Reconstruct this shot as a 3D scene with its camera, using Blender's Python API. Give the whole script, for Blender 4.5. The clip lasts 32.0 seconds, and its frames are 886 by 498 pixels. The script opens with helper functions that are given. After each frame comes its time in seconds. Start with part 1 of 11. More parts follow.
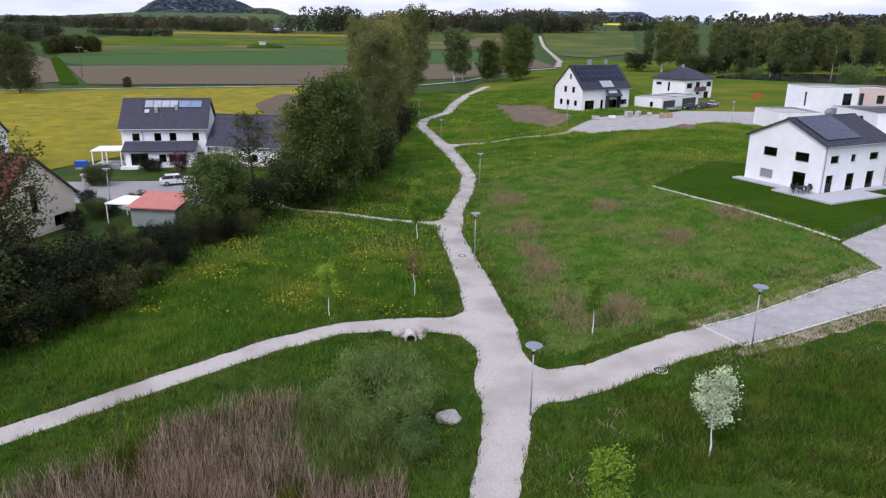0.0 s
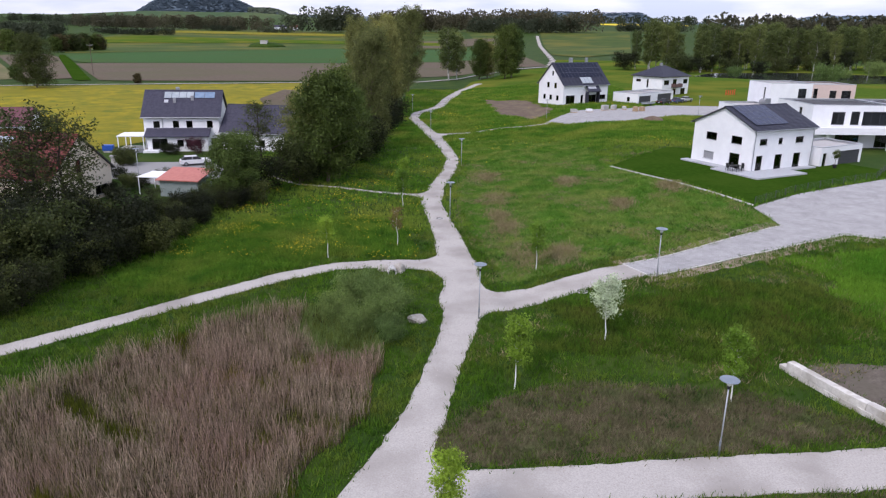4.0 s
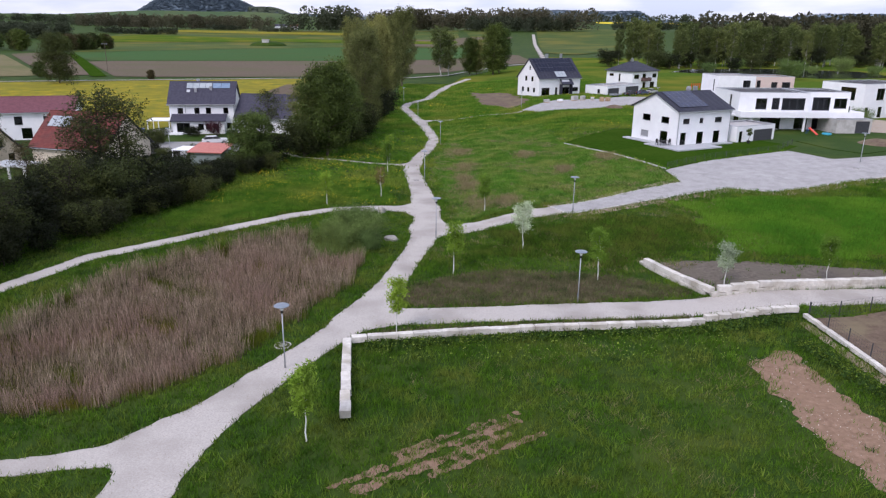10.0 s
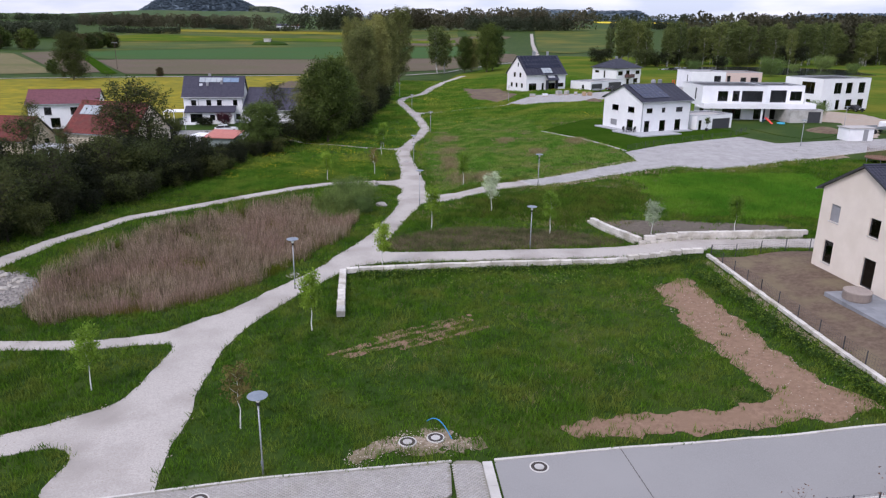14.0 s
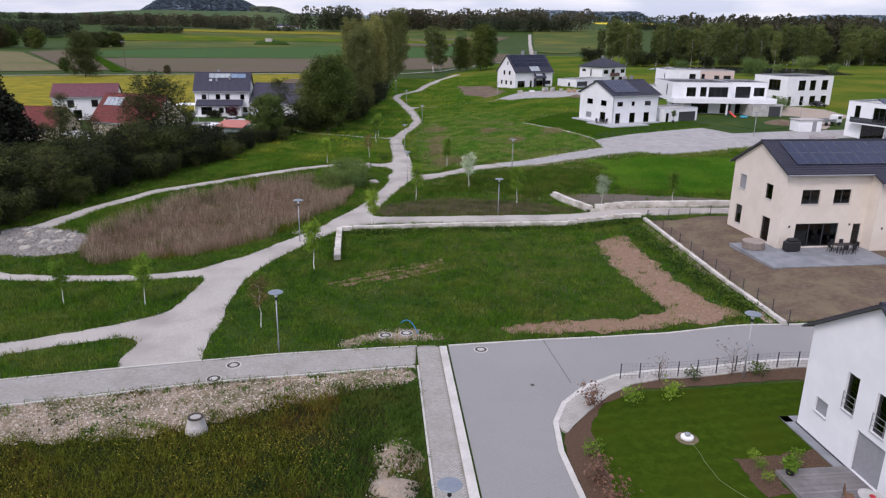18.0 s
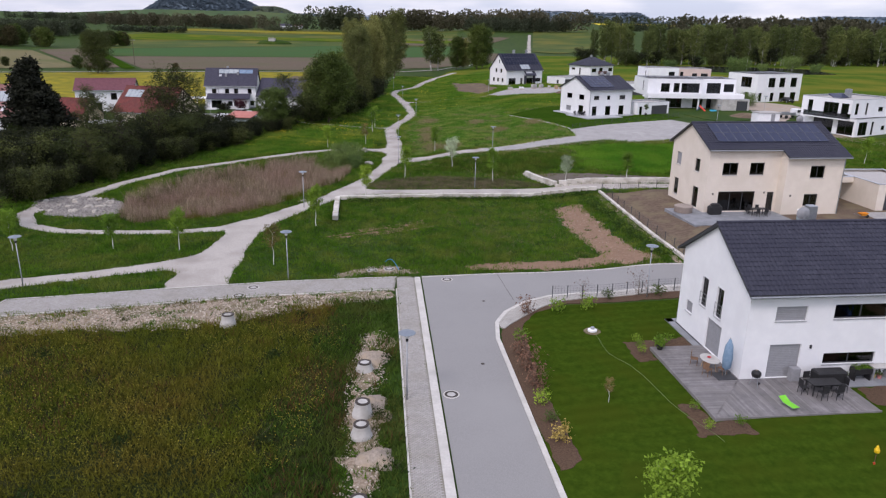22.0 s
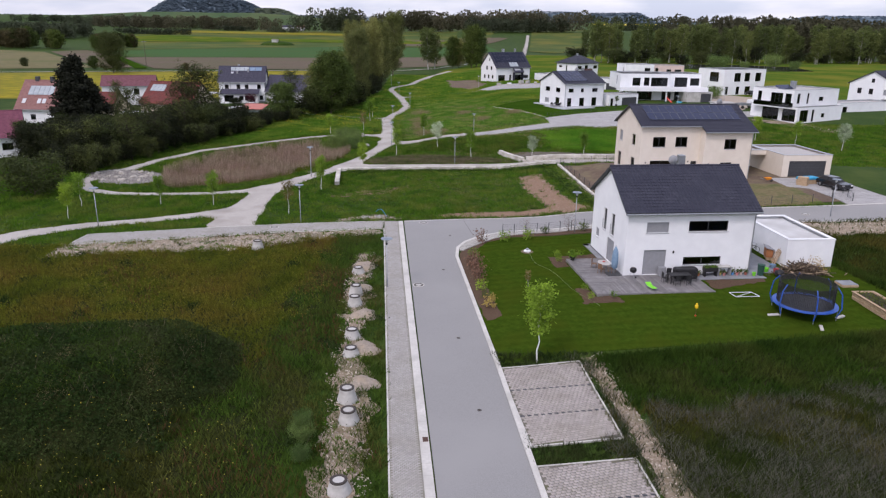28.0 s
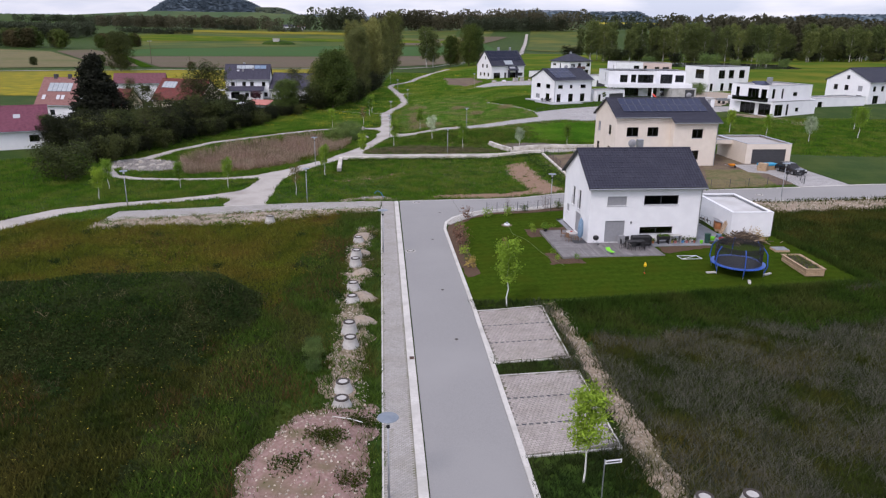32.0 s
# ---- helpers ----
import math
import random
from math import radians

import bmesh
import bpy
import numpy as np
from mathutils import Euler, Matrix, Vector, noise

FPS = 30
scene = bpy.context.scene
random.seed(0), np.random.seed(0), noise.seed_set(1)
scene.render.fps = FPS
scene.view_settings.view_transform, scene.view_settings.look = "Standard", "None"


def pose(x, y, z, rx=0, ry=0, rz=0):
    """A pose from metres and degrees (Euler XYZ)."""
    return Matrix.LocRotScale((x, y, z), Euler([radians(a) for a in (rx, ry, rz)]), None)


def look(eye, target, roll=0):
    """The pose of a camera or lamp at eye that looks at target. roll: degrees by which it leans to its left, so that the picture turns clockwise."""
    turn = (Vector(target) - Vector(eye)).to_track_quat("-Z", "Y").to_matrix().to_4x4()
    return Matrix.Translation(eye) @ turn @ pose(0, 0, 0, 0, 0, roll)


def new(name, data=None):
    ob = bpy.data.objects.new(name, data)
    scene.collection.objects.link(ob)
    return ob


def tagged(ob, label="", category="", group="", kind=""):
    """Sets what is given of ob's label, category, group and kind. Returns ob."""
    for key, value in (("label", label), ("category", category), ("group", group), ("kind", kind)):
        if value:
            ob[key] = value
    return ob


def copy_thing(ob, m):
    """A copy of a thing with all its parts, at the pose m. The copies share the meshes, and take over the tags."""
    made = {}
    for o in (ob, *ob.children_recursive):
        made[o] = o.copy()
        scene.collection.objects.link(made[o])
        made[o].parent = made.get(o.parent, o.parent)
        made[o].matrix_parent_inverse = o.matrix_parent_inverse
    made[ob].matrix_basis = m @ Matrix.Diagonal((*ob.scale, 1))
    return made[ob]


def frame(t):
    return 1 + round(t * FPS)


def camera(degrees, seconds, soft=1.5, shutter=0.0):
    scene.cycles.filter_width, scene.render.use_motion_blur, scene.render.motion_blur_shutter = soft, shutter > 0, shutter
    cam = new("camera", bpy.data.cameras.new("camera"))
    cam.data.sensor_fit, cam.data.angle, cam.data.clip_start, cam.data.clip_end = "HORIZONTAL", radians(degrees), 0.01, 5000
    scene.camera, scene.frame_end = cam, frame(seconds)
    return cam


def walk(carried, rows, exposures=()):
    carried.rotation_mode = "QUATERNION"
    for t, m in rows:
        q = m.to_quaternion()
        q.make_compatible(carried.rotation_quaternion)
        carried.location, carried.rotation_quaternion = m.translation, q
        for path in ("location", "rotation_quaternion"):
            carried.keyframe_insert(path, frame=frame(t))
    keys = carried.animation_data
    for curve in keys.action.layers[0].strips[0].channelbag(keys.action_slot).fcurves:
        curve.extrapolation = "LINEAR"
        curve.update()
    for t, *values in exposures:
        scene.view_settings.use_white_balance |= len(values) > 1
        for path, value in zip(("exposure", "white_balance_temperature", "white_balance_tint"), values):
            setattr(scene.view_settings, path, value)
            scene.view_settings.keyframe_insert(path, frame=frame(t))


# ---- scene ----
cam = camera(64.20, 32.0, 1.25)
EXPOSURES = ((0, 0.48, 6050, 22), (13, 0.46, 6050, 22), (18, 0.30, 6200, 22), (25, 0.31, 6250, 22), (32, 0.35, 6250, 22))
walk(cam, [
    (0, look((0.000, 0.000, 20.818), (0.035, 19.099, 14.883), 0.690)),
    (1, look((0.492, -3.569, 20.810), (0.533, 15.531, 14.877), 0.761)),
    (2, look((1.024, -7.102, 20.783), (1.069, 11.998, 14.849), 0.814)),
    (3, look((1.599, -10.618, 20.760), (1.646, 8.481, 14.825), 0.850)),
    (4, look((2.256, -14.183, 20.838), (2.304, 4.914, 14.898), 0.866)),
    (5, look((2.918, -17.783, 20.946), (2.965, 1.312, 15.000), 0.866)),
    (6, look((3.475, -21.430, 21.022), (3.521, -2.336, 15.070), 0.854)),
    (7, look((4.014, -25.071, 21.067), (4.060, -5.979, 15.110), 0.829)),
    (8, look((4.586, -28.638, 21.042), (4.631, -9.547, 15.080), 0.799)),
    (9, look((5.182, -32.192, 21.002), (5.225, -13.103, 15.035), 0.767)),
    (10, look((5.827, -35.787, 21.000), (5.863, -16.699, 15.029), 0.743)),
    (11, look((6.469, -39.381, 21.007), (6.496, -20.295, 15.031), 0.725)),
    (12, look((7.047, -42.934, 21.016), (7.066, -23.849, 15.038), 0.715)),
    (13, look((7.602, -46.495, 21.009), (7.614, -27.410, 15.028), 0.714)),
    (14, look((8.147, -50.142, 20.942), (8.161, -31.058, 14.960), 0.733)),
    (15, look((8.695, -53.746, 20.879), (8.713, -34.661, 14.898), 0.762)),
    (16, look((9.270, -57.152, 20.886), (9.291, -38.067, 14.906), 0.800)),
    (17, look((9.853, -60.508, 20.918), (9.875, -41.422, 14.940), 0.844)),
    (18, look((10.428, -63.917, 20.964), (10.443, -44.829, 14.993), 0.900)),
    (19, look((11.014, -67.358, 20.994), (11.019, -48.268, 15.029), 0.957)),
    (20, look((11.636, -70.861, 20.952), (11.630, -51.770, 14.993), 1.009)),
    (21, look((12.263, -74.382, 20.893), (12.245, -55.289, 14.938), 1.054)),
    (22, look((12.875, -77.894, 20.852), (12.851, -58.804, 14.891), 1.083)),
    (23, look((13.463, -81.367, 20.834), (13.432, -62.279, 14.866), 1.096)),
    (24, look((14.007, -84.773, 20.883), (13.970, -65.686, 14.909), 1.091)),
    (25, look((14.517, -88.075, 20.914), (14.471, -68.989, 14.938), 1.065)),
    (26, look((15.000, -91.253, 20.802), (14.940, -72.163, 14.838), 0.992)),
    (27, look((15.439, -94.224, 20.711), (15.364, -75.130, 14.760), 0.910)),
    (28, look((15.815, -96.870, 20.774), (15.727, -77.773, 14.834), 0.829)),
    (29, look((16.178, -99.424, 20.836), (16.082, -80.326, 14.897), 0.783)),
    (30, look((16.531, -101.951, 20.869), (16.429, -82.855, 14.926), 0.753)),
    (31, look((16.839, -104.440, 20.913), (16.734, -85.347, 14.962), 0.739)),
    (32, look((17.106, -106.889, 20.965), (17.000, -87.800, 14.998), 0.740)),
], exposures=EXPOSURES)

# ---- light: bright overcast noon, soft sun from the south-west ----
SUN_ELEVATION, SUN_TURN = 48, 215
world = bpy.data.worlds.new("overcast_sky")
scene.world = world
world.use_nodes = True
wn, wl = world.node_tree.nodes, world.node_tree.links
sky = wn.new("ShaderNodeTexSky")
sky.sky_type = "NISHITA"
sky.sun_disc = False
sky.sun_elevation, sky.sun_rotation = radians(SUN_ELEVATION), radians(SUN_TURN)
sky.dust_density, sky.air_density, sky.ozone_density = 3.0, 1.0, 1.0
veil = wn.new("ShaderNodeMixRGB")
veil.inputs[0].default_value = 0.6
co = wn.new("ShaderNodeTexCoord")
cloud, tone = wn.new("ShaderNodeTexNoise"), wn.new("ShaderNodeValToRGB")
cloud.inputs["Scale"].default_value, cloud.inputs["Detail"].default_value = 6.0, 8.0
squash = wn.new("ShaderNodeMapping")
squash.inputs["Scale"].default_value = (1, 1, 5)
wl.new(co.outputs["Generated"], squash.inputs["Vector"])
wl.new(squash.outputs[0], cloud.inputs["Vector"])
tone.color_ramp.elements[0].position, tone.color_ramp.elements[1].position = 0.38, 0.62
tone.color_ramp.elements[0].color, tone.color_ramp.elements[1].color = (6.6, 7.4, 8.6, 1), (10.4, 10.6, 10.8, 1)
wl.new(cloud.outputs["Fac"], tone.inputs["Fac"])
wl.new(tone.outputs[0], veil.inputs[2])
wl.new(sky.outputs[0], veil.inputs[1])
wl.new(veil.outputs[0], wn["Background"].inputs[0])
wn["Background"].inputs[1].default_value = 0.11
sun = new("sun", bpy.data.lights.new("sun", "SUN"))
sun.data.energy, sun.data.angle, sun.data.color = 1.15, radians(14), (1.0, 0.95, 0.88)
sun.matrix_world = pose(0, 0, 80, 90 - SUN_ELEVATION, 0, 180 - SUN_TURN)
scene.view_settings.exposure = 0.0

# ---- materials ----
def mat(name, a, b, scale=6.0, rough=0.85, bump=0.0, c=None, big=0.25, metal=0.0, spec=0.3, island=0.0, dist=0.02, detail=5.0, per_object=0.0):
    """A mottled surface: two colours by a fine noise, a third by a broad one, with relief."""
    m = bpy.data.materials.new(name)
    m.use_nodes = True
    n, l = m.node_tree.nodes, m.node_tree.links
    p = n["Principled BSDF"]
    p.inputs["Roughness"].default_value, p.inputs["Metallic"].default_value = rough, metal
    p.inputs["Specular IOR Level"].default_value = spec
    co = n.new("ShaderNodeNewGeometry")
    f = n.new("ShaderNodeTexNoise")
    f.inputs["Scale"].default_value, f.inputs["Detail"].default_value, f.inputs["Roughness"].default_value = scale, detail, 0.65
    l.new(co.outputs["Position"], f.inputs["Vector"])
    r = n.new("ShaderNodeValToRGB")
    r.color_ramp.elements[0].position, r.color_ramp.elements[1].position = 0.33, 0.67
    r.color_ramp.elements[0].color, r.color_ramp.elements[1].color = (*a, 1), (*b, 1)
    l.new(f.outputs["Fac"], r.inputs["Fac"])
    out = r.outputs["Color"]
    if c:
        g = n.new("ShaderNodeTexNoise")
        g.inputs["Scale"].default_value, g.inputs["Detail"].default_value = big, 4.0
        l.new(co.outputs["Position"], g.inputs["Vector"])
        s = n.new("ShaderNodeValToRGB")
        s.color_ramp.elements[0].position, s.color_ramp.elements[1].position = 0.45, 0.68
        l.new(g.outputs["Fac"], s.inputs["Fac"])
        x = n.new("ShaderNodeMixRGB")
        x.inputs[2].default_value = (*c, 1)
        l.new(s.outputs["Color"], x.inputs[0])
        l.new(out, x.inputs[1])
        out = x.outputs["Color"]
    if island or per_object:
        src = co.outputs["Random Per Island"] if island else n.new("ShaderNodeObjectInfo").outputs["Random"]
        v = n.new("ShaderNodeMapRange")
        k = island or per_object
        v.inputs["To Min"].default_value, v.inputs["To Max"].default_value = 1 - k, 1 + k
        l.new(src, v.inputs["Value"])
        h = n.new("ShaderNodeHueSaturation")
        l.new(v.outputs["Result"], h.inputs["Value"])
        l.new(out, h.inputs["Color"])
        out = h.outputs["Color"]
    l.new(out, p.inputs["Base Color"])
    if bump:
        q = n.new("ShaderNodeBump")
        q.inputs["Strength"].default_value, q.inputs["Distance"].default_value = bump, dist
        l.new(f.outputs["Fac"], q.inputs["Height"])
        l.new(q.outputs["Normal"], p.inputs["Normal"])
    return m


def brick_mat(name, a, b, joint, size, ratio, turn=0.0, rough=0.85, gap=0.02, squash=False):
    """Small paving stones or boards, as courses with joints, at size metres a course."""
    m = bpy.data.materials.new(name)
    m.use_nodes = True
    n, l = m.node_tree.nodes, m.node_tree.links
    p = n["Principled BSDF"]
    p.inputs["Roughness"].default_value, p.inputs["Specular IOR Level"].default_value = rough, 0.3
    co, mp, br = n.new("ShaderNodeNewGeometry"), n.new("ShaderNodeMapping"), n.new("ShaderNodeTexBrick")
    mp.inputs["Rotation"].default_value = (0, 0, radians(turn))
    l.new(co.outputs["Position"], mp.inputs["Vector"])
    l.new(mp.outputs["Vector"], br.inputs["Vector"])
    br.inputs["Scale"].default_value = 1.0
    br.inputs["Brick Width"].default_value, br.inputs["Row Height"].default_value = size * ratio, size
    br.inputs["Mortar Size"].default_value, br.inputs["Mortar Smooth"].default_value = gap, 0.3
    br.inputs["Color1"].default_value, br.inputs["Color2"].default_value, br.inputs["Mortar"].default_value = (*a, 1), (*b, 1), (*joint, 1)
    f, x = n.new("ShaderNodeTexNoise"), n.new("ShaderNodeMixRGB")
    f.inputs["Scale"].default_value, f.inputs["Detail"].default_value = 0.7, 6.0
    l.new(co.outputs["Position"], f.inputs["Vector"])
    x.blend_type, x.inputs[0].default_value = "OVERLAY", 0.35
    l.new(br.outputs["Color"], x.inputs[1])
    l.new(f.outputs["Fac"], x.inputs[2])
    l.new(x.outputs["Color"], p.inputs["Base Color"])
    q = n.new("ShaderNodeBump")
    q.inputs["Strength"].default_value, q.inputs["Distance"].default_value, q.invert = 0.5, 0.01, True
    l.new(br.outputs["Fac"], q.inputs["Height"])
    l.new(q.outputs["Normal"], p.inputs["Normal"])
    return m


def glass_mat(name, tint, rough=0.03):
    m = bpy.data.materials.new(name)
    m.use_nodes = True
    n, l = m.node_tree.nodes, m.node_tree.links
    t, g, fr, x = n.new("ShaderNodeBsdfTransparent"), n.new("ShaderNodeBsdfGlossy"), n.new("ShaderNodeFresnel"), n.new("ShaderNodeMixShader")
    t.inputs["Color"].default_value = (*tint, 1)
    g.inputs["Roughness"].default_value = rough
    fr.inputs["IOR"].default_value = 1.6
    l.new(fr.outputs[0], x.inputs[0])
    l.new(t.outputs[0], x.inputs[1])
    l.new(g.outputs[0], x.inputs[2])
    l.new(x.outputs[0], n["Material Output"].inputs[0])
    return m


M_GRASS = mat("meadow_ground", (0.017, 0.040, 0.005), (0.034, 0.070, 0.008), 3.0, 0.9, 0.6, (0.050, 0.076, 0.012), 0.16, spec=0.1)
M_LAWN = mat("mown_lawn", (0.026, 0.051, 0.005), (0.043, 0.074, 0.007), 2.2, 0.95, 0.4, (0.040, 0.060, 0.006), 0.3, spec=0.0)


def stripes(m, turn, period, depth):
    """Faint alternate mowing bands."""
    n, l = m.node_tree.nodes, m.node_tree.links
    p, co, mp = n["Principled BSDF"], n.new("ShaderNodeNewGeometry"), n.new("ShaderNodeMapping")
    w, v, h = n.new("ShaderNodeTexWave"), n.new("ShaderNodeMapRange"), n.new("ShaderNodeHueSaturation")
    mp.inputs["Rotation"].default_value = (0, 0, radians(turn))
    w.bands_direction = "Y"
    w.inputs["Scale"].default_value, w.inputs["Distortion"].default_value, w.inputs["Detail Scale"].default_value = 0.314 / period, 1.2, 0.6
    v.inputs["To Min"].default_value, v.inputs["To Max"].default_value = 1 - depth, 1 + depth
    l.new(co.outputs["Position"], mp.inputs["Vector"])
    l.new(mp.outputs["Vector"], w.inputs["Vector"])
    l.new(w.outputs["Fac"], v.inputs["Value"])
    l.new(v.outputs["Result"], h.inputs["Value"])
    l.new(p.inputs["Base Color"].links[0].from_socket, h.inputs["Color"])
    l.new(h.outputs["Color"], p.inputs["Base Color"])
    return m


stripes(M_LAWN, -8, 1.1, 0.05)
M_LAWNFAR = mat("fresh_lawn", (0.020, 0.050, 0.005), (0.032, 0.070, 0.007), 1.6, 0.95, 0.4, (0.036, 0.070, 0.008), 0.14, spec=0.0)
M_MEADOWFAR = mat("sunny_meadow", (0.050, 0.094, 0.013), (0.082, 0.130, 0.019), 0.6, 0.95, 0.4, (0.145, 0.148, 0.024), 0.03, spec=0.0)
M_PLOTTURF = mat("matted_turf", (0.038, 0.092, 0.012), (0.070, 0.135, 0.020), 1.5, 0.95, 0.8, (0.115, 0.130, 0.040), 0.22, spec=0.0)
M_BLADE = mat("grass_blades", (0.036, 0.098, 0.008), (0.106, 0.210, 0.014), 0.55, 0.8, 0, (0.150, 0.190, 0.030), 0.3, spec=0.1, island=0.3)
M_PLOTBLADE = mat("sparse_meadow_blades", (0.064, 0.165, 0.016), (0.135, 0.270, 0.030), 0.5, 0.8, 0, (0.225, 0.275, 0.062), 0.25, spec=0.1, island=0.2)
M_DRYBLADE = mat("dry_grass_blades", (0.33, 0.265, 0.155), (0.22, 0.20, 0.085), 0.5, 0.85, 0, None, spec=0.1, island=0.3)
M_LUSHBLADE = mat("lush_meadow_blades", (0.066, 0.190, 0.013), (0.112, 0.285, 0.019), 0.2, 0.8, 0, (0.16, 0.30, 0.026), 0.1, spec=0.1, island=0.22)
M_FARBLADE = mat("far_meadow_blades", (0.056, 0.145, 0.013), (0.130, 0.255, 0.022), 0.4, 0.8, 0, (0.22, 0.27, 0.04), 0.1, spec=0.1, island=0.2)
M_SHEET = mat("pale_roof_sheet", (0.50, 0.50, 0.49), (0.58, 0.58, 0.57), 2.0, 0.8, 0.1, (0.46, 0.455, 0.44), 0.5)
M_GREYBLADE = mat("seeding_grass_blades", (0.085, 0.086, 0.066), (0.165, 0.160, 0.130), 0.5, 0.85, 0, None, spec=0.1, island=0.3)
M_FLOWER = mat("yellow_flowers", (0.55, 0.42, 0.015), (0.70, 0.55, 0.03), 3.0, 0.7, spec=0.1, island=0.2)
M_REED = mat("dry_reed", (0.16, 0.115, 0.075), (0.46, 0.365, 0.265), 0.9, 0.85, 0, (0.32, 0.215, 0.17), 0.14, spec=0.1, island=0.6)
M_GRAVEL = mat("pale_gravel", (0.355, 0.33, 0.30), (0.49, 0.46, 0.422), 11.0, 0.95, 0.4, (0.30, 0.276, 0.248), 0.22, spec=0.1)
M_RUBBLE = mat("limestone_rubble", (0.18, 0.135, 0.09), (0.38, 0.315, 0.245), 3.5, 0.95, 0.9, (0.115, 0.105, 0.05), 0.45, spec=0.1, dist=0.08)
M_DIRT = mat("bare_soil", (0.185, 0.118, 0.078), (0.300, 0.202, 0.142), 3.0, 0.95, 1.0, (0.235, 0.156, 0.105), 0.6, spec=0.1, dist=0.12)
M_SOIL = mat("garden_soil", (0.100, 0.072, 0.052), (0.165, 0.122, 0.090), 2.5, 0.95, 0.8, (0.175, 0.142, 0.090), 0.4, spec=0.1)
M_MULCH = mat("bark_mulch", (0.066, 0.042, 0.028), (0.125, 0.082, 0.054), 10.0, 0.95, 0.8, spec=0.1)
M_ASPHALT = mat("pale_asphalt", (0.228, 0.225, 0.219), (0.296, 0.292, 0.284), 22.0, 0.85, 0.25, (0.282, 0.278, 0.270), 0.13, spec=0.2)
M_KERB = mat("kerb_concrete", (0.50, 0.485, 0.45), (0.60, 0.58, 0.54), 6.0, 0.85, 0.2, (0.44, 0.425, 0.39), 0.6)
M_PAVER = brick_mat("concrete_pavers", (0.40, 0.38, 0.35), (0.47, 0.45, 0.415), (0.25, 0.24, 0.21), 0.12, 2.0, -5.5)
M_PLAZA = brick_mat("plaza_pavers", (0.325, 0.315, 0.305), (0.375, 0.365, 0.355), (0.25, 0.24, 0.23), 0.2, 2.0, 20, gap=0.015)
M_SLAB = brick_mat("terrace_slabs", (0.20, 0.21, 0.225), (0.245, 0.255, 0.27), (0.25, 0.26, 0.28), 0.6, 1.0, 0, gap=0.012)
M_STONE = mat("limestone_block", (0.50, 0.475, 0.43), (0.66, 0.635, 0.585), 3.0, 0.9, 0.8, (0.40, 0.37, 0.31), 0.9, spec=0.2, dist=0.05, per_object=0.12)
M_ROCK = mat("pale_boulder", (0.30, 0.275, 0.235), (0.44, 0.42, 0.375), 3.0, 0.9, 0.9, spec=0.2, dist=0.05)
M_APRON = mat("quarry_grit", (0.22, 0.20, 0.18), (0.33, 0.305, 0.28), 5.0, 0.95, 0.8, (0.20, 0.185, 0.16), 0.5, spec=0.1)
M_CONC = mat("concrete", (0.42, 0.41, 0.39), (0.52, 0.51, 0.485), 4.0, 0.9, 0.3, (0.36, 0.35, 0.32), 0.9)
M_IRON = mat("cast_iron", (0.05, 0.042, 0.038), (0.085, 0.07, 0.06), 8.0, 0.6, 0.3, metal=0.4)
M_WHITE = mat("white_render", (0.775, 0.785, 0.80), (0.82, 0.83, 0.84), 1.2, 0.9, 0.15, (0.75, 0.76, 0.775), 0.5, spec=0.2)
M_BEIGE = mat("cream_render", (0.70, 0.63, 0.545), (0.745, 0.675, 0.585), 1.2, 0.9, 0.15, (0.68, 0.61, 0.52), 0.5, spec=0.2)
M_PINK = mat("rose_render", (0.60, 0.47, 0.42), (0.64, 0.51, 0.46), 1.2, 0.9, 0.1)
M_ROOF = mat("anthracite_tiles", (0.024, 0.025, 0.039), (0.043, 0.044, 0.063), 2.5, 0.58, 0.1, (0.027, 0.028, 0.044), 0.4, spec=0.26, island=0.12)
M_ROOFMAT = mat("old_dark_tiles", (0.036, 0.035, 0.055), (0.060, 0.058, 0.084), 2.5, 0.6, 0.2)
M_RED = mat("red_clay_tiles", (0.125, 0.032, 0.028), (0.190, 0.052, 0.043), 2.0, 0.8, 0.2, (0.115, 0.042, 0.037), 0.5)
M_MAUVE = mat("weathered_red_tiles", (0.135, 0.052, 0.064), (0.185, 0.076, 0.090), 2.0, 0.8, 0.2)
M_FLAT = mat("gravel_flat_roof", (0.36, 0.345, 0.33), (0.46, 0.44, 0.42), 6.0, 0.95, 0.3)
M_BITUMEN = mat("dark_roof_sealing", (0.035, 0.034, 0.036), (0.06, 0.058, 0.06), 2.0, 0.8, 0.1, (0.075, 0.073, 0.072), 0.4)
M_FRAME = mat("anthracite_frame", (0.045, 0.047, 0.052), (0.058, 0.060, 0.066), 4.0, 0.5)
M_SHUTTER = mat("grey_shutter", (0.26, 0.265, 0.28), (0.30, 0.305, 0.32), 4.0, 0.55, 0.1)
M_SILL = mat("aluminium_sill", (0.45, 0.46, 0.48), (0.52, 0.53, 0.55), 6.0, 0.45, metal=0.5)
M_ZINC = mat("galvanised_steel", (0.30, 0.315, 0.33), (0.38, 0.395, 0.41), 5.0, 0.45, metal=0.7)
M_LAMPTOP = mat("lamp_lacquer", (0.20, 0.235, 0.275), (0.25, 0.285, 0.32), 5.0, 0.4, metal=0.4)
M_OPAL = mat("opal_glass", (0.75, 0.76, 0.74), (0.8, 0.8, 0.78), 4.0, 0.2, spec=0.5)
M_SOLAR = mat("solar_cells", (0.014, 0.019, 0.048), (0.022, 0.030, 0.070), 2.0, 0.22, spec=0.24)
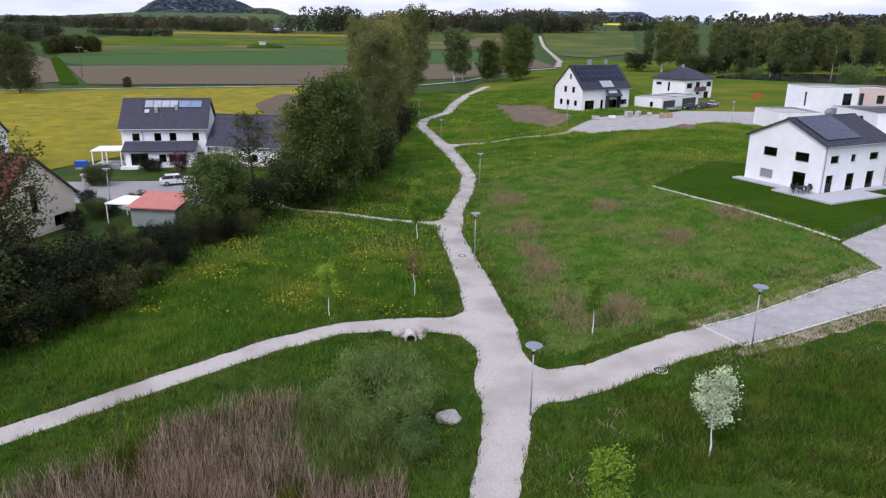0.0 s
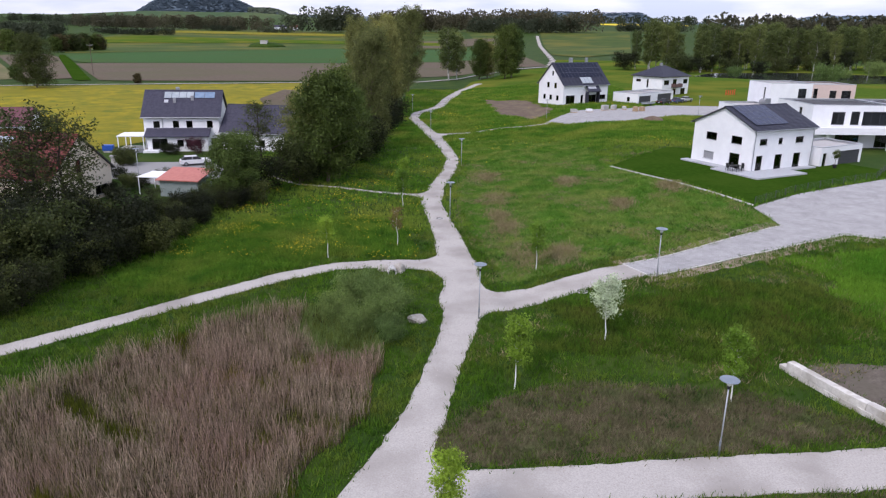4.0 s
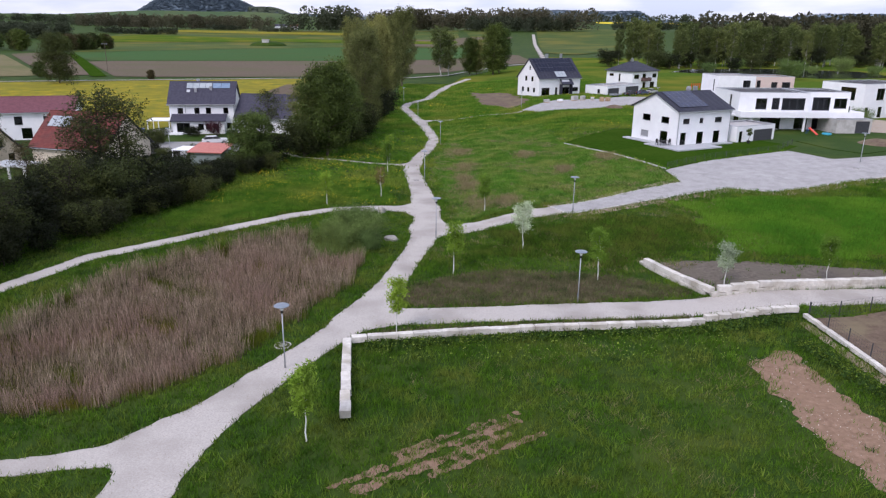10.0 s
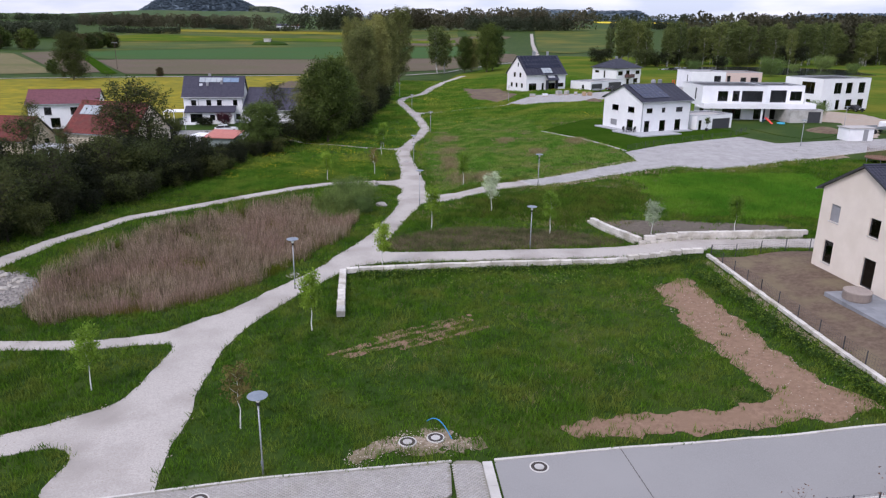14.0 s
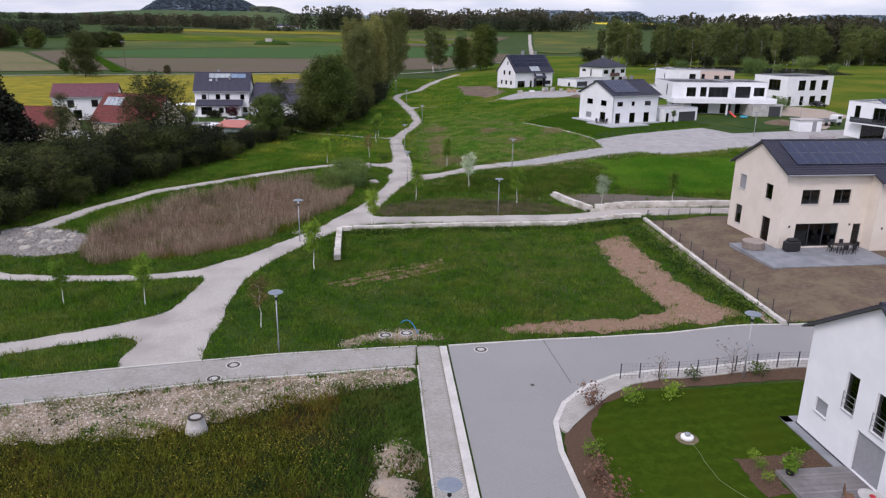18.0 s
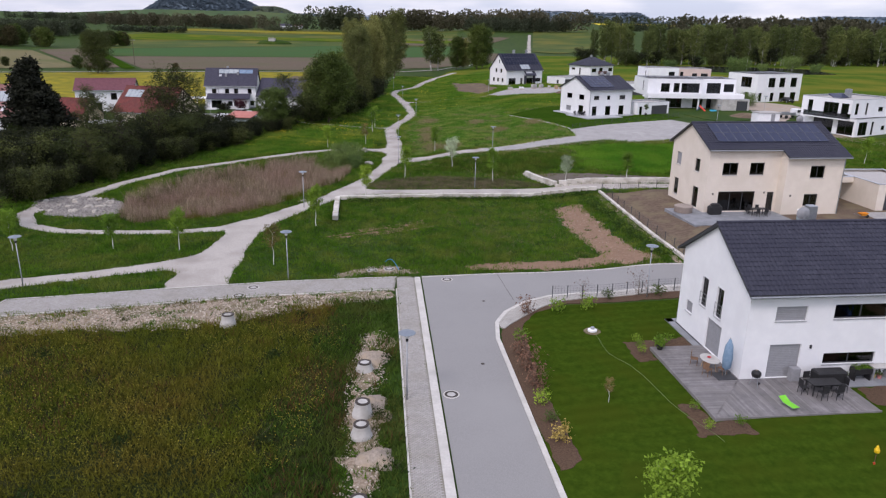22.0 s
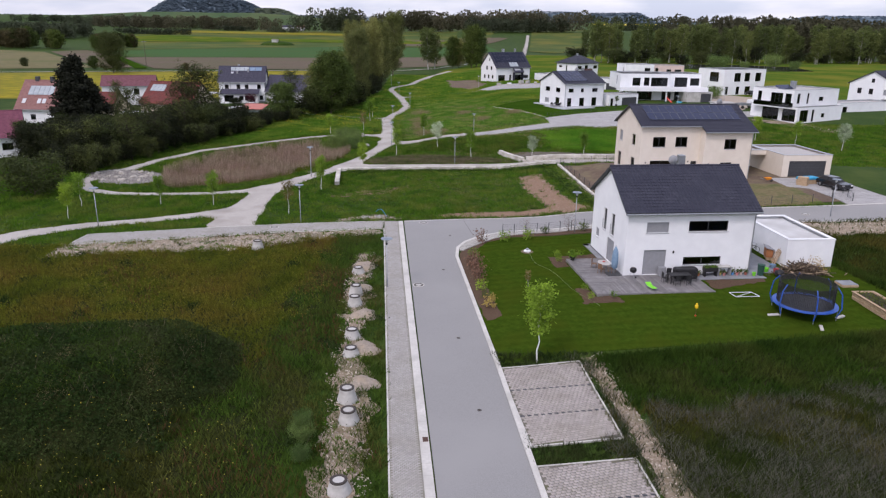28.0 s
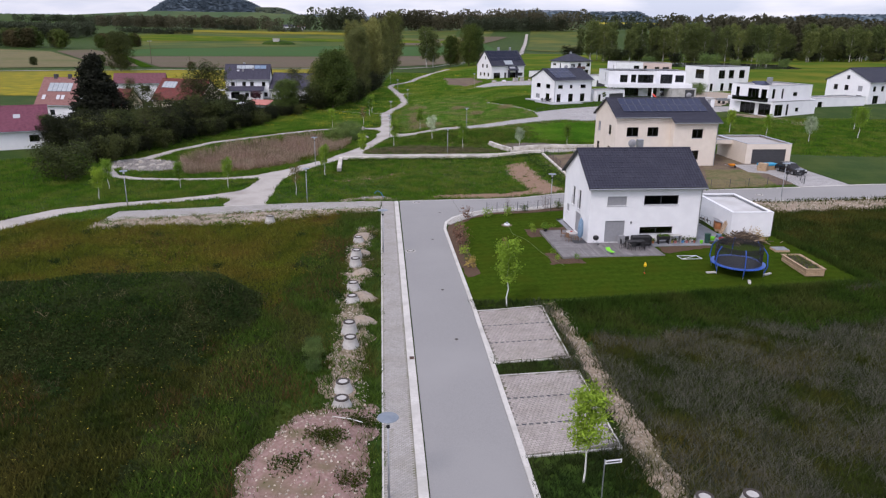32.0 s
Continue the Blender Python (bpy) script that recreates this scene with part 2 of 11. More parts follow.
M_SOLARDARK = mat("black_solar_cells", (0.008, 0.010, 0.024), (0.013, 0.016, 0.034), 2.0, 0.35, spec=0.12)
M_PANELRIM = mat("panel_rim", (0.085, 0.092, 0.115), (0.11, 0.118, 0.145), 4.0, 0.45)
# pale and blue base colours put the reflected sky into the roof glass
M_COLLECTOR = mat("collector_glass", (0.29, 0.33, 0.35), (0.40, 0.44, 0.46), 0.8, 0.12, spec=0.6)
M_COLLECTBLUE = mat("blue_collector_glass", (0.13, 0.20, 0.30), (0.20, 0.28, 0.38), 0.8, 0.12, spec=0.6)
M_BLACK = mat("black_plastic", (0.016, 0.016, 0.017), (0.028, 0.028, 0.03), 6.0, 0.5)
M_BARK = mat("brown_bark", (0.085, 0.066, 0.05), (0.15, 0.12, 0.09), 5.0, 0.95, 0.6)
M_BARKDARK = mat("dark_alder_bark", (0.028, 0.022, 0.017), (0.05, 0.04, 0.03), 5.0, 0.95, 0.6)
M_LIME = mat("whitewashed_bark", (0.62, 0.62, 0.58), (0.72, 0.72, 0.68), 6.0, 0.9, 0.3)
M_BIRCH = mat("birch_bark", (0.42, 0.41, 0.38), (0.62, 0.61, 0.58), 3.0, 0.85, 0.3, (0.1, 0.09, 0.08), 1.5)
M_WOOD = mat("untreated_wood", (0.36, 0.25, 0.15), (0.46, 0.34, 0.22), 3.0, 0.8, 0.2)
M_TEAK = mat("oiled_teak", (0.15, 0.085, 0.05), (0.22, 0.13, 0.08), 3.0, 0.7, 0.2)
M_BLUE = mat("blue_vinyl", (0.02, 0.075, 0.34), (0.03, 0.10, 0.42), 4.0, 0.4)
M_RUST = mat("dry_hedge_leaves", (0.13, 0.07, 0.045), (0.20, 0.11, 0.07), 3.0, 0.85, island=0.3)
M_GLASS = glass_mat("window_glass", (0.30, 0.32, 0.33))
M_HUMUS = mat("dark_weedy_humus", (0.012, 0.018, 0.005), (0.028, 0.036, 0.010), 2.5, 0.95, 0.6, (0.030, 0.032, 0.010), 0.3, spec=0.05)
M_WATER = mat("pond_water", (0.035, 0.045, 0.04), (0.045, 0.055, 0.048), 0.6, 0.06, 0.03, spec=0.6)


def leafy(m, share=0.3):
    """Lets part of the light through, as thin leaves and blades do."""
    n, l = m.node_tree.nodes, m.node_tree.links
    p = n["Principled BSDF"]
    t, x = n.new("ShaderNodeBsdfTranslucent"), n.new("ShaderNodeMixShader")
    x.inputs[0].default_value = share
    l.new(p.inputs["Base Color"].links[0].from_socket, t.inputs["Color"])
    l.new(p.outputs[0], x.inputs[1])
    l.new(t.outputs[0], x.inputs[2])
    l.new(x.outputs[0], n["Material Output"].inputs[0])
    return m


for m_ in (M_BLADE, M_LUSHBLADE, M_FARBLADE, M_PLOTBLADE, M_DRYBLADE, M_GREYBLADE, M_REED):
    leafy(m_)


def leaf_mat(name, a, b, island=0.16, share=0.3):
    m = mat(name, tuple(0.72 * v for v in a), tuple(1.32 * v for v in b), 0.8, 0.7, 0, None, spec=0.25, island=island)
    n, l = m.node_tree.nodes, m.node_tree.links
    p, o, h = n["Principled BSDF"], n.new("ShaderNodeObjectInfo"), n.new("ShaderNodeHueSaturation")
    for key, lo, hi in (("Value", 0.75, 1.3), ("Hue", 0.512, 0.485)):
        v = n.new("ShaderNodeMapRange")
        v.inputs["To Min"].default_value, v.inputs["To Max"].default_value = lo, hi
        l.new(o.outputs["Random"], v.inputs["Value"])
        l.new(v.outputs["Result"], h.inputs[key])
    l.new(p.inputs["Base Color"].links[0].from_socket, h.inputs["Color"])
    l.new(h.outputs["Color"], p.inputs["Base Color"])
    return leafy(m, share)


M_LEAF_DARK = leaf_mat("dark_foliage", (0.046, 0.072, 0.012), (0.088, 0.122, 0.021))
M_LEAF_MID = leaf_mat("fresh_foliage", (0.048, 0.078, 0.016), (0.082, 0.125, 0.026))
M_LEAF_OLIVE = leaf_mat("olive_foliage", (0.132, 0.146, 0.042), (0.186, 0.198, 0.060))
M_LEAF_BIRCH = leaf_mat("birch_foliage", (0.080, 0.106, 0.028), (0.118, 0.148, 0.040))
M_LEAF_YOUNG = leaf_mat("young_foliage", (0.125, 0.225, 0.018), (0.185, 0.300, 0.028))
M_LEAF_SILVER = leaf_mat("silver_foliage", (0.30, 0.37, 0.23), (0.42, 0.49, 0.33))
M_LEAF_BRONZE = leaf_mat("bronze_foliage", (0.050, 0.044, 0.016), (0.078, 0.066, 0.024))
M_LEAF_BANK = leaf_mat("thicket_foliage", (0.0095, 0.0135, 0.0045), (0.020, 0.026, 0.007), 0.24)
M_LEAF_ALDER = leaf_mat("alder_foliage", (0.036, 0.050, 0.012), (0.066, 0.082, 0.020), 0.2)
M_LEAF_RUSSET = leaf_mat("russet_foliage", (0.120, 0.095, 0.030), (0.175, 0.140, 0.044))
M_LEAF_FIR = leaf_mat("fir_needles", (0.014, 0.017, 0.010), (0.026, 0.029, 0.016))
M_WILLOW = leaf_mat("willow_shrub_leaves", (0.095, 0.150, 0.036), (0.125, 0.190, 0.052))
# far woods: base colour lightened and greyed to stand in for distance haze
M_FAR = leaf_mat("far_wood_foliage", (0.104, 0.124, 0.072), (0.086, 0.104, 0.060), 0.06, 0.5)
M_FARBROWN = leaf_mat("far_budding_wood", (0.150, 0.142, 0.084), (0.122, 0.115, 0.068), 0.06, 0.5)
M_F_PLOUGH = mat("ploughed_field", (0.096, 0.073, 0.050), (0.135, 0.105, 0.072), 0.5, 0.95, 0.3, (0.100, 0.092, 0.048), 0.02, spec=0.1)
M_F_CROP = mat("young_crop", (0.028, 0.078, 0.016), (0.042, 0.098, 0.019), 0.4, 0.95, 0.2, (0.042, 0.082, 0.015), 0.02, spec=0.1)
M_F_YELLOW = mat("flowering_meadow", (0.10, 0.125, 0.012), (0.32, 0.245, 0.010), 0.2, 0.95, 0.2, (0.17, 0.155, 0.012), 0.03, spec=0.1)
M_F_LIGHT = mat("hay_meadow", (0.037, 0.068, 0.012), (0.062, 0.092, 0.016), 0.06, 0.95, 0.2, (0.122, 0.116, 0.018), 0.016, spec=0.1)
M_F_PALE = mat("pale_field", (0.120, 0.108, 0.048), (0.170, 0.148, 0.070), 0.2, 0.95, 0.2, (0.105, 0.112, 0.040), 0.02, spec=0.1)
M_F_SLOPE = mat("slope_meadow", (0.050, 0.086, 0.040), (0.068, 0.104, 0.046), 0.02, 0.95, 0, (0.085, 0.110, 0.045), 0.006, spec=0.05)
M_F_RAPE = mat("rape_field", (0.62, 0.50, 0.03), (0.72, 0.58, 0.05), 0.2, 0.95, spec=0.1)
# distance haze is painted in: a bluish, lightened base colour for the hills
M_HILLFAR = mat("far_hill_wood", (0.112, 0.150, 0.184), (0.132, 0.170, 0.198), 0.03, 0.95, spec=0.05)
M_WITHER = mat("withered_blades", (0.14, 0.115, 0.070), (0.21, 0.18, 0.110), 0.5, 0.85, 0, (0.06, 0.085, 0.024), 0.4, spec=0.1, island=0.3)
leafy(M_WITHER)
M_LITTER = mat("dry_litter", (0.085, 0.066, 0.044), (0.150, 0.118, 0.082), 3.0, 0.95, 0.7, (0.075, 0.078, 0.035), 0.5, spec=0.05)
M_JOINT = mat("sandy_joints", (0.24, 0.225, 0.195), (0.31, 0.295, 0.26), 12.0, 0.95, 0.3, (0.19, 0.185, 0.13), 0.7, spec=0.1)
M_JOINTDARK = mat("mossy_joints", (0.13, 0.12, 0.10), (0.19, 0.175, 0.15), 12.0, 0.95, 0.3, (0.12, 0.12, 0.07), 0.7, spec=0.1)
M_STONEPAVER = mat("grey_paver", (0.33, 0.315, 0.295), (0.40, 0.385, 0.365), 9.0, 0.9, 0.2, (0.33, 0.315, 0.285), 0.6, spec=0.2, per_object=0.10)
M_STONEPAVERS = mat("grey_pavers_joined", (0.33, 0.315, 0.295), (0.40, 0.385, 0.365), 9.0, 0.9, 0.2, (0.33, 0.315, 0.285), 0.6, spec=0.2, island=0.10)
M_BAYPAVER = mat("buff_paver", (0.33, 0.295, 0.27), (0.40, 0.365, 0.34), 9.0, 0.9, 0.2, (0.32, 0.29, 0.26), 0.6, spec=0.2, per_object=0.12)
M_BAYPAVERS = mat("buff_pavers_joined", (0.33, 0.295, 0.27), (0.40, 0.365, 0.34), 9.0, 0.9, 0.2, (0.32, 0.29, 0.26), 0.6, spec=0.2, island=0.12)

# ---- helpers for shapes ----
def S(v):
    v = np.clip(v, 0.0, 1.0)
    return v * v * (3 - 2 * v)


def gz(x, y):
    """Height of the ground: flat by the street, rising to the north-east, falling a little to the stream."""
    x, y = np.asarray(x, float), np.asarray(y, float)
    z = -0.35 + 0.9 * S((x - 7) / 10) * S((y - 26) / 12) + 1.7 * S((x - 15) / 25) * S((y - 35) / 45)
    z = z + 0.3 * S((x - 22) / 10) * S((y + 52) / 10) + 0.3 * S((x - 19) / 6) * S((y + 58) / 8) * (1 - S((y + 27) / 4))
    z = z + 0.5 * S((x - 26) / 8) * S((y + 28) / 7) * (1 - S((y - 24) / 15))
    z = z + 0.68 * S((x - 36) / 5) * S((y + 18) / 8) * (1 - S((y - 12) / 6)) * (1 - S((x - 75) / 20))
    z = z - 0.5 * S((-6 - x) / 20) * S((y + 30) / 20) * (1 - S((y - 25) / 20))
    return z


def mound(x, y):
    """The overgrown soil heap, from 0 at its foot to 1 on its ridge, which turns south to the west."""
    off = y - MOUND[1] - 0.27 * np.minimum(x + 2.0, 0)
    return S(1.5 * (1.0 - np.hypot(np.maximum(np.abs(x - MOUND[0]) - MOUND[2], 0) / MOUND[3], off / np.where(off > 0, MOUND[5], MOUND[4]))))


MOUND = (-14.0, -55.0, 10.0, 7.6, 13.0, 4.2)


def land(x, y):
    """The ground with the reed basin, the soil heap and the far rise."""
    x, y = np.asarray(x, float), np.asarray(y, float)
    z = gz(x, y) - 0.7 * S(-sd_reed(x, y) / 4.0)
    z = z + 2.4 * mound(x, y) * (1 + 0.10 * noise2(x, y, 0.25)) + 0.9 * S(1.1 - np.hypot((x - 10.6) / 3.6, (y + 74.3) / 4.8))
    far = np.hypot(x, y)
    return z + 16 * S((far - 800) / 600) + 18 * S((far - 1400) / 1700) + 20 * S((far - 1500) / 2000) + 2.5 * np.sin(x / 260.0) * S((far - 600) / 900)


def noise2(x, y, k):
    """A cheap smooth wobble between about -1 and 1."""
    return (np.sin(x * 1.7 * k + 1.3 * np.sin(y * 0.9 * k)) + np.sin(y * 2.1 * k + 1.7 * np.sin(x * 1.1 * k + 2)) + np.sin((x + y) * 3.3 * k + np.sin(y * 2.7 * k))) / 3


def chain(x, y, pts):
    """Signed distance to a way along pts of x, y, half-width; negative inside."""
    d = np.full(np.shape(x), 1e3)
    for (ax, ay, ar), (bx, by, br) in zip(pts, pts[1:]):
        ex, ey = bx - ax, by - ay
        t = np.clip(((x - ax) * ex + (y - ay) * ey) / (ex * ex + ey * ey), 0, 1)
        d = np.minimum(d, np.hypot(x - ax - t * ex, y - ay - t * ey) - (ar + t * (br - ar)))
    return d


def poly(x, y, pts):
    """Signed distance to a polygon; negative inside."""
    x, y = np.asarray(x, float), np.asarray(y, float)
    d, inside = np.full(x.shape, 1e9), np.zeros(x.shape, bool)
    for (ax, ay), (bx, by) in zip(pts, pts[1:] + pts[:1]):
        ex, ey = bx - ax, by - ay
        t = np.clip(((x - ax) * ex + (y - ay) * ey) / (ex * ex + ey * ey), 0, 1)
        d = np.minimum(d, np.hypot(x - ax - t * ex, y - ay - t * ey))
        cross = ((ay > y) != (by > y)) & (x < ex * (y - ay) / (ey if abs(ey) > 1e-9 else 1e-9) + ax)
        inside ^= cross
    return np.where(inside, -d, d)


def smin(a, b, k):
    h = np.clip(0.5 + 0.5 * (b - a) / k, 0, 1)
    return b + (a - b) * h - k * h * (1 - h)


def mesh_of(name, verts, faces, materials, smooth=False):
    me = bpy.data.meshes.new(name)
    me.from_pydata(verts, [], faces)
    for m in materials if isinstance(materials, (list, tuple)) else [materials]:
        me.materials.append(m)
    if smooth:
        me.polygons.foreach_set("use_smooth", [True] * len(me.polygons))
    me.update()
    return me


def fast_mesh(name, verts, faces, material, smooth=False):
    """A mesh from arrays of vertices (n, 3) and equal-sided faces (m, k)."""
    verts, faces = np.asarray(verts, np.float32), np.asarray(faces, np.int32)
    me = bpy.data.meshes.new(name)
    k = faces.shape[1]
    me.vertices.add(len(verts))
    me.vertices.foreach_set("co", verts.ravel())
    me.loops.add(faces.size)
    me.loops.foreach_set("vertex_index", faces.ravel())
    me.polygons.add(len(faces))
    me.polygons.foreach_set("loop_start", np.arange(0, faces.size, k, dtype=np.int32))
    me.materials.append(material)
    me.update(calc_edges=True)
    if smooth:
        me.polygons.foreach_set("use_smooth", np.ones(len(faces), bool))
    me.validate()
    return me


def sheet(name, sdf, box, cell, lift, material, label, category, skirt=0.0, height=None):
    """A surface laid on the land where sdf < 0, with a clean outline."""
    x0, y0, x1, y1 = box
    xs, ys = np.arange(x0, x1 + cell, cell), np.arange(y0, y1 + cell, cell)
    gx, gy = np.meshgrid(xs, ys, indexing="ij")
    f = sdf(gx, gy)
    verts, faces, known, rim = [], [], {}, []
    ins = f < 0
    some = ins[:-1, :-1] | ins[1:, :-1] | ins[1:, 1:] | ins[:-1, 1:]

    def corner(i, j):
        k = (i, j)
        if k not in known:
            known[k] = len(verts)
            verts.append((xs[i], ys[j]))
        return known[k]

    def cut(a, b):
        k = (a, b) if a < b else (b, a)
        if k not in known:
            fa, fb = f[a], f[b]
            t = fa / (fa - fb)
            known[k] = len(verts)
            verts.append((xs[a[0]] + t * (xs[b[0]] - xs[a[0]]), ys[a[1]] + t * (ys[b[1]] - ys[a[1]])))
        return known[k]

    for i, j in np.argwhere(some).tolist():
        ring = [(i, j), (i + 1, j), (i + 1, j + 1), (i, j + 1)]
        face, edge = [], []
        for a, b in zip(ring, ring[1:] + ring[:1]):
            if ins[a]:
                face.append(corner(*a))
            if ins[a] != ins[b]:
                c = cut(a, b)
                face.append(c)
                edge.append(c)
        if len(face) > 2:
            faces.append(face)
        if len(edge) == 2:
            rim.append(edge)
    v = np.array(verts)
    z = (height or land)(v[:, 0], v[:, 1]) + lift
    v = np.column_stack([v, z]).tolist()
    if skirt:
        low = {}
        for a, b in rim:
            for c in (a, b):
                if c not in low:
                    low[c] = len(v)
                    v.append([v[c][0], v[c][1], v[c][2] - skirt])
            faces.append([a, b, low[b], low[a]])
    ob = new(name, mesh_of(name, v, faces, material, True if not skirt else False))
    return tagged(ob, label, category, kind="structure")


class Build:
    """Collects boxes, prisms and tubes for one mesh."""

    def __init__(self):
        self.v, self.f = [], []

    def add(self, verts, faces):
        k = len(self.v)
        self.v += [tuple(p) for p in verts]
        self.f += [[i + k for i in f] for f in faces]
        return self

    def box(self, x0, y0, z0, x1, y1, z1, bevel=0.0):
        if not bevel:
            v = [(x, y, z) for z in (z0, z1) for x, y in ((x0, y0), (x1, y0), (x1, y1), (x0, y1))]
            return self.add(v, [(3, 2, 1, 0), (4, 5, 6, 7), (0, 1, 5, 4), (1, 2, 6, 5), (2, 3, 7, 6), (3, 0, 4, 7)])
        b = bevel
        rings = []
        for z, d in ((z0, b), (z0 + b, 0), (z1 - b, 0), (z1, b)):
            rings.append([(x0 + d + b * 0, y0 + d + b, z), (x0 + d + b, y0 + d, z), (x1 - d - b, y0 + d, z), (x1 - d, y0 + d + b, z),
                          (x1 - d, y1 - d - b, z), (x1 - d - b, y1 - d, z), (x0 + d + b, y1 - d, z), (x0 + d, y1 - d - b, z)])
        v = [p for r in rings for p in r]
        f = [tuple(range(7, -1, -1)), tuple(range(24, 32))]
        for k in range(3):
            for i in range(8):
                f.append((8 * k + i, 8 * k + (i + 1) % 8, 8 * k + 8 + (i + 1) % 8, 8 * k + 8 + i))
        return self.add(v, f)

    def tube(self, a, b, r0, r1=None, sides=10, caps=True):
        a, b = Vector(a), Vector(b)
        r1 = r0 if r1 is None else r1
        q = (b - a).to_track_quat("Z", "Y")
        ring = [(math.cos(2 * math.pi * i / sides), math.sin(2 * math.pi * i / sides)) for i in range(sides)]
        v = [a + q @ Vector((c * r0, s * r0, 0)) for c, s in ring] + [b + q @ Vector((c * r1, s * r1, 0)) for c, s in ring]
        f = [(i, (i + 1) % sides, sides + (i + 1) % sides, sides + i) for i in range(sides)]
        if caps:
            f += [tuple(range(sides - 1, -1, -1)), tuple(range(sides, 2 * sides))]
        return self.add(v, f)

    def lathe(self, profile, sides=20, at=(0, 0, 0)):
        v, f = [], []
        for r, z in profile:
            v += [(at[0] + r * math.cos(2 * math.pi * i / sides), at[1] + r * math.sin(2 * math.pi * i / sides), at[2] + z) for i in range(sides)]
        for k in range(len(profile) - 1):
            f += [(k * sides + i, k * sides + (i + 1) % sides, (k + 1) * sides + (i + 1) % sides, (k + 1) * sides + i) for i in range(sides)]
        f += [tuple(range(sides - 1, -1, -1)), tuple(range((len(profile) - 1) * sides, len(profile) * sides))]
        return self.add(v, f)

    def prism(self, outline, z0, z1):
        n = len(outline)
        v = [(x, y, z0) for x, y in outline] + [(x, y, z1) for x, y in outline]
        f = [tuple(range(n - 1, -1, -1)), tuple(range(n, 2 * n))] + [(i, (i + 1) % n, n + (i + 1) % n, n + i) for i in range(n)]
        return self.add(v, f)

    def mesh(self, name, material, smooth=False):
        return mesh_of(name, self.v, self.f, material, smooth)


def part(name, b, material, parent, label="", smooth=False):
    """Links a Build (or a mesh) as one mesh object under a thing or a part."""
    ob = new(name, b if isinstance(b, bpy.types.Mesh) else b.mesh(name, material, smooth))
    ob.parent = parent
    if label:
        ob["label"] = label
    return ob


def thing(name, m, label, category, group="", kind=""):
    ob = new(name)
    ob.matrix_basis = m
    return tagged(ob, label, category, group, kind)


def on(x, y, turn=0.0, lift=0.0):
    return pose(x, y, float(land(x, y)) + lift, 0, 0, turn)


# ---- plan of ways and plots ----
MAIN = [(-8.2, -21.2, 2.7), (-8.4, -16.8, 2.1), (-8.6, -12.5, 2.0), (-8.6, -6.5, 1.75), (-8.1, -2.2, 1.7), (-6.4, 1.8, 1.5), (-4.7, 5.6, 1.3), (-2.5, 9.9, 1.25), (-0.2, 15.2, 1.5), (1.5, 22.0, 1.25),
        (2.6, 28.4, 1.15), (3.4, 32.5, 1.25), (4.0, 37.0, 1.4), (4.2, 43.0, 1.6), (3.6, 50.0, 1.7), (3.0, 57.6, 1.45), (1.9, 66.1, 1.3), (0.8, 73.9, 1.3),
        (1.5, 83.5, 1.1), (3.3, 95.3, 1.05), (4.0, 105.4, 1.1), (2.9, 116.0, 1.1), (1.0, 129.3, 1.4), (-2.0, 145.5, 1.3), (-5.1, 163.5, 1.2), (-4.6, 174.0, 1.2), (1.0, 190.0, 1.3),
        (3.4, 214.0, 1.5), (8.5, 246.0, 1.6), (16.0, 270.0, 1.5)]
WEST1 = [(-9.0, -2.2, 1.5), (-11.5, -4.0, 0.9), (-16.0, -5.0, 0.75), (-22.3, -4.9, 0.75), (-28.6, -4.7, 0.75), (-33.0, -2.9, 0.8), (-36.4, 2.0, 0.9), (-36.0, 8.0, 1.4)]
WEST2 = [(-9.0, -15.3, 2.2), (-11.5, -16.0, 1.6), (-15.7, -17.9, 1.1), (-19.4, -19.7, 1.1), (-24.0, -21.8, 1.3), (-28.6, -25.8, 1.6), (-32.0, -32.6, 1.9), (-36.0, -42.0, 2.0)]
EAST_B = [(0.5, 14.5, 1.9), (3.0, 14.8, 1.6), (7.3, 15.2, 1.5), (16.9, 16.3, 1.6), (26.7, 17.2, 1.7), (45.0, 18.4, 1.8), (62.0, 19.5, 1.8)]
EAST_C = [(5.0, 39.9, 2.2), (7.0, 39.6, 2.0), (10.5, 40.7, 1.75), (15.2, 43.25, 1.65), (19.3, 45.35, 1.65)]
LOOP_D = [(3.0, 48.6, 1.8), (0.0, 48.8, 1.35), (-2.5, 49.0, 1.1), (-7.4, 48.0, 1.0), (-11.8, 44.9, 1.0), (-15.8, 41.0, 0.95), (-22.1, 35.2, 0.9), (-28.5, 29.7, 0.9), (-32.5, 20.0, 0.95), (-34.0, 12.0, 1.2), (-35.6, 8.0, 1.6)]
TRAIL = [(0.5, 77.6, 0.55), (-5.9, 79.1, 0.38), (-12.2, 82.0, 0.38), (-18.6, 83.8, 0.35), (-24.0, 90.0, 0.35)]
BRANCH_N = [(1.0, 134.0, 1.3), (4.0, 136.0, 0.9), (10.7, 138.8, 0.85), (24.2, 142.6, 0.9), (34.0, 150.0, 1.2)]
REED = [(-5.5, 40.0), (-2.4, 35.5), (-1.2, 30.0), (-0.8, 25.0), (-3.0, 17.5), (-5.2, 11.0), (-8.0, 5.2), (-11.0, 1.8), (-16.0, -0.6), (-22.0, -1.5), (-25.5, 2.0), (-27.5, 8.5), (-26.8, 17.5), (-23.4, 25.4), (-19.6, 30.6), (-14.4, 36.2)]


def sd_reed(x, y):
    return poly(x, y, REED) + 0.8 * noise2(x, y, 0.35)


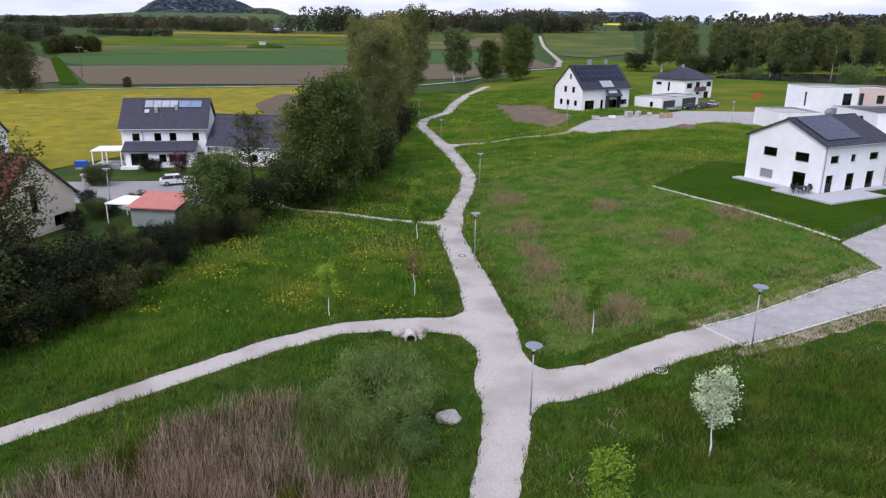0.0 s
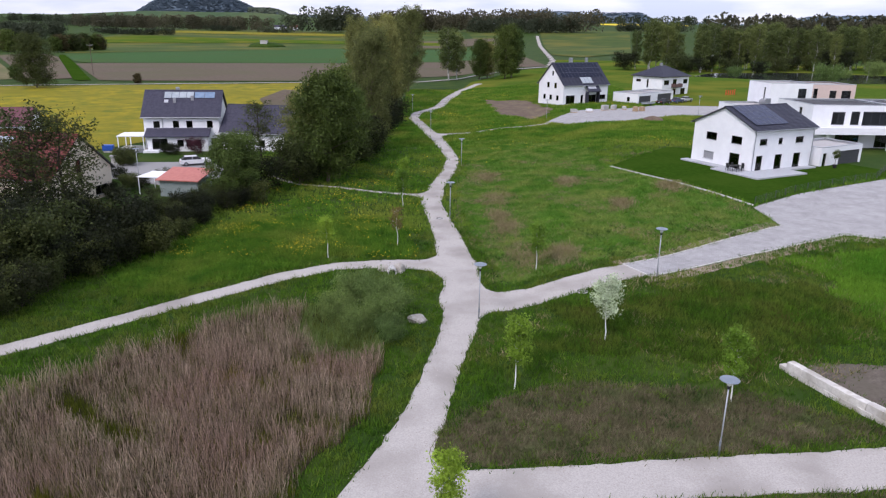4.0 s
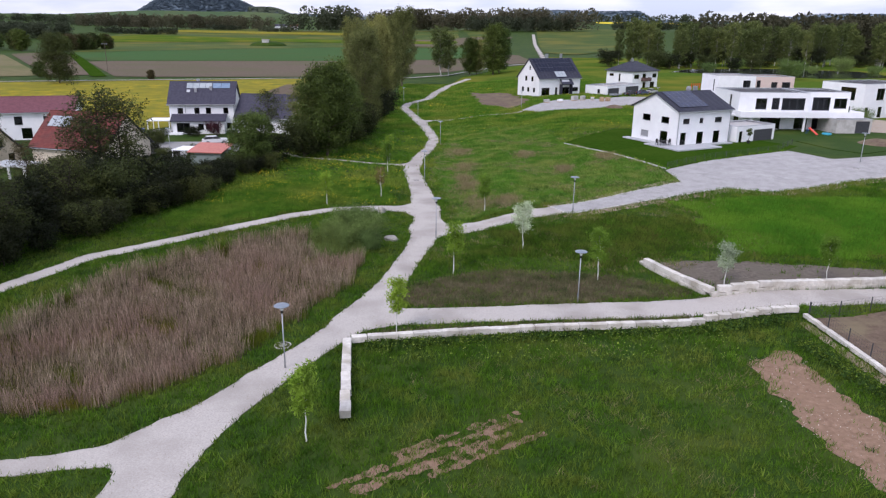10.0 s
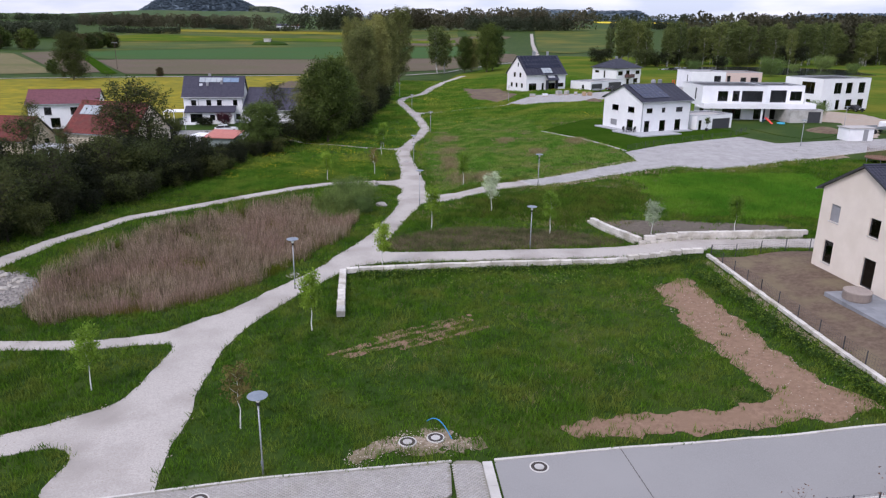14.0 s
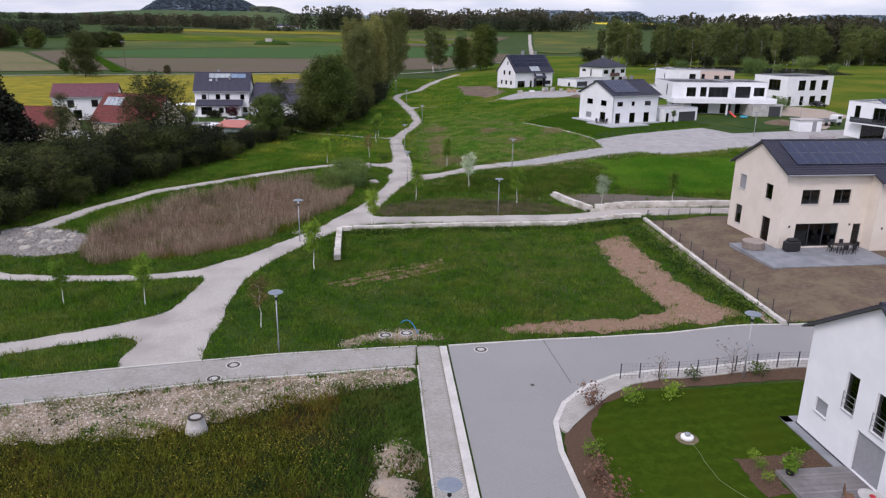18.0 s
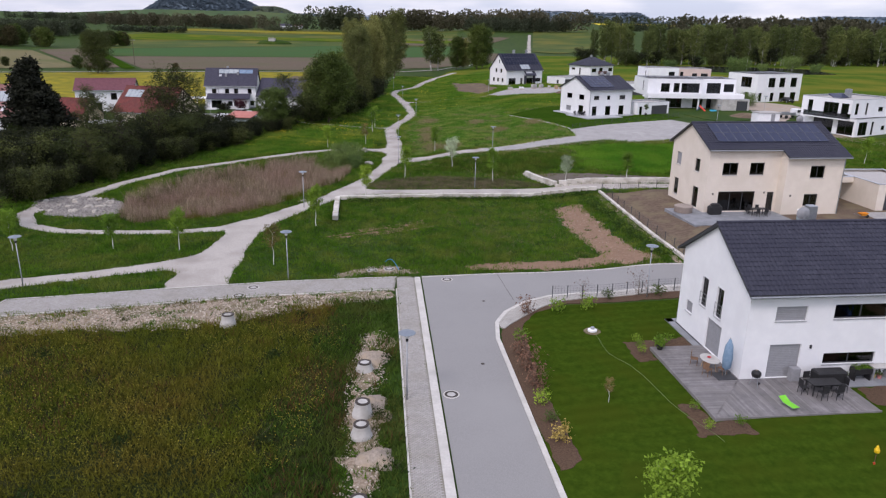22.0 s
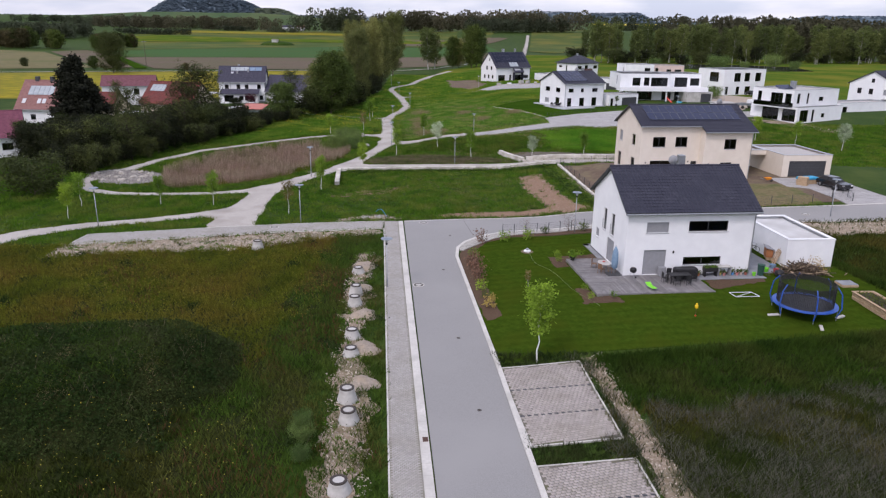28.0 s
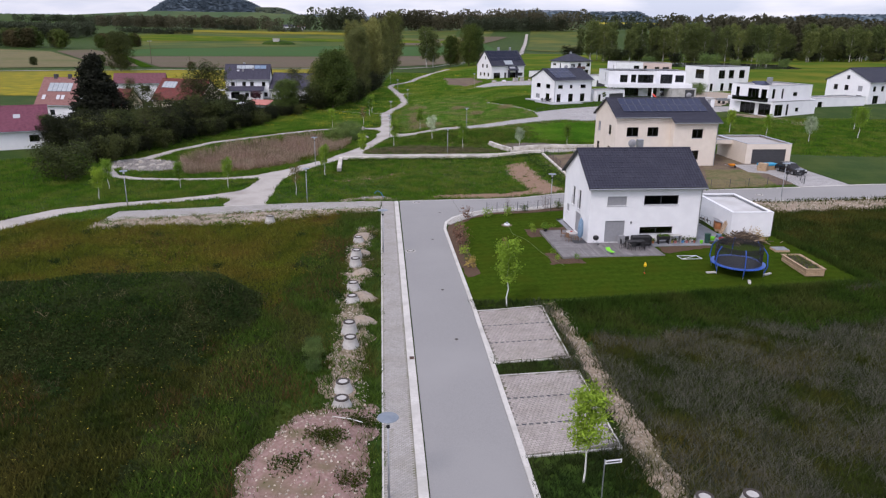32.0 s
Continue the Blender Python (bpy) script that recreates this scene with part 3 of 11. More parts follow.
def sd_gravel(x, y):
    d = chain(x, y, MAIN)
    for way in (WEST1, WEST2, EAST_B, EAST_C, LOOP_D, TRAIL, BRANCH_N):
        d = smin(d, chain(x, y, way), 2.2)
    return d + 0.12 * noise2(x, y, 1.3) + 0.06 * noise2(x, y, 4.1)


# the ground: one sheet to the horizon, fine in the middle
def ground():
    def axis(lo, a, b, hi, fine):
        left = lo + (a - lo) * (1 - (1 - np.linspace(0, 1, 30)) ** 2.2)
        right = b + (hi - b) * np.linspace(0, 1, 40) ** 2.4
        return np.unique(np.concatenate([left, np.arange(a, b, fine), right]).round(3))

    xs, ys = axis(-4500, -62, 92, 4500, 1.0), axis(-700, -82, 100, 4800, 1.0)
    gx, gy = np.meshgrid(xs, ys, indexing="ij")
    v = np.column_stack([gx.ravel(), gy.ravel(), land(gx, gy).ravel()])
    i, j = np.meshgrid(np.arange(len(xs) - 1), np.arange(len(ys) - 1), indexing="ij")
    a = (i * len(ys) + j).ravel()
    f = np.column_stack([a, a + len(ys), a + len(ys) + 1, a + 1])
    tagged(new("ground", fast_mesh("ground", v, f, M_GRASS, True)), "wide green meadow ground with uneven grass", "ground", kind="structure")


ground()
sheet("gravel_path", sd_gravel, (-42, -46, 64, 150), 0.5, 0.05, M_GRAVEL, "pale compacted gravel footpath winding through the meadow", "path", 0.08)
sheet("far_gravel_path", lambda x, y: chain(x, y, MAIN[-10:]) + 0.1 * noise2(x, y, 1), (-12, 150.2, 24, 275), 0.8, 0.05, M_GRAVEL, "pale gravel footpath running on to the fields", "path", 0.08)

# ---- street, pavements, kerbs ----
def street_x(y, off=0.0):
    """Line of the street's western asphalt edge, moved off metres to the east."""
    return 10.85 + (-19.4 - y) * 0.0945 + off


ROAD = [(10.95, -18.75), (17.8, -17.5), (25.1, -16.5), (36.8, -15.9), (52.9, -14.3), (64.1, -12.9), (80.0, -10.2), (130.0, -1.0), (130.0, -8.0), (80.0, -15.2), (70.9, -16.9), (58.7, -18.8), (49.9, -19.9),
        (35.2, -21.5), (29.6, -21.8), (24.4, -22.0), (21.8, -22.7), (19.6, -24.2), (17.9, -26.4), (16.9, -28.6), (16.75, -31.5), (street_x(-55, 5.05), -55.0), (street_x(-140, 5.05), -140.0), (street_x(-140), -140.0)]
WALKWAY = [(street_x(-21.9, -2.1), -21.9), (street_x(-140, -2.1), -140.0), (street_x(-140, -0.5), -140.0), (street_x(-18.8, -0.5), -18.8), (8.75, -18.85)]
WPAVED = [(8.7, -18.9), (-0.6, -20.5), (-10.8, -23.0), (-21.8, -25.9), (-21.9, -29.6), (-10.0, -26.2), (-3.5, -24.3), (8.75, -21.8)]
CPAVED = [(18.9, 46.9), (21.7, 48.2), (30.0, 52.8), (37.8, 57.2), (37.6, 63.8), (45.6, 69.8), (62.1, 79.0), (65.8, 72.2), (79.0, 76.5), (110.0, 84.0), (111.0, 77.0), (84.0, 69.0), (71.6, 63.3), (53.4, 55.0), (48.2, 52.9), (43.0, 54.6), (33.0, 49.6), (25.0, 46.0), (20.4, 43.8)]
HPAVE = [(25.5, 146.0), (29.0, 137.5), (41.1, 138.4), (58.1, 152.1), (66.2, 148.0), (80.0, 158.0), (96.0, 176.0), (92.0, 182.0), (76.0, 173.5), (57.9, 174.0), (50.0, 166.0), (34.4, 160.0)]
sheet("road", lambda x, y: poly(x, y, ROAD), (9, -140, 131, 0), 0.7, 0.055, M_ASPHALT, "pale grey asphalt residential street", "road", 0.1)
PAVEMENT_W = sheet("pavement", lambda x, y: poly(x, y, WALKWAY), (7, -140, 24, -18), 0.5, 0.12, M_JOINT, "grey concrete paver pavement beside the street", "pavement", 0.16)
PAVED_PATH = sheet("paved_path", lambda x, y: poly(x, y, WPAVED), (-23, -31, 9.5, -18), 0.5, 0.09, M_JOINT, "grey concrete paver path with pale edging", "path", 0.12)
sheet("paved_lane", lambda x, y: poly(x, y, CPAVED), (18, 42, 112, 86), 0.7, 0.07, M_PLAZA, "pale paver lane widening to a turning place", "pavement", 0.1)
sheet("paved_forecourt", lambda x, y: poly(x, y, HPAVE), (24, 136, 98, 184), 1.0, 0.07, M_PLAZA, "pale paved forecourt before the far houses", "pavement", 0.1)


def kerb(pts, width, lift, label):
    """A line of kerb stones along pts: one mesh of set stones a metre long."""
    b = Build()
    for (ax, ay), (bx, by) in zip(pts, pts[1:]):
        length = math.hypot(bx - ax, by - ay)
        n = max(1, round(length / 1.0))
        ux, uy = (bx - ax) / length, (by - ay) / length
        for i in range(n):
            p, q = (i + 0.006) / n * length, (i + 0.994) / n * length
            ring = [(ax + ux * s + -uy * w, ay + uy * s + ux * w) for s, w in ((p, -width / 2), (q, -width / 2), (q, width / 2), (p, width / 2))]
            zs = [float(land(x, y)) for x, y in ring]
            b.add([(x, y, z - 0.1) for (x, y), z in zip(ring, zs)] + [(x, y, z + lift) for (x, y), z in zip(ring, zs)],
                  [(4, 5, 6, 7), (0, 1, 5, 4), (1, 2, 6, 5), (2, 3, 7, 6), (3, 0, 4, 7)])
    return tagged(new("kerb", b.mesh("kerb", M_KERB)), label, "kerb", kind="structure")


kerb([(street_x(y, -0.24), y) for y in (-18.9, -40, -70, -100, -140)], 0.5, 0.15, "pale concrete gutter strip and kerb along the pavement")
kerb([(street_x(y, -2.16), y) for y in (-21.9, -40, -70, -100, -140)], 0.1, 0.15, "narrow pale edging stones behind the pavement")
kerb([(35.2, -21.62), (29.6, -21.92), (24.3, -22.15), (21.7, -22.85), (19.5, -24.35), (17.8, -26.5), (17.0, -28.6), (16.87, -31.5), (street_x(-55, 5.17), -55.0), (street_x(-80, 5.17), -80.0), (street_x(-140, 5.17), -140.0)], 0.30, 0.13, "pale concrete kerb stones curving round the corner")
BEND = [(35.0, -21.75), (29.6, -22.0), (24.3, -22.25), (21.8, -22.95), (19.6, -24.4), (17.95, -26.5), (17.1, -28.7), (17.3, -30.0), (18.0, -28.9), (19.1, -27.4), (20.8, -25.4), (22.6, -24.0), (24.6, -23.3), (29.6, -22.95), (35.0, -22.6)]
sheet("bend_pavement", lambda x, y: poly(x, y, BEND), (16, -31, 36, -21), 0.3, 0.115, M_PAVER, "pale paver strip inside the street bend", "pavement", 0.12)
sheet("road_joint", lambda x, y: chain(x, y, [(17.75, -17.49, 0.025), (18.67, -23.85, 0.025)]), (9, -32, 26, -16), 0.05, 0.06, M_IRON, "dark sealed joint across the asphalt", "road joint")
kerb([(130, -8.2), (80, -15.35), (70.9, -17.05), (58.7, -18.95), (49.9, -20.05), (35.2, -21.65)], 0.16, 0.12, "pale concrete kerb along the cross street")
kerb([(10.95, -18.65), (17.8, -17.4), (25.1, -16.4), (36.8, -15.8), (52.9, -14.2), (64.1, -12.8), (80, -10.1), (130, -0.9)], 0.16, 0.10, "pale concrete edging along the cross street")
kerb([(8.75, -18.8), (-0.6, -20.42), (-10.8, -22.92), (-21.8, -25.8), (-21.9, -29.7), (-10.0, -26.3), (-3.5, -24.4), (8.75, -21.9)], 0.12, 0.11, "pale edging stones round the paver path")
kerb([(18.8, 46.95), (21.7, 48.3), (30.0, 52.9), (37.8, 57.3)], 0.12, 0.10, "pale edging stones of the paver lane")
kerb([(20.4, 43.7), (25.0, 45.9), (33.0, 49.5), (43.0, 54.5), (48.2, 52.8), (53.4, 54.9), (71.6, 63.2), (84, 68.9)], 0.12, 0.10, "pale edging stones of the paver lane")
kerb([(18.85, 46.9), (20.4, 43.8)], 0.14, 0.09, "pale threshold stones across the lane")

# parking bays, with a grass strip between
BAY1 = [(19.4, -55.2), (24.8, -54.2), (25.6, -63.2), (20.5, -64.2)]
BAY2 = [(20.55, -66.0), (25.8, -65.1), (26.6, -74.0), (21.2, -75.0)]
BAY_OBS = []
for bay in (BAY1, BAY2):
    xs_, ys_ = [p[0] for p in bay], [p[1] for p in bay]
    BAY_OBS.append(sheet("parking_bay", lambda x, y, b=bay: poly(x, y, b), (min(xs_) - 1, min(ys_) - 1, max(xs_) + 1, max(ys_) + 1), 0.4, 0.08, M_JOINTDARK, "parking bays of buff grass-joint pavers", "parking", 0.1))
    kerb(bay + bay[:1], 0.1, 0.1, "pale edging stones round the parking bays")
# dark marking stones between the bays
for bay, fr in ((BAY1, (0.335, 0.665)), (BAY2, (0.335, 0.665))):
    for q in fr:
        b = Build()
        (ax, ay), (bx, by), (cx, cy), (dx, dy) = bay
        for i in range(13):
            t = (i + 0.5) / 13
            px = (ax + (dx - ax) * q) * (1 - t) + (bx + (cx - bx) * q) * t
            py = (ay + (dy - ay) * q) * (1 - t) + (by + (cy - by) * q) * t
            z = float(land(px, py)) + 0.08
            b.box(px - 0.12, py - 0.06, z - 0.02, px + 0.12, py + 0.07, z + 0.022)
        tagged(new("bay_marking", b.mesh("bay_marking", M_FRAME)), "dark marker stones between parking bays", "marking", kind="structure")

# bare soil, rubble, lawns and beds
DIRT_B = [(26.5, 7.5), (29.8, 8.6), (29.9, 3.8), (30.7, -4.1), (31.6, -10.1), (33.5, -14.2), (30.0, -15.6), (28.0, -13.8), (27.9, -10.0), (27.2, -6.0), (26.6, -0.6)]
DIRT_C = [(14.6, -15.5), (18.7, -13.9), (24.7, -13.3), (28.2, -12.2), (29.5, -14.9), (26.3, -15.4), (22.5, -15.9), (15.6, -16.4)]


def ragged(pts, amp, k):
    return lambda x, y: poly(x, y, pts) + amp * noise2(x, y, k) + 0.5 * amp * noise2(x, y, 3.1 * k)


def tracks(x, y):
    """Wheel marks worn side by side across the meadow."""
    d = np.full(np.shape(x), 9.0)
    for off, a, b, w in ((-1.25, 0.3, 1.0, 0.16), (-0.5, 0.0, 0.95, 0.27), (0.4, 0.08, 0.85, 0.33), (1.3, 0.4, 1.0, 0.2)):
        px, py, qx, qy = 0.9 + off * 0.53, -6.9 - off * 0.85, 10.9 + off * 0.53, -0.4 - off * 0.85
        d = np.minimum(d, chain(x, y, [(px + (qx - px) * a, py + (qy - py) * a, w), (px + (qx - px) * b, py + (qy - py) * b, w)]))
    return d + 0.22 * noise2(x, y, 1.3) + 0.16 * noise2(x, y, 3.7)


sheet("soil_patch", tracks, (-1, -10, 13, 2), 0.18, 0.03, M_DIRT, "worn bare soil patch in the meadow", "soil")
sheet("soil_patch", ragged(DIRT_B, 0.4, 0.95), (24, -18, 36, 11), 0.35, 0.03, M_DIRT, "long bare strip of sandy soil", "soil")
sheet("soil_patch", ragged(DIRT_C, 0.35, 1.1), (12, -18, 31, -11), 0.3, 0.034, M_DIRT, "bare soil verge beside the street", "soil")
RUBBLE_W = [(-22.5, -29.6), (-16.5, -28.2), (-3.6, -24.5), (8.6, -22.0), (8.4, -24.0), (5.0, -25.2), (0.5, -27.2), (-3.6, -29.8), (-8.3, -31.0), (-14.5, -31.6), (-22.0, -33.5)]
sheet("rubble_verge", ragged(RUBBLE_W, 0.6, 0.7), (-25, -36, 10, -20), 0.35, 0.035, M_RUBBLE, "verge of pale limestone rubble and weeds", "rubble")
RUBBLE_P = [(3.4, -18.9), (10.3, -17.5), (10.5, -16.7), (8.6, -16.0), (6.0, -16.3), (4.2, -17.6)]
sheet("rubble_verge", ragged(RUBBLE_P, 0.8, 1.4), (2, -20.5, 12, -15), 0.25, 0.03, M_RUBBLE, "pale rubble round the shaft covers in the meadow", "rubble")
RUBBLE_S = [(7.4, -31.0), (8.6, -31.0), (9.4, -44.0), (10.2, -53.0), (11.5, -64.0), (12.2, -70.0), (10.2, -70.5), (9.2, -60.0), (8.2, -48.0), (7.2, -38.0)]
sheet("rubble_verge", ragged(RUBBLE_S, 1.0, 0.6), (5, -73, 15, -28), 0.35, 0.035, M_RUBBLE, "strip of pale spoil and limestone rubble round concrete shafts", "rubble")
RUBBLE_E = [(25.0, -53.6), (26.3, -53.4), (27.4, -64.0), (28.6, -74.0), (29.6, -84.0), (28.3, -84.0), (26.6, -70.0), (25.9, -60.0)]
sheet("rubble_verge", ragged(RUBBLE_E, 0.3, 0.9), (23, -86, 31, -52), 0.3, 0.035, M_RUBBLE, "narrow verge of limestone rubble beside the parking bays", "rubble")
SPOIL = [(7.2, -79.5), (7.0, -74.8), (9.6, -71.4), (12.9, -70.0), (13.6, -79.5)]
sheet("spoil_heap", ragged(SPOIL, 0.5, 0.8), (5, -83, 15.2, -68), 0.3, 0.05, mat("pink_spoil", (0.20, 0.125, 0.108), (0.32, 0.22, 0.195), 5.0, 0.95, 0.9, (0.16, 0.13, 0.08), 0.7, spec=0.1, dist=0.08), "heap of pinkish stony spoil beside the pavement", "heap")
RIPRAP = [(-36.5, 11.5), (-30.5, 10.2), (-26.8, 8.0), (-26.2, 2.4), (-29.5, 1.0), (-33.5, 1.6), (-36.0, 5.0), (-38.5, 8.0)]
sheet("stone_apron", ragged(RIPRAP, 0.6, 0.6), (-43, -1, -24, 14), 0.4, 0.06, M_APRON, "apron of pale quarry stones beside the reed basin", "stones")
LAWN_W = [(17.4, -31.5), (18.6, -27.8), (22.0, -25.0), (30.5, -24.6), (46.8, -23.6), (51.8, -25.6), (52.3, -34.0), (54.5, -47.8), (42.4, -50.0), (24.8, -53.0), (19.4, -54.6), (18.4, -46.0)]
sheet("lawn", lambda x, y: poly(x, y, LAWN_W), (16, -56, 60, -22), 0.6, 0.035, M_LAWN, "closely mown green garden lawn", "lawn", 0.05)
BED_W = [(17.1, -31.0), (17.9, -27.2), (20.5, -24.4), (23.5, -22.9), (46.0, -22.4), (46.0, -23.8), (30.0, -24.2), (23.0, -24.6), (20.0, -26.6), (18.9, -29.0), (19.0, -37.0), (20.2, -46.4), (19.0, -47.6), (17.9, -40.0)]
sheet("planting_bed", ragged(BED_W, 0.12, 1.2), (16, -49, 47, -21), 0.3, 0.05, M_MULCH, "narrow bark-mulched planting bed along the kerb", "flower bed", 0.06)
LOT_BE = [(33.4, 13.4), (60.0, 16.2), (72.0, 4.0), (70.0, -10.0), (52.0, -13.8), (36.0, -15.4)]
sheet("garden_soil", lambda x, y: poly(x, y, LOT_BE), (32, -17, 74, 18), 0.6, 0.05, M_SOIL, "bare brown garden soil round the cream house", "soil", 0.08)
LAWN_H3 = [(27.5, 91.0), (30.2, 82.5), (38.0, 64.6), (45.3, 70.3), (61.8, 79.6), (66.0, 84.0), (58.0, 98.0), (40.0, 104.0)]
sheet("lawn", lambda x, y: poly(x, y, LAWN_H3), (26, 63, 68, 106), 0.7, 0.04, M_LAWNFAR, "closely mown lawn round the white house", "lawn", 0.05)
SOIL_A = [(26.2, 28.2), (29.5, 28.0), (46.0, 25.2), (46.0, 21.2), (29.0, 20.2)]
sheet("soil_patch", ragged(SOIL_A, 0.4, 0.6), (24, 18, 48, 30), 0.4, 0.04, mat("weedy_soil", (0.080, 0.066, 0.050), (0.150, 0.126, 0.100), 3.0, 0.95, 0.8, (0.110, 0.095, 0.070), 0.5), "weedy bare soil behind the block wall", "soil")
SOIL_H1 = [(14.0, 205.0), (27.0, 195.0), (30.0, 164.0), (24.0, 152.0), (16.0, 168.0)]
sheet("soil_patch", ragged(SOIL_H1, 1.5, 0.3), (10, 148, 34, 210), 1.0, 0.05, M_SOIL, "bare soil beside the far gabled house", "soil")
def withered_strip(x, y):
    """The dry verge between the gravel path and the long block wall."""
    return np.maximum(chain(x, y, [(1.5, 10.9, 0.7), (6.0, 11.7, 0.75), (13.8, 12.9, 0.75), (25.0, 14.2, 0.7)]) + 0.2 * noise2(x, y, 1.1), 0.12 - sd_gravel(x, y))


DRY_A = [(1.6, 18.2), (3.4, 21.4), (9.2, 25.0), (13.4, 25.5), (21.7, 24.3), (26.8, 20.2), (16.0, 18.4), (4.8, 17.2)]
sheet("withered_ground", ragged(DRY_A, 0.8, 0.5), (0, 15, 29, 28), 0.4, 0.022, M_LITTER, "dry brown litter under withered grass", "ground")
sheet("withered_ground", withered_strip, (0, 9, 27, 16), 0.3, 0.022, M_LITTER, "dry verge between the path and the block wall", "ground")
sheet("dry_meadow", ragged(DRY_A, 0.8, 0.5), (0, 16, 29, 28), 0.5, 0.035, mat("withered_grass", (0.066, 0.056, 0.032), (0.11, 0.096, 0.050), 3.0, 0.95, 0.6, (0.075, 0.10, 0.03), 0.3, spec=0.1), "withered brown grass beside the path", "meadow")
sheet("reed_bed", lambda x, y: sd_reed(x, y) + 0.6, (-32, -5, 2, 44), 0.7, 0.03, mat("reed_litter", (0.030, 0.024, 0.014), (0.060, 0.048, 0.028), 2.0, 0.95, 0.7, (0.036, 0.048, 0.012), 0.25, spec=0.1), "floor of dead reed litter in a shallow basin", "reed bed")

DRY_YARD = [(55.4, -2.0), (62.4, -1.2), (62.0, -12.4), (52.2, -13.8)]
sheet("dry_lawn", ragged(DRY_YARD, 0.2, 0.7), (50, -16, 65, 1), 0.4, 0.075, mat("worn_lawn", (0.13, 0.105, 0.055), (0.19, 0.16, 0.085), 3.0, 0.95, 0.5, (0.09, 0.11, 0.04), 0.5, spec=0.05), "worn brownish lawn before the cream house", "lawn")
SOIL_F4 = [(83.6, 66.0), (92.1, 63.8), (100.5, 52.4), (98.1, 48.5), (89.1, 58.0)]
sheet("soil_patch", ragged(SOIL_F4, 0.6, 0.5), (80, 45, 104, 70), 0.6, 0.05, M_RUBBLE, "strip of stony bare soil before the flat-roofed house", "soil")
sheet("rubble_verge", lambda x, y: chain(x, y, [(32.7, 12.6, 0.35), (33.3, 4.0, 0.4), (34.1, -7.0, 0.4), (34.9, -15.2, 0.4)]) + 0.15 * noise2(x, y, 1.4), (31, -17, 36, 14), 0.25, 0.035, M_RUBBLE, "narrow stony strip outside the garden wall", "rubble")
RUBBLE_N = [(53.0, -19.9), (58.7, -19.3), (70.9, -17.4), (76.0, -16.4), (72.0, -21.6), (60.0, -23.6), (52.5, -24.0)]
sheet("rubble_verge", ragged(RUBBLE_N, 0.5, 0.7), (50, -27, 79, -14), 0.4, 0.04, M_RUBBLE, "verge of pale limestone rubble beside the cross street", "rubble")
sheet("rubble_verge", lambda x, y: np.maximum(chain(x, y, [(20.0, 42.8, 0.5), (25.4, 45.1, 0.7), (33.3, 48.7, 0.8), (43.0, 53.6, 0.9), (48.2, 52.0, 0.8), (54.0, 54.2, 0.8), (72, 62.4, 0.8)]) + 0.35 * noise2(x, y, 1.0), 0.12 - poly(x, y, CPAVED)), (18, 41, 74, 66), 0.4, 0.03, M_RUBBLE, "stony verge along the paver lane", "rubble")
sheet("rubble_verge", lambda x, y: np.maximum(chain(x, y, [(18.5, 47.5, 0.4), (21.4, 49.0, 0.6), (29.6, 53.6, 0.6), (37.0, 57.8, 0.8)]) + 0.3 * noise2(x, y, 1.0), 0.12 - poly(x, y, CPAVED)), (16, 45, 40, 60), 0.4, 0.03, M_RUBBLE, "stony verge along the paver lane", "rubble")

sheet("sandy_yard", lambda x, y: poly(x, y, [(88, 118), (102, 125), (107, 118), (106, 104), (95, 92), (88, 80), (85, 79), (89, 91), (92.5, 101.5), (86, 105)]) + 0.4 * noise2(x, y, 0.6), (83, 77, 110, 128), 0.8, 0.06, mat("sandy_gravel", (0.30, 0.25, 0.20), (0.42, 0.365, 0.30), 2.0, 0.95, 0.4, (0.36, 0.29, 0.23), 0.3, spec=0.1), "sandy gravel yard between the flat-roofed houses", "yard")
sheet("stone_verge", lambda x, y: np.maximum(chain(x, y, [(40.5, 57.0, 0.8), (49.3, 52.6, 1.2), (55.8, 55.8, 1.4), (63.4, 59.6, 1.4), (74.2, 65.6, 1.2)]) + 0.4 * noise2(x, y, 0.8), 0.12 - poly(x, y, CPAVED)), (37, 49, 78, 69), 0.4, 0.034, M_RUBBLE, "stony verge along the turning place", "rubble")

SOIL_L1 = [(-54, 205), (-54, 252), (-38, 200), (-33, 176), (-40, 164)]

# fields beyond, as broad sheets
def field(name, pts, material, label, cell=12.0, lift=0.25):
    xs_, ys_ = [p[0] for p in pts], [p[1] for p in pts]
    sheet(name, lambda x, y: poly(x, y, pts), (min(xs_) - cell, min(ys_) - cell, max(xs_) + cell, max(ys_) + cell), cell, lift, material, label, "field")


field("near_meadow", [(4.6, 106), (70, 112), (120, 108), (330, 150), (420, 420), (140, 470), (76, 470), (60, 376), (14, 285), (7, 240), (3.5, 214), (0.5, 190), (-4.5, 172), (-4.8, 163), (1.2, 130)], M_MEADOWFAR, "open green meadow beyond the houses", 2.5, 0.03)
field("bare_patch", SOIL_L1, M_F_PLOUGH, "bare brown soil beyond the old houses", 4.0, 0.16)
field("flower_meadow", [(-260, 190), (-133, 243), (-56, 270), (-24, 276), (-22, 120), (-48, 132), (-60, 106), (-95, 112), (-160, 110)], M_F_YELLOW, "meadow yellow with dandelions", 4.0, 0.12)
field("ploughed_field", [(-132, 268), (-205, 395), (-63, 435), (-16, 462), (60, 505), (58, 376), (-41, 284)], M_F_PLOUGH, "bare brown ploughed field")
field("ploughed_field", [(-250, 464), (-290, 520), (-300, 480), (-160, 268), (-141, 266)], M_F_PLOUGH, "bare brown ploughed field")
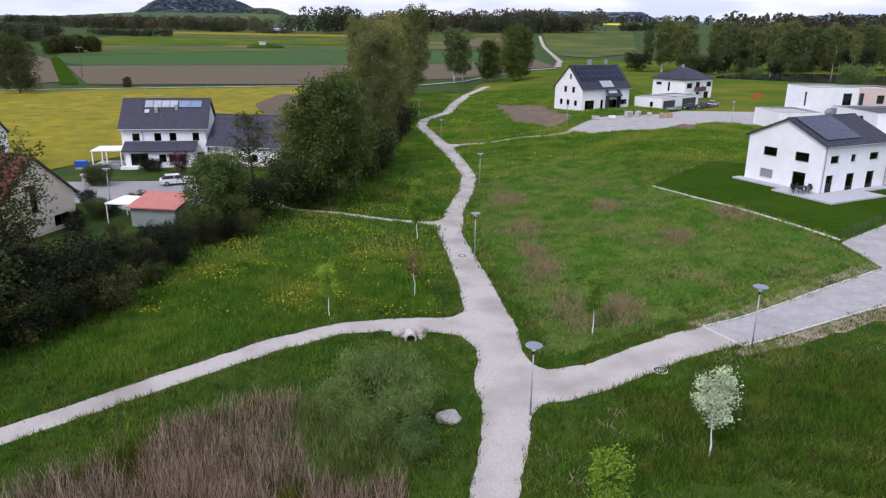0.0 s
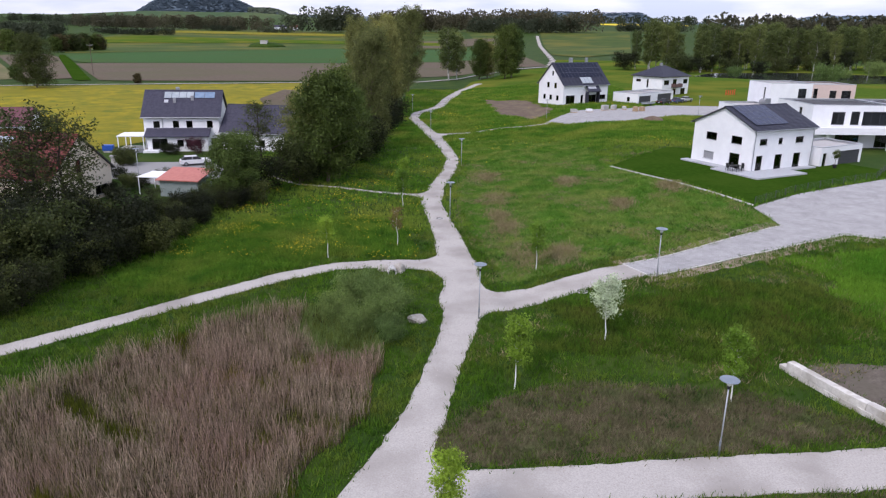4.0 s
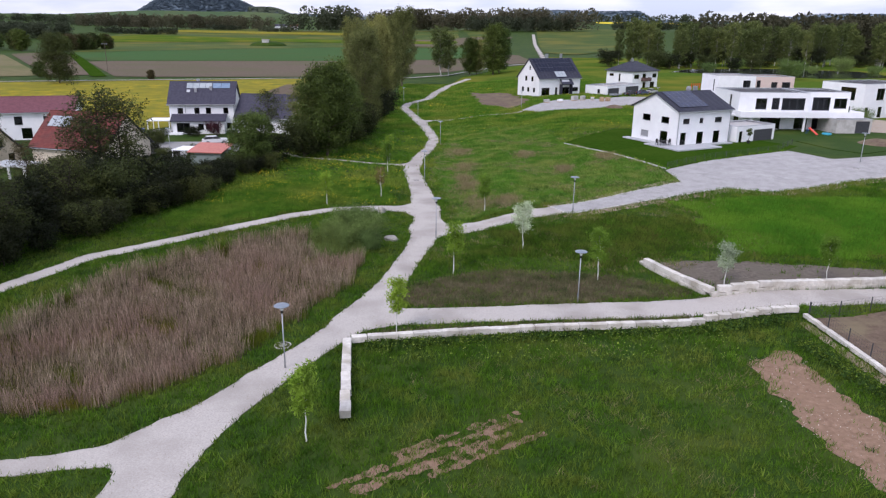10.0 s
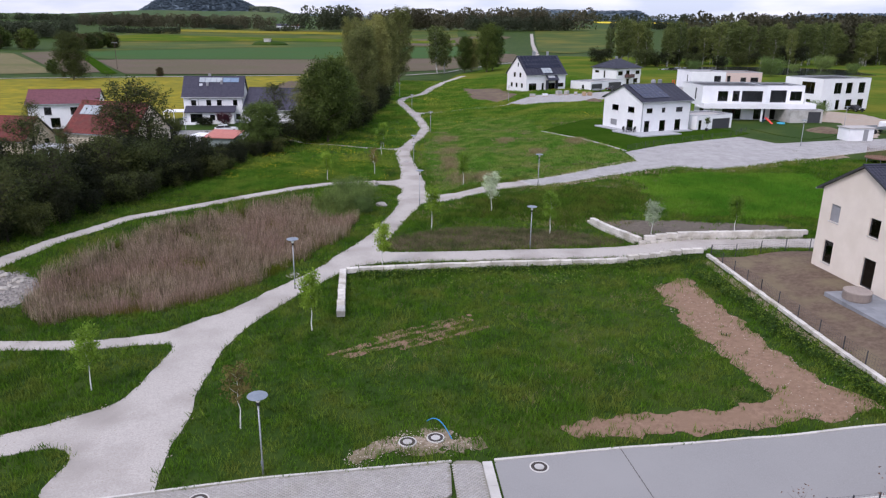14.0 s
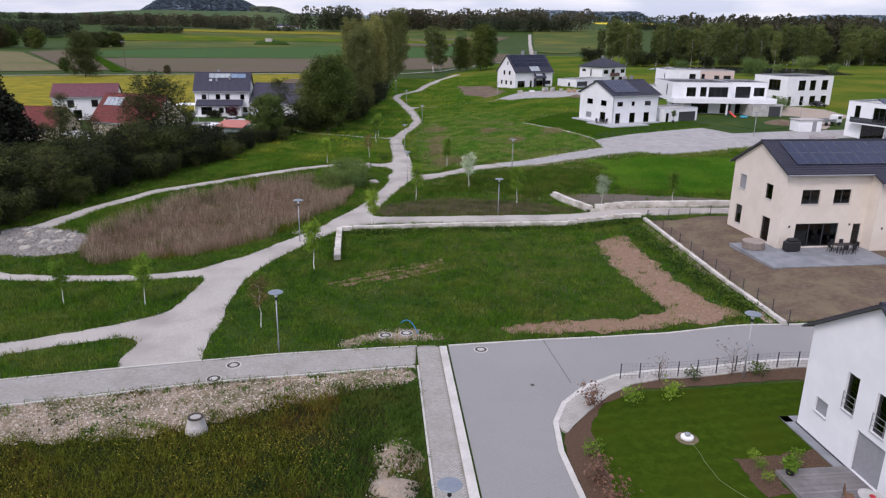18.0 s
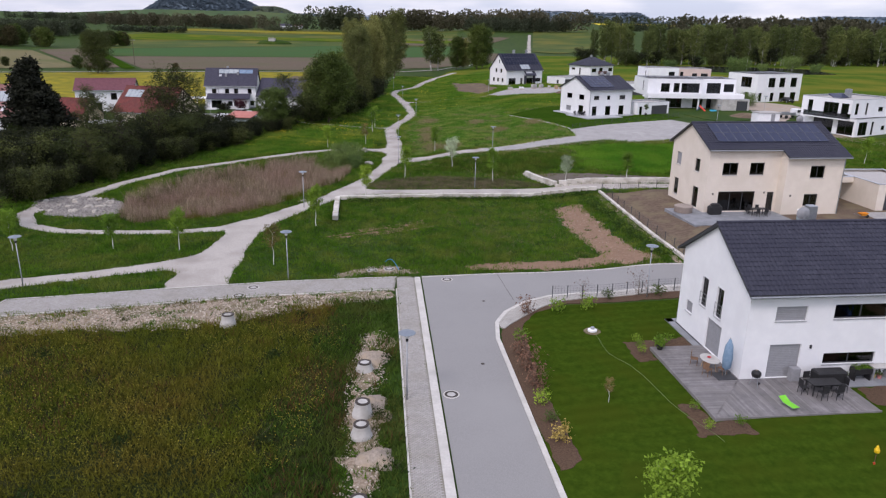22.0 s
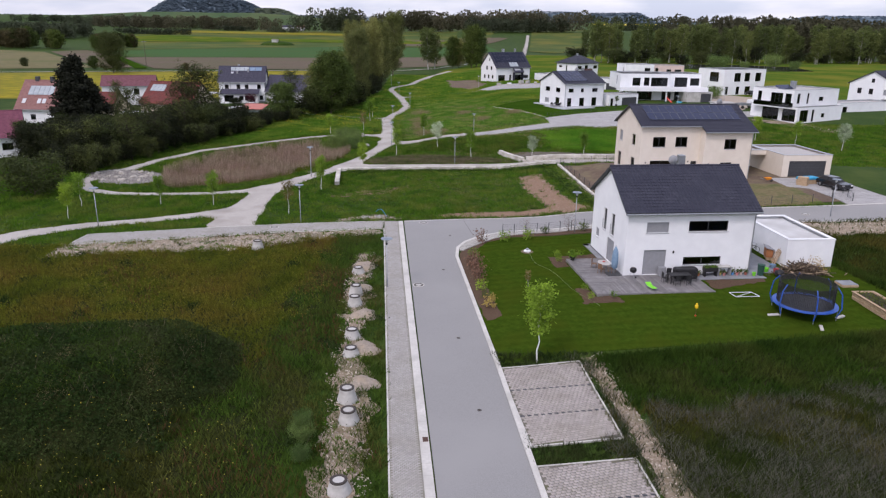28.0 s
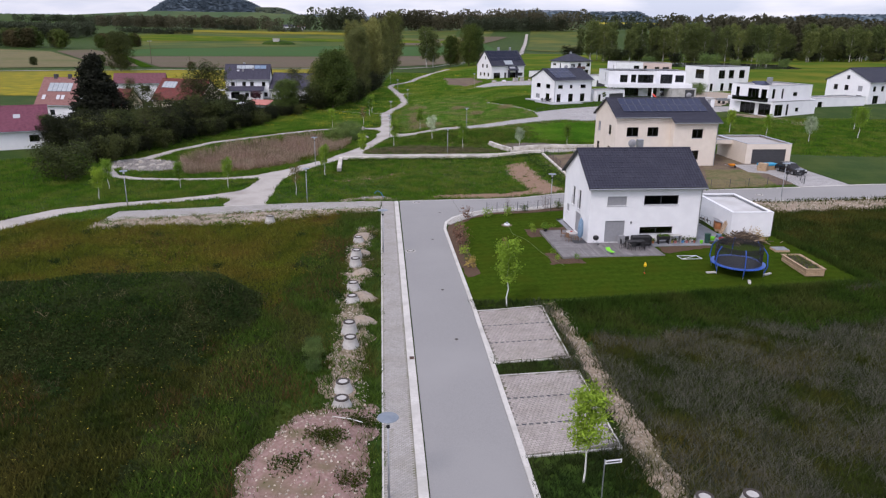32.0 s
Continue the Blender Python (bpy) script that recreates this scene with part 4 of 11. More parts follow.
field("crop_field", [(-206, 398), (-279, 526), (-108, 755), (-20, 750), (60, 800), (60, 508), (-16, 465), (-63, 438)], M_F_CROP, "green field of young crop", 16)
field("pale_field", [(-299, 470), (-162, 268), (-206, 246), (-275, 212), (-600, 120), (-760, 420), (-420, 505), (-346, 494)], M_F_PALE, "pale dry stubble field", 8)
field("grass_strip", [(-134, 266), (-141, 266), (-250, 464), (-291, 546), (-279, 526), (-205, 395)], M_LAWNFAR, "bright grass strip between ploughed fields", 4.0, 0.3)
field("green_meadow", [(-420, 800), (-455, 905), (-420, 1010), (70, 960), (62, 880), (-200, 905)], M_MEADOWFAR, "greener strip across the hay meadow", 24, 0.8)
field("flower_strip", [(-460, 1120), (-440, 1200), (-120, 1180), (-130, 1110)], M_F_YELLOW, "yellowish flowering strip of the far meadow", 24, 0.9)
field("hay_meadow", [(-279, 528), (-460, 900), (-424, 1500), (110, 1400), (60, 802), (-108, 758)], M_F_LIGHT, "light green hay meadow", 30, 0.4)
field("fallow_field", [(-48, 810), (60, 830), (110, 1050), (-40, 1000)], M_F_PLOUGH, "brown fallow field", 20, 0.7)
field("hay_meadow", [(76, 470), (170, 640), (380, 1500), (262, 2100), (115, 805)], M_F_LIGHT, "light green hay meadow beside the farm track", 30, 0.4)
field("rape_field", [(500, 2300), (800, 2350), (820, 2600), (520, 2560)], M_F_RAPE, "yellow field of rape in flower", 40, 0.6)
field("pond", [(112, 306), (165, 270), (205, 280), (215, 330), (180, 348), (130, 334)], M_WATER, "still pond with reed margins", 4.0, 0.06)
sheet("farm_track", lambda x, y: chain(x, y, [(-260, 195, 1.1), (-133, 245, 1.1), (-56, 272.5, 1.1), (-9, 284, 1.2), (57, 368, 1.5)]), (-262, 190, 62, 372), 1.5, 0.3, M_GRAVEL, "pale gravel farm track across the fields", "track")
sheet("farm_track", lambda x, y: chain(x, y, [(57, 366, 1.9), (71, 447, 1.9), (110, 803, 2.2), (145, 1120, 2.4)]), (52, 360, 150, 1125), 4.0, 0.6, M_GRAVEL, "straight pale farm track running to the horizon", "track")

# ---- houses ----
def wall_mesh(b, p, q, z0, tops, holes, depth=0.34):
    """A wall between p and q seen from outside (p at the viewer's left), with its openings cut through.
    tops: outline of the top as (u, z); holes: (u, z, w, h)."""
    p, q = Vector(p), Vector(q)
    length = (q - p).length
    along = (q - p) / length
    inward = Vector((-along.y, along.x))
    us = sorted({0.0, length, *[h[0] for h in holes], *[h[0] + h[2] for h in holes], *[t[0] for t in tops]})

    def top(u):
        for (a, za), (c, zc) in zip(tops, tops[1:]):
            if a - 1e-6 <= u <= c + 1e-6:
                return za + (zc - za) * (u - a) / max(c - a, 1e-6)
        return tops[-1][1]

    def at(u, z, d=0.0):
        w = p + along * u + inward * d
        return (w.x, w.y, z)

    for u0, u1 in zip(us, us[1:]):
        if u1 - u0 < 1e-4:
            continue
        spans, low = [], z0
        for h in sorted((h for h in holes if h[0] < u1 - 1e-4 and h[0] + h[2] > u0 + 1e-4), key=lambda h: h[1]):
            spans.append((low, h[1]))
            low = h[1] + h[3]
        for za, zb in spans:
            if zb > za + 1e-4:
                b.add([at(u0, za), at(u1, za), at(u1, zb), at(u0, zb)], [(0, 1, 2, 3)])
        b.add([at(u0, low), at(u1, low), at(u1, top(u1)), at(u0, top(u0))], [(0, 1, 2, 3)])
    for u, z, w, h in holes:
        ring = [(u, z), (u + w, z), (u + w, z + h), (u, z + h)]
        for (ua, za), (ub, zb) in zip(ring, ring[1:] + ring[:1]):
            b.add([at(ua, za), at(ub, zb), at(ub, zb, depth), at(ua, za, depth)], [(0, 3, 2, 1)])


def opening(house, p, q, hole, kind, bars=1):
    """A window, glazed door or shuttered opening set back in its hole."""
    p, q = Vector(p), Vector(q)
    turn = math.degrees(math.atan2(q.y - p.y, q.x - p.x))
    u, z, w, h = hole
    d = (q - p).normalized()
    at = pose(p.x + d.x * u, p.y + d.y * u, z, 0, 0, turn)
    win = new("door" if kind in ("door", "shutter_door", "garage", "glazed_door") else "window")
    win.parent, win.matrix_basis = house, at
    inset, f = 0.12, 0.07
    if kind in ("shutter", "shutter_door", "garage"):
        b = Build()
        n = max(3, round(h / 0.12)) if kind != "garage" else max(3, round(h / 0.5))
        prof = [(inset + d, (i + e) * h / n) for i in range(n) for d, e in ((0.012, 0.0), (0.0, 0.06), (0.0, 0.88), (0.012, 0.94))] + [(inset + 0.012, h)]
        b.add([(x, y, z) for y, z in prof for x in (0.0, w)], [(2 * i, 2 * i + 1, 2 * i + 3, 2 * i + 2) for i in range(len(prof) - 1)])
        part("shutter" if kind != "garage" else "door_leaf", b, M_SHUTTER if kind != "garage" else M_FRAME, win, "closed grey roller shutter" if kind != "garage" else "dark sectional garage door")
        b = Build().box(0, inset - 0.03, 0, f * 0.6, inset + 0.06, h).box(w - f * 0.6, inset - 0.03, 0, w, inset + 0.06, h).box(f * 0.6, inset - 0.03, h - f, w - f * 0.6, inset + 0.06, h)
        part("window_frame", b, M_SHUTTER if kind != "garage" else M_FRAME, win)
    else:
        b = Build().box(0, inset, 0, f, inset + 0.08, h).box(w - f, inset, 0, w, inset + 0.08, h).box(f, inset, 0, w - f, inset + 0.08, f).box(f, inset, h - f, w - f, inset + 0.08, h)
        for i in range(1, bars):
            b.box(w * i / bars - f / 2, inset, f, w * i / bars + f / 2, inset + 0.08, h - f)
        part("window_frame", b, M_FRAME, win)
        for i in range(bars):
            x0, x1 = (f if i == 0 else w * i / bars + f / 2), (w - f if i == bars - 1 else w * (i + 1) / bars - f / 2)
            pane = part("pane", Build().box(x0, inset + 0.03, f, x1, inset + 0.045, h - f), M_GLASS, win)
            pane.visible_shadow = False
    if kind in ("window", "shutter"):
        part("window_sill", Build().box(-0.05, -0.06, -0.05, w + 0.05, inset, -0.005, 0.008), M_SILL, win)
    if kind == "french":
        b = Build()
        for zz in (0.35, 0.65, 0.95):
            b.tube((-0.03, -0.05, zz), (w + 0.03, -0.05, zz), 0.015, sides=6)
        b.tube((0, -0.05, 0.1), (0, -0.05, 1.0), 0.018, sides=6).tube((w, -0.05, 0.1), (w, -0.05, 1.0), 0.018, sides=6)
        part("balustrade", b, M_ZINC, win, "thin metal balustrade")
        part("window_sill", Build().box(-0.05, -0.06, -0.05, w + 0.05, inset, -0.005, 0.008), M_SILL, win)
    return win


def tiled_slope(b, a, c, up, rows, cols, wave=0.028, step=0.03):
    """One roof slope of interlocking tiles from eave line a-c up by the vector up."""
    a, c, up = Vector(a), Vector(c), Vector(up)
    across = c - a
    n = across.cross(up).normalized()
    per = 4
    count = cols * per + 1
    base = len(b.v)
    for r in range(rows):
        for edge in (0, 1):
            t = (r + edge) / rows
            rise = step if edge == 0 else 0.0
            for i in range(count):
                s = i / (count - 1)
                ph = (i % per) / per
                w = wave * (1 if ph in (0.25, 0.5) else 0)
                q = a + across * s + up * t + n * (rise + w)
                b.v.append((q.x, q.y, q.z))
    for r in range(2 * rows - 1):
        for i in range(count - 1):
            k = base + r * count + i
            b.f.append([k, k + 1, k + count + 1, k + count])


def house_gable(name, m, wid, dep, eave_f, eave_b, ridge, ridge_at, walls, material, roof, label, windows, over=0.45, side=0.35, fine=False, base=0.0):
    """A gabled house. Local x along the ridge from 0 to wid, y from 0 (front) to dep."""
    h = thing(name, m, label, "house")
    A, B, C, D = (0, 0), (wid, 0), (wid, dep), (0, dep)
    t = 0.16
    sl_f, sl_b = (ridge - eave_f) / ridge_at, (ridge - eave_b) / (dep - ridge_at)
    outline = {"front": (A, B, [(0, eave_f), (wid, eave_f)]), "right": (B, C, [(0, eave_f), (ridge_at, ridge), (dep, eave_b)]),
               "back": (C, D, [(0, eave_b), (wid, eave_b)]), "left": (D, A, [(0, eave_b), (dep - ridge_at, ridge), (dep, eave_f)])}
    for side_name, (p, q, tops) in outline.items():
        b = Build()
        wall_mesh(b, p, q, -0.4, tops, [w[:4] for w in windows.get(side_name, [])])
        part("wall", b, material, h)
        for w in windows.get(side_name, []):
            opening(h, p, q, w[:4], w[4], w[5] if len(w) > 5 else 1)
    if base:
        b = Build()
        for p, q in ((A, B), (B, C), (C, D), (D, A)):
            pass
        b.box(-0.02, -0.02, -0.3, wid + 0.02, dep + 0.02, base)
        part("plinth", b, M_FRAME, h, "dark plinth")
    b = Build()
    e = 0.02
    for y0, z0, y1, z1 in ((-over, eave_f - sl_f * over, ridge_at, ridge), (dep + over, eave_b - sl_b * over, ridge_at, ridge)):
        x0, x1 = -side, wid + side
        v = [(x0, y0, z0 + e), (x1, y0, z0 + e), (x1, y1, z1 + e), (x0, y1, z1 + e), (x0, y0, z0 + t), (x1, y0, z0 + t), (x1, y1, z1 + t), (x0, y1, z1 + t)]
        b.add(v, [(0, 1, 2, 3), (4, 7, 6, 5), (0, 4, 5, 1), (1, 5, 6, 2), (3, 2, 6, 7), (0, 3, 7, 4)])
    part("roof", b, M_FRAME, h, "dark roof boards and verge")
    b = Build()
    rows_f, cols = round(math.hypot(ridge_at + over, ridge - eave_f + sl_f * over) / 0.36), round((wid + 2 * side) / 0.3)
    rows_b = round(math.hypot(dep - ridge_at + over, ridge - eave_b + sl_b * over) / 0.36)
    if not fine:
        cols = max(4, cols // 4)
    up = Vector((0, ridge_at + over, ridge - eave_f + sl_f * over))
    tiled_slope(b, (-side, -over, eave_f - sl_f * over + t + 0.01), (wid + side, -over, eave_f - sl_f * over + t + 0.01), up, rows_f, cols)
    up = Vector((0, -(dep - ridge_at + over), ridge - eave_b + sl_b * over))
    tiled_slope(b, (wid + side, dep + over, eave_b - sl_b * over + t + 0.01), (-side, dep + over, eave_b - sl_b * over + t + 0.01), up, rows_b, cols)
    part("roof_tiles", b, roof, h, "rows of interlocking roof tiles")
    b = Build().tube((-side, ridge_at, ridge + t + 0.02), (wid + side, ridge_at, ridge + t + 0.02), 0.11, sides=8)
    part("ridge_cap", b, roof, h)
    for y, z, s in ((-over - 0.06, eave_f - sl_f * over + 0.05, 1), (dep + over + 0.06, eave_b - sl_b * over + 0.05, -1)):
        b = Build().tube((-side, y, z), (wid + side, y, z), 0.075, sides=8)
        part("gutter", b, M_ZINC, h)
    part("downpipe", Build().tube((wid - 0.05, -over, eave_f - sl_f * over), (wid - 0.05, -0.08, eave_f - 0.5), 0.05, sides=8).tube((wid - 0.05, -0.08, eave_f - 0.5), (wid - 0.05, -0.08, -0.2), 0.05, sides=8), M_ZINC, h)
    return h


def solar_field(h, x0, y0, z0, slope, nx, ny, w, d, lift=0.28, cell=M_SOLAR):
    """Panels on a front slope that starts at y0, z0 and climbs by slope; each panel a part."""
    k = math.hypot(1, slope)
    proto = None
    for j in range(ny):
        for i in range(nx):
            x, s = x0 + i * (w + 0.025), j * (d + 0.025)
            y, z = y0 + s / k, z0 + s / k * slope
            if proto is None:
                b = Build().box(0, 0, 0, w, d, 0.035)
                me = b.mesh("solar_panel", cell)
                me.materials.append(M_PANELRIM)
                f = Build()
                for a in ((0, 0, w, 0.03), (0, d - 0.03, w, d), (0, 0.03, 0.03, d - 0.03), (w - 0.03, 0.03, w, d - 0.03)):
                    f.box(a[0], a[1], 0.03, a[2], a[3], 0.042)
                k0 = len(b.v)
                b.add(f.v, f.f)
                me = b.mesh("solar_panel", cell)
                me.materials.append(M_PANELRIM)
                for pi in range(6, len(me.polygons)):
                    me.polygons[pi].material_index = 1
                proto = me
            ob = part("solar_panel", proto, None, h)
            ob.matrix_basis = pose(x, y, z + lift, math.degrees(math.atan(slope)), 0, 0)


# the near white house
W_AT = pose(31.33, -38.35, 0.28, 0, 0, 6.9)
W = house_gable("house", W_AT, 11.55, 9.1, 5.95, 5.95, 8.8, 4.55, None, M_WHITE, M_ROOF, "white rendered house with dark anthracite tiled gable roof", {
    "front": [(1.7, 0.15, 2.05, 2.25, "shutter_door"), (1.75, 3.95, 2.0, 0.95, "shutter"), (5.35, 0.95, 3.5, 0.75, "window", 2), (5.55, 4.0, 3.6, 0.95, "window", 2)],
    "left": [(1.15, 1.55, 0.95, 0.85, "shutter"), (3.05, 2.75, 0.85, 2.05, "french"), (5.15, 2.75, 0.85, 2.05, "french"), (4.4, 0.15, 1.9, 2.2, "shutter_door")]}, fine=True, base=0.12)
# cream house: gabled block and a projecting wing
BE_AT = pose(42.5, 0.95, 1.2, 0, 0, 8.0)
BE = house_gable("house", BE_AT, 15.7, 9.2, 7.4, 7.0, 9.55, 4.6, None, M_BEIGE, M_ROOF, "cream rendered two-storey house with dark tiled roof and solar panels", {
    "front": [(1.75, 4.35, 1.85, 1.4, "window", 2), (5.05, 4.35, 1.75, 1.4, "window", 2), (1.6, 0.15, 4.5, 2.3, "glazed_door", 3), (7.6, 0.15, 0.85, 2.2, "door")],
    "left": [(1.3, 4.3, 1.2, 1.5, "shutter"), (1.2, 0.6, 1.2, 2.0, "window"), (6.0, 4.3, 1.2, 1.5, "window"), (6.1, 0.15, 1.4, 2.4, "glazed_door")]}, over=0.5, fine=True)
WING, SLOPE_BE = 1.35, 2.15 / 4.6
for p_, q_, tops_, win_ in (((8.7, -WING), (15.7, -WING), [(0, 7.4 - WING * SLOPE_BE), (7.0, 7.4 - WING * SLOPE_BE)], [(2.9, 4.2, 1.75, 1.4, "window", 2), (2.6, 0.95, 1.7, 1.4, "window", 2)]),
                            ((8.7, 0.0), (8.7, -WING), [(0, 7.4), (WING, 7.4 - WING * SLOPE_BE)], []), ((15.7, -WING), (15.7, 0.0), [(0, 7.4 - WING * SLOPE_BE), (WING, 7.4)], [])):
    b_ = Build()
    wall_mesh(b_, p_, q_, -0.4, tops_, [w[:4] for w in win_])
    part("wall", b_, M_BEIGE, BE)
    for w in win_:
        opening(BE, p_, q_, w[:4], w[4], w[5])
b_ = Build()
y0_, y1_ = -WING - 0.55, -0.4
z0_, z1_ = 7.4 + y0_ * SLOPE_BE, 7.4 + y1_ * SLOPE_BE
b_.add([(8.4, y0_, z0_ + 0.02), (16.1, y0_, z0_ + 0.02), (16.1, y1_, z1_ + 0.02), (8.4, y1_, z1_ + 0.02), (8.4, y0_, z0_ + 0.16), (16.1, y0_, z0_ + 0.16), (16.1, y1_, z1_ + 0.16), (8.4, y1_, z1_ + 0.16)],
       [(3, 2, 1, 0), (0, 1, 5, 4), (1, 2, 6, 5), (3, 0, 4, 7), (4, 5, 6, 7)])
part("wing_roof", b_, M_FRAME, BE, "lower eave over the projecting wing")
b_ = Build()
tiled_slope(b_, (8.4, y0_, z0_ + 0.17), (16.1, y0_, z0_ + 0.17), (0, y1_ - y0_ + 0.3, (y1_ - y0_ + 0.3) * SLOPE_BE), 5, 27)
part("roof_tiles", b_, M_ROOF, BE)
part("gutter", Build().tube((8.4, y0_ - 0.06, z0_ + 0.05), (16.1, y0_ - 0.06, z0_ + 0.05), 0.075, sides=8), M_ZINC, BE)
part("downpipe", Build().tube((15.6, -WING - 0.1, 6.3), (15.6, -WING - 0.1, -0.2), 0.05, sides=8), M_ZINC, BE)
part("wall_lamp", Build().box(7.1, -0.1, 2.2, 7.22, -0.01, 2.4, 0.01), M_BLACK, BE)
part("wall_lamp", Build().box(0.85, -0.1, 2.1, 0.97, -0.01, 2.3, 0.01), M_BLACK, BE)
part("wall_lamp", Build().box(9.5, -WING - 0.1, 2.1, 9.62, -WING - 0.01, 2.3, 0.01), M_BLACK, BE)
solar_field(BE, 1.3, 0.75, 7.4 + 0.75 * SLOPE_BE, SLOPE_BE, 12, 2, 1.1, 1.85)
# white house by the turning place
H3_AT = pose(44.6, 82.0, 2.4, 0, 0, 26.5)
H3 = house_gable("house", H3_AT, 12.0, 10.9, 6.0, 6.0, 8.45, 5.45, None, M_WHITE, M_ROOF, "white two-storey house with grey gable roof and solar panels", {
    "front": [(0.9, 0.1, 1.3, 2.3, "glazed_door"), (4.6, 0.1, 1.5, 2.3, "glazed_door"), (8.4, 0.1, 1.5, 2.3, "glazed_door"), (1.2, 3.8, 1.5, 0.9, "window"), (4.9, 3.8, 0.9, 0.9, "window"), (8.4, 3.8, 1.7, 0.9, "window")],
    "left": [(2.4, 3.7, 2.0, 1.1, "window"), (7.0, 3.7, 1.9, 1.1, "window"), (2.3, 0.9, 1.9, 1.1, "shutter"), (7.0, 0.1, 1.8, 2.3, "glazed_door")]})
part("downpipe", Build().tube((0.15, -0.1, 0.1), (0.15, -0.1, 5.7), 0.05, sides=8), M_ZINC, H3)
part("plinth", Build().box(0.02, -0.035, -0.2, 12.0, -0.012, 0.35).box(-0.035, 0.02, -0.2, -0.012, 10.9, 0.35), M_SHUTTER, H3, "grey plinth band")
solar_field(H3, 0.8, 0.6, 6.0 + 0.6 * 2.45 / 5.45, 2.45 / 5.45, 6, 3, 1.05, 1.7)
# far gabled house with a steep roof
H1_AT = pose(33.4, 173.4, 2.45, 0, 0, 30.5)
H1 = house_gable("house", H1_AT, 15.4, 10.3, 5.15, 5.15, 10.15, 5.15, None, M_WHITE, M_ROOF, "white house with steep dark solar-covered gable roof", {
    "front": [(1.0, 0.1, 3.0, 2.2, "glazed_door", 2), (6.0, 0.1, 0.9, 2.2, "door"), (8.2, 0.1, 3.2, 2.2, "glazed_door", 2), (12.2, 1.0, 2.6, 1.2, "window", 2)],
    "left": [(2.0, 0.9, 1.1, 1.3, "window"), (4.6, 0.9, 1.1, 1.3, "window"), (7.4, 0.9, 1.1, 1.3, "window"), (3.4, 4.0, 1.1, 1.4, "window"), (6.4, 4.0, 1.1, 1.4, "window"), (5.3, 7.2, 0.7, 1.2, "window")]})
solar_field(H1, 0.6, 1.35, 5.15 + 1.35 * 5.0 / 5.15, 5.0 / 5.15, 12, 3, 1.16, 1.68, cell=M_SOLARDARK)
solar_field(H1, 6.2, -0.25, 5.15 - 0.25 * 5.0 / 5.15, 5.0 / 5.15, 3, 1, 1.25, 2.1, lift=0.42, cell=M_COLLECTOR)


def box_house(name, m, volumes, label, flat=M_FLAT, cap=M_SILL):
    """A flat-roofed house of blocks (x0, y0, z0, x1, y1, z1, windows, material); each with parapet and gravel roof."""
    h = thing(name, m, label, "house")
    for x0, y0, z0, x1, y1, z1, windows, wall in volumes:
        for side_name, p, q in (("front", (x0, y0), (x1, y0)), ("right", (x1, y0), (x1, y1)), ("back", (x1, y1), (x0, y1)), ("left", (x0, y1), (x0, y0))):
            b = Build()
            ln = (Vector(q) - Vector(p)).length
            holes = windows.get(side_name, [])
            wall_mesh(b, p, q, z0 - (0.4 if z0 < 0.3 else 0), [(0, z1), (ln, z1)], [w[:4] for w in holes])
            part("wall", b, wall, h)
            for w in holes:
                opening(h, p, q, w[:4], w[4], w[5] if len(w) > 5 else 1)
        part("roof", Build().box(x0 + 0.3, y0 + 0.3, z1 - 0.4, x1 - 0.3, y1 - 0.3, z1 - 0.25), flat, h, "dark sealed flat roof" if flat is not M_FLAT else "gravelled flat roof")
        b = Build()
        for a in ((x0, y0, x1, y0 + 0.3), (x0, y1 - 0.3, x1, y1), (x0, y0 + 0.3, x0 + 0.3, y1 - 0.3), (x1 - 0.3, y0 + 0.3, x1, y1 - 0.3)):
            b.box(a[0] - 0.03, a[1] - 0.03, z1, a[2] + 0.03, a[3] + 0.03, z1 + 0.06)
        part("parapet", b, cap, h, "metal-capped parapet" if cap is M_SILL else "")
        if z0 > 0.3:
            part("soffit", Build().box(x0, y0, z0 - 0.02, x1, y1, z0 + 0.1), wall, h)
    return h

def hip_house(name, m, wid, dep, eave, apex, material, label, windows):
    h = thing(name, m, label, "house")
    for side_name, p, q in (("front", (0, 0), (wid, 0)), ("right", (wid, 0), (wid, dep)), ("back", (wid, dep), (0, dep)), ("left", (0, dep), (0, 0))):
        b = Build()
        ln = (Vector(q) - Vector(p)).length
        holes = windows.get(side_name, [])
        wall_mesh(b, p, q, -0.4, [(0, eave), (ln, eave)], [w[:4] for w in holes])
        part("wall", b, material, h)
        for w in holes:
            opening(h, p, q, w[:4], w[4], w[5] if len(w) > 5 else 1)
    o = 0.6
    corners = [(-o, -o), (wid + o, -o), (wid + o, dep + o), (-o, dep + o)]
    part("soffit", Build().prism(corners, eave - 0.02, eave + 0.14), M_FRAME, h, "dark eaves board")
    r0, r1 = (wid * 0.42, dep / 2), (wid * 0.58, dep / 2)
    for k, (a, c) in enumerate(zip(corners, corners[1:] + corners[:1])):
        tops = {0: (r0, r1), 1: (r1, r1), 2: (r1, r0), 3: (r0, r0)}[k]
        rows, b = 12, Build()
        for r in range(rows):
            for e in (0, 1):
                t = (r + e) / rows
                for s_, q in ((a, tops[0]), (c, tops[1])):
                    b.v.append((s_[0] + (q[0] - s_[0]) * t, s_[1] + (q[1] - s_[1]) * t, eave + 0.16 + (apex - eave) * t + (0.05 if e == 0 else 0)))
        for r in range(2 * rows - 1):
            b.f.append([2 * r, 2 * r + 1, 2 * r + 3, 2 * r + 2])
        part("roof", b, M_ROOF, h, "dark tiled hip roof slope")
    return h


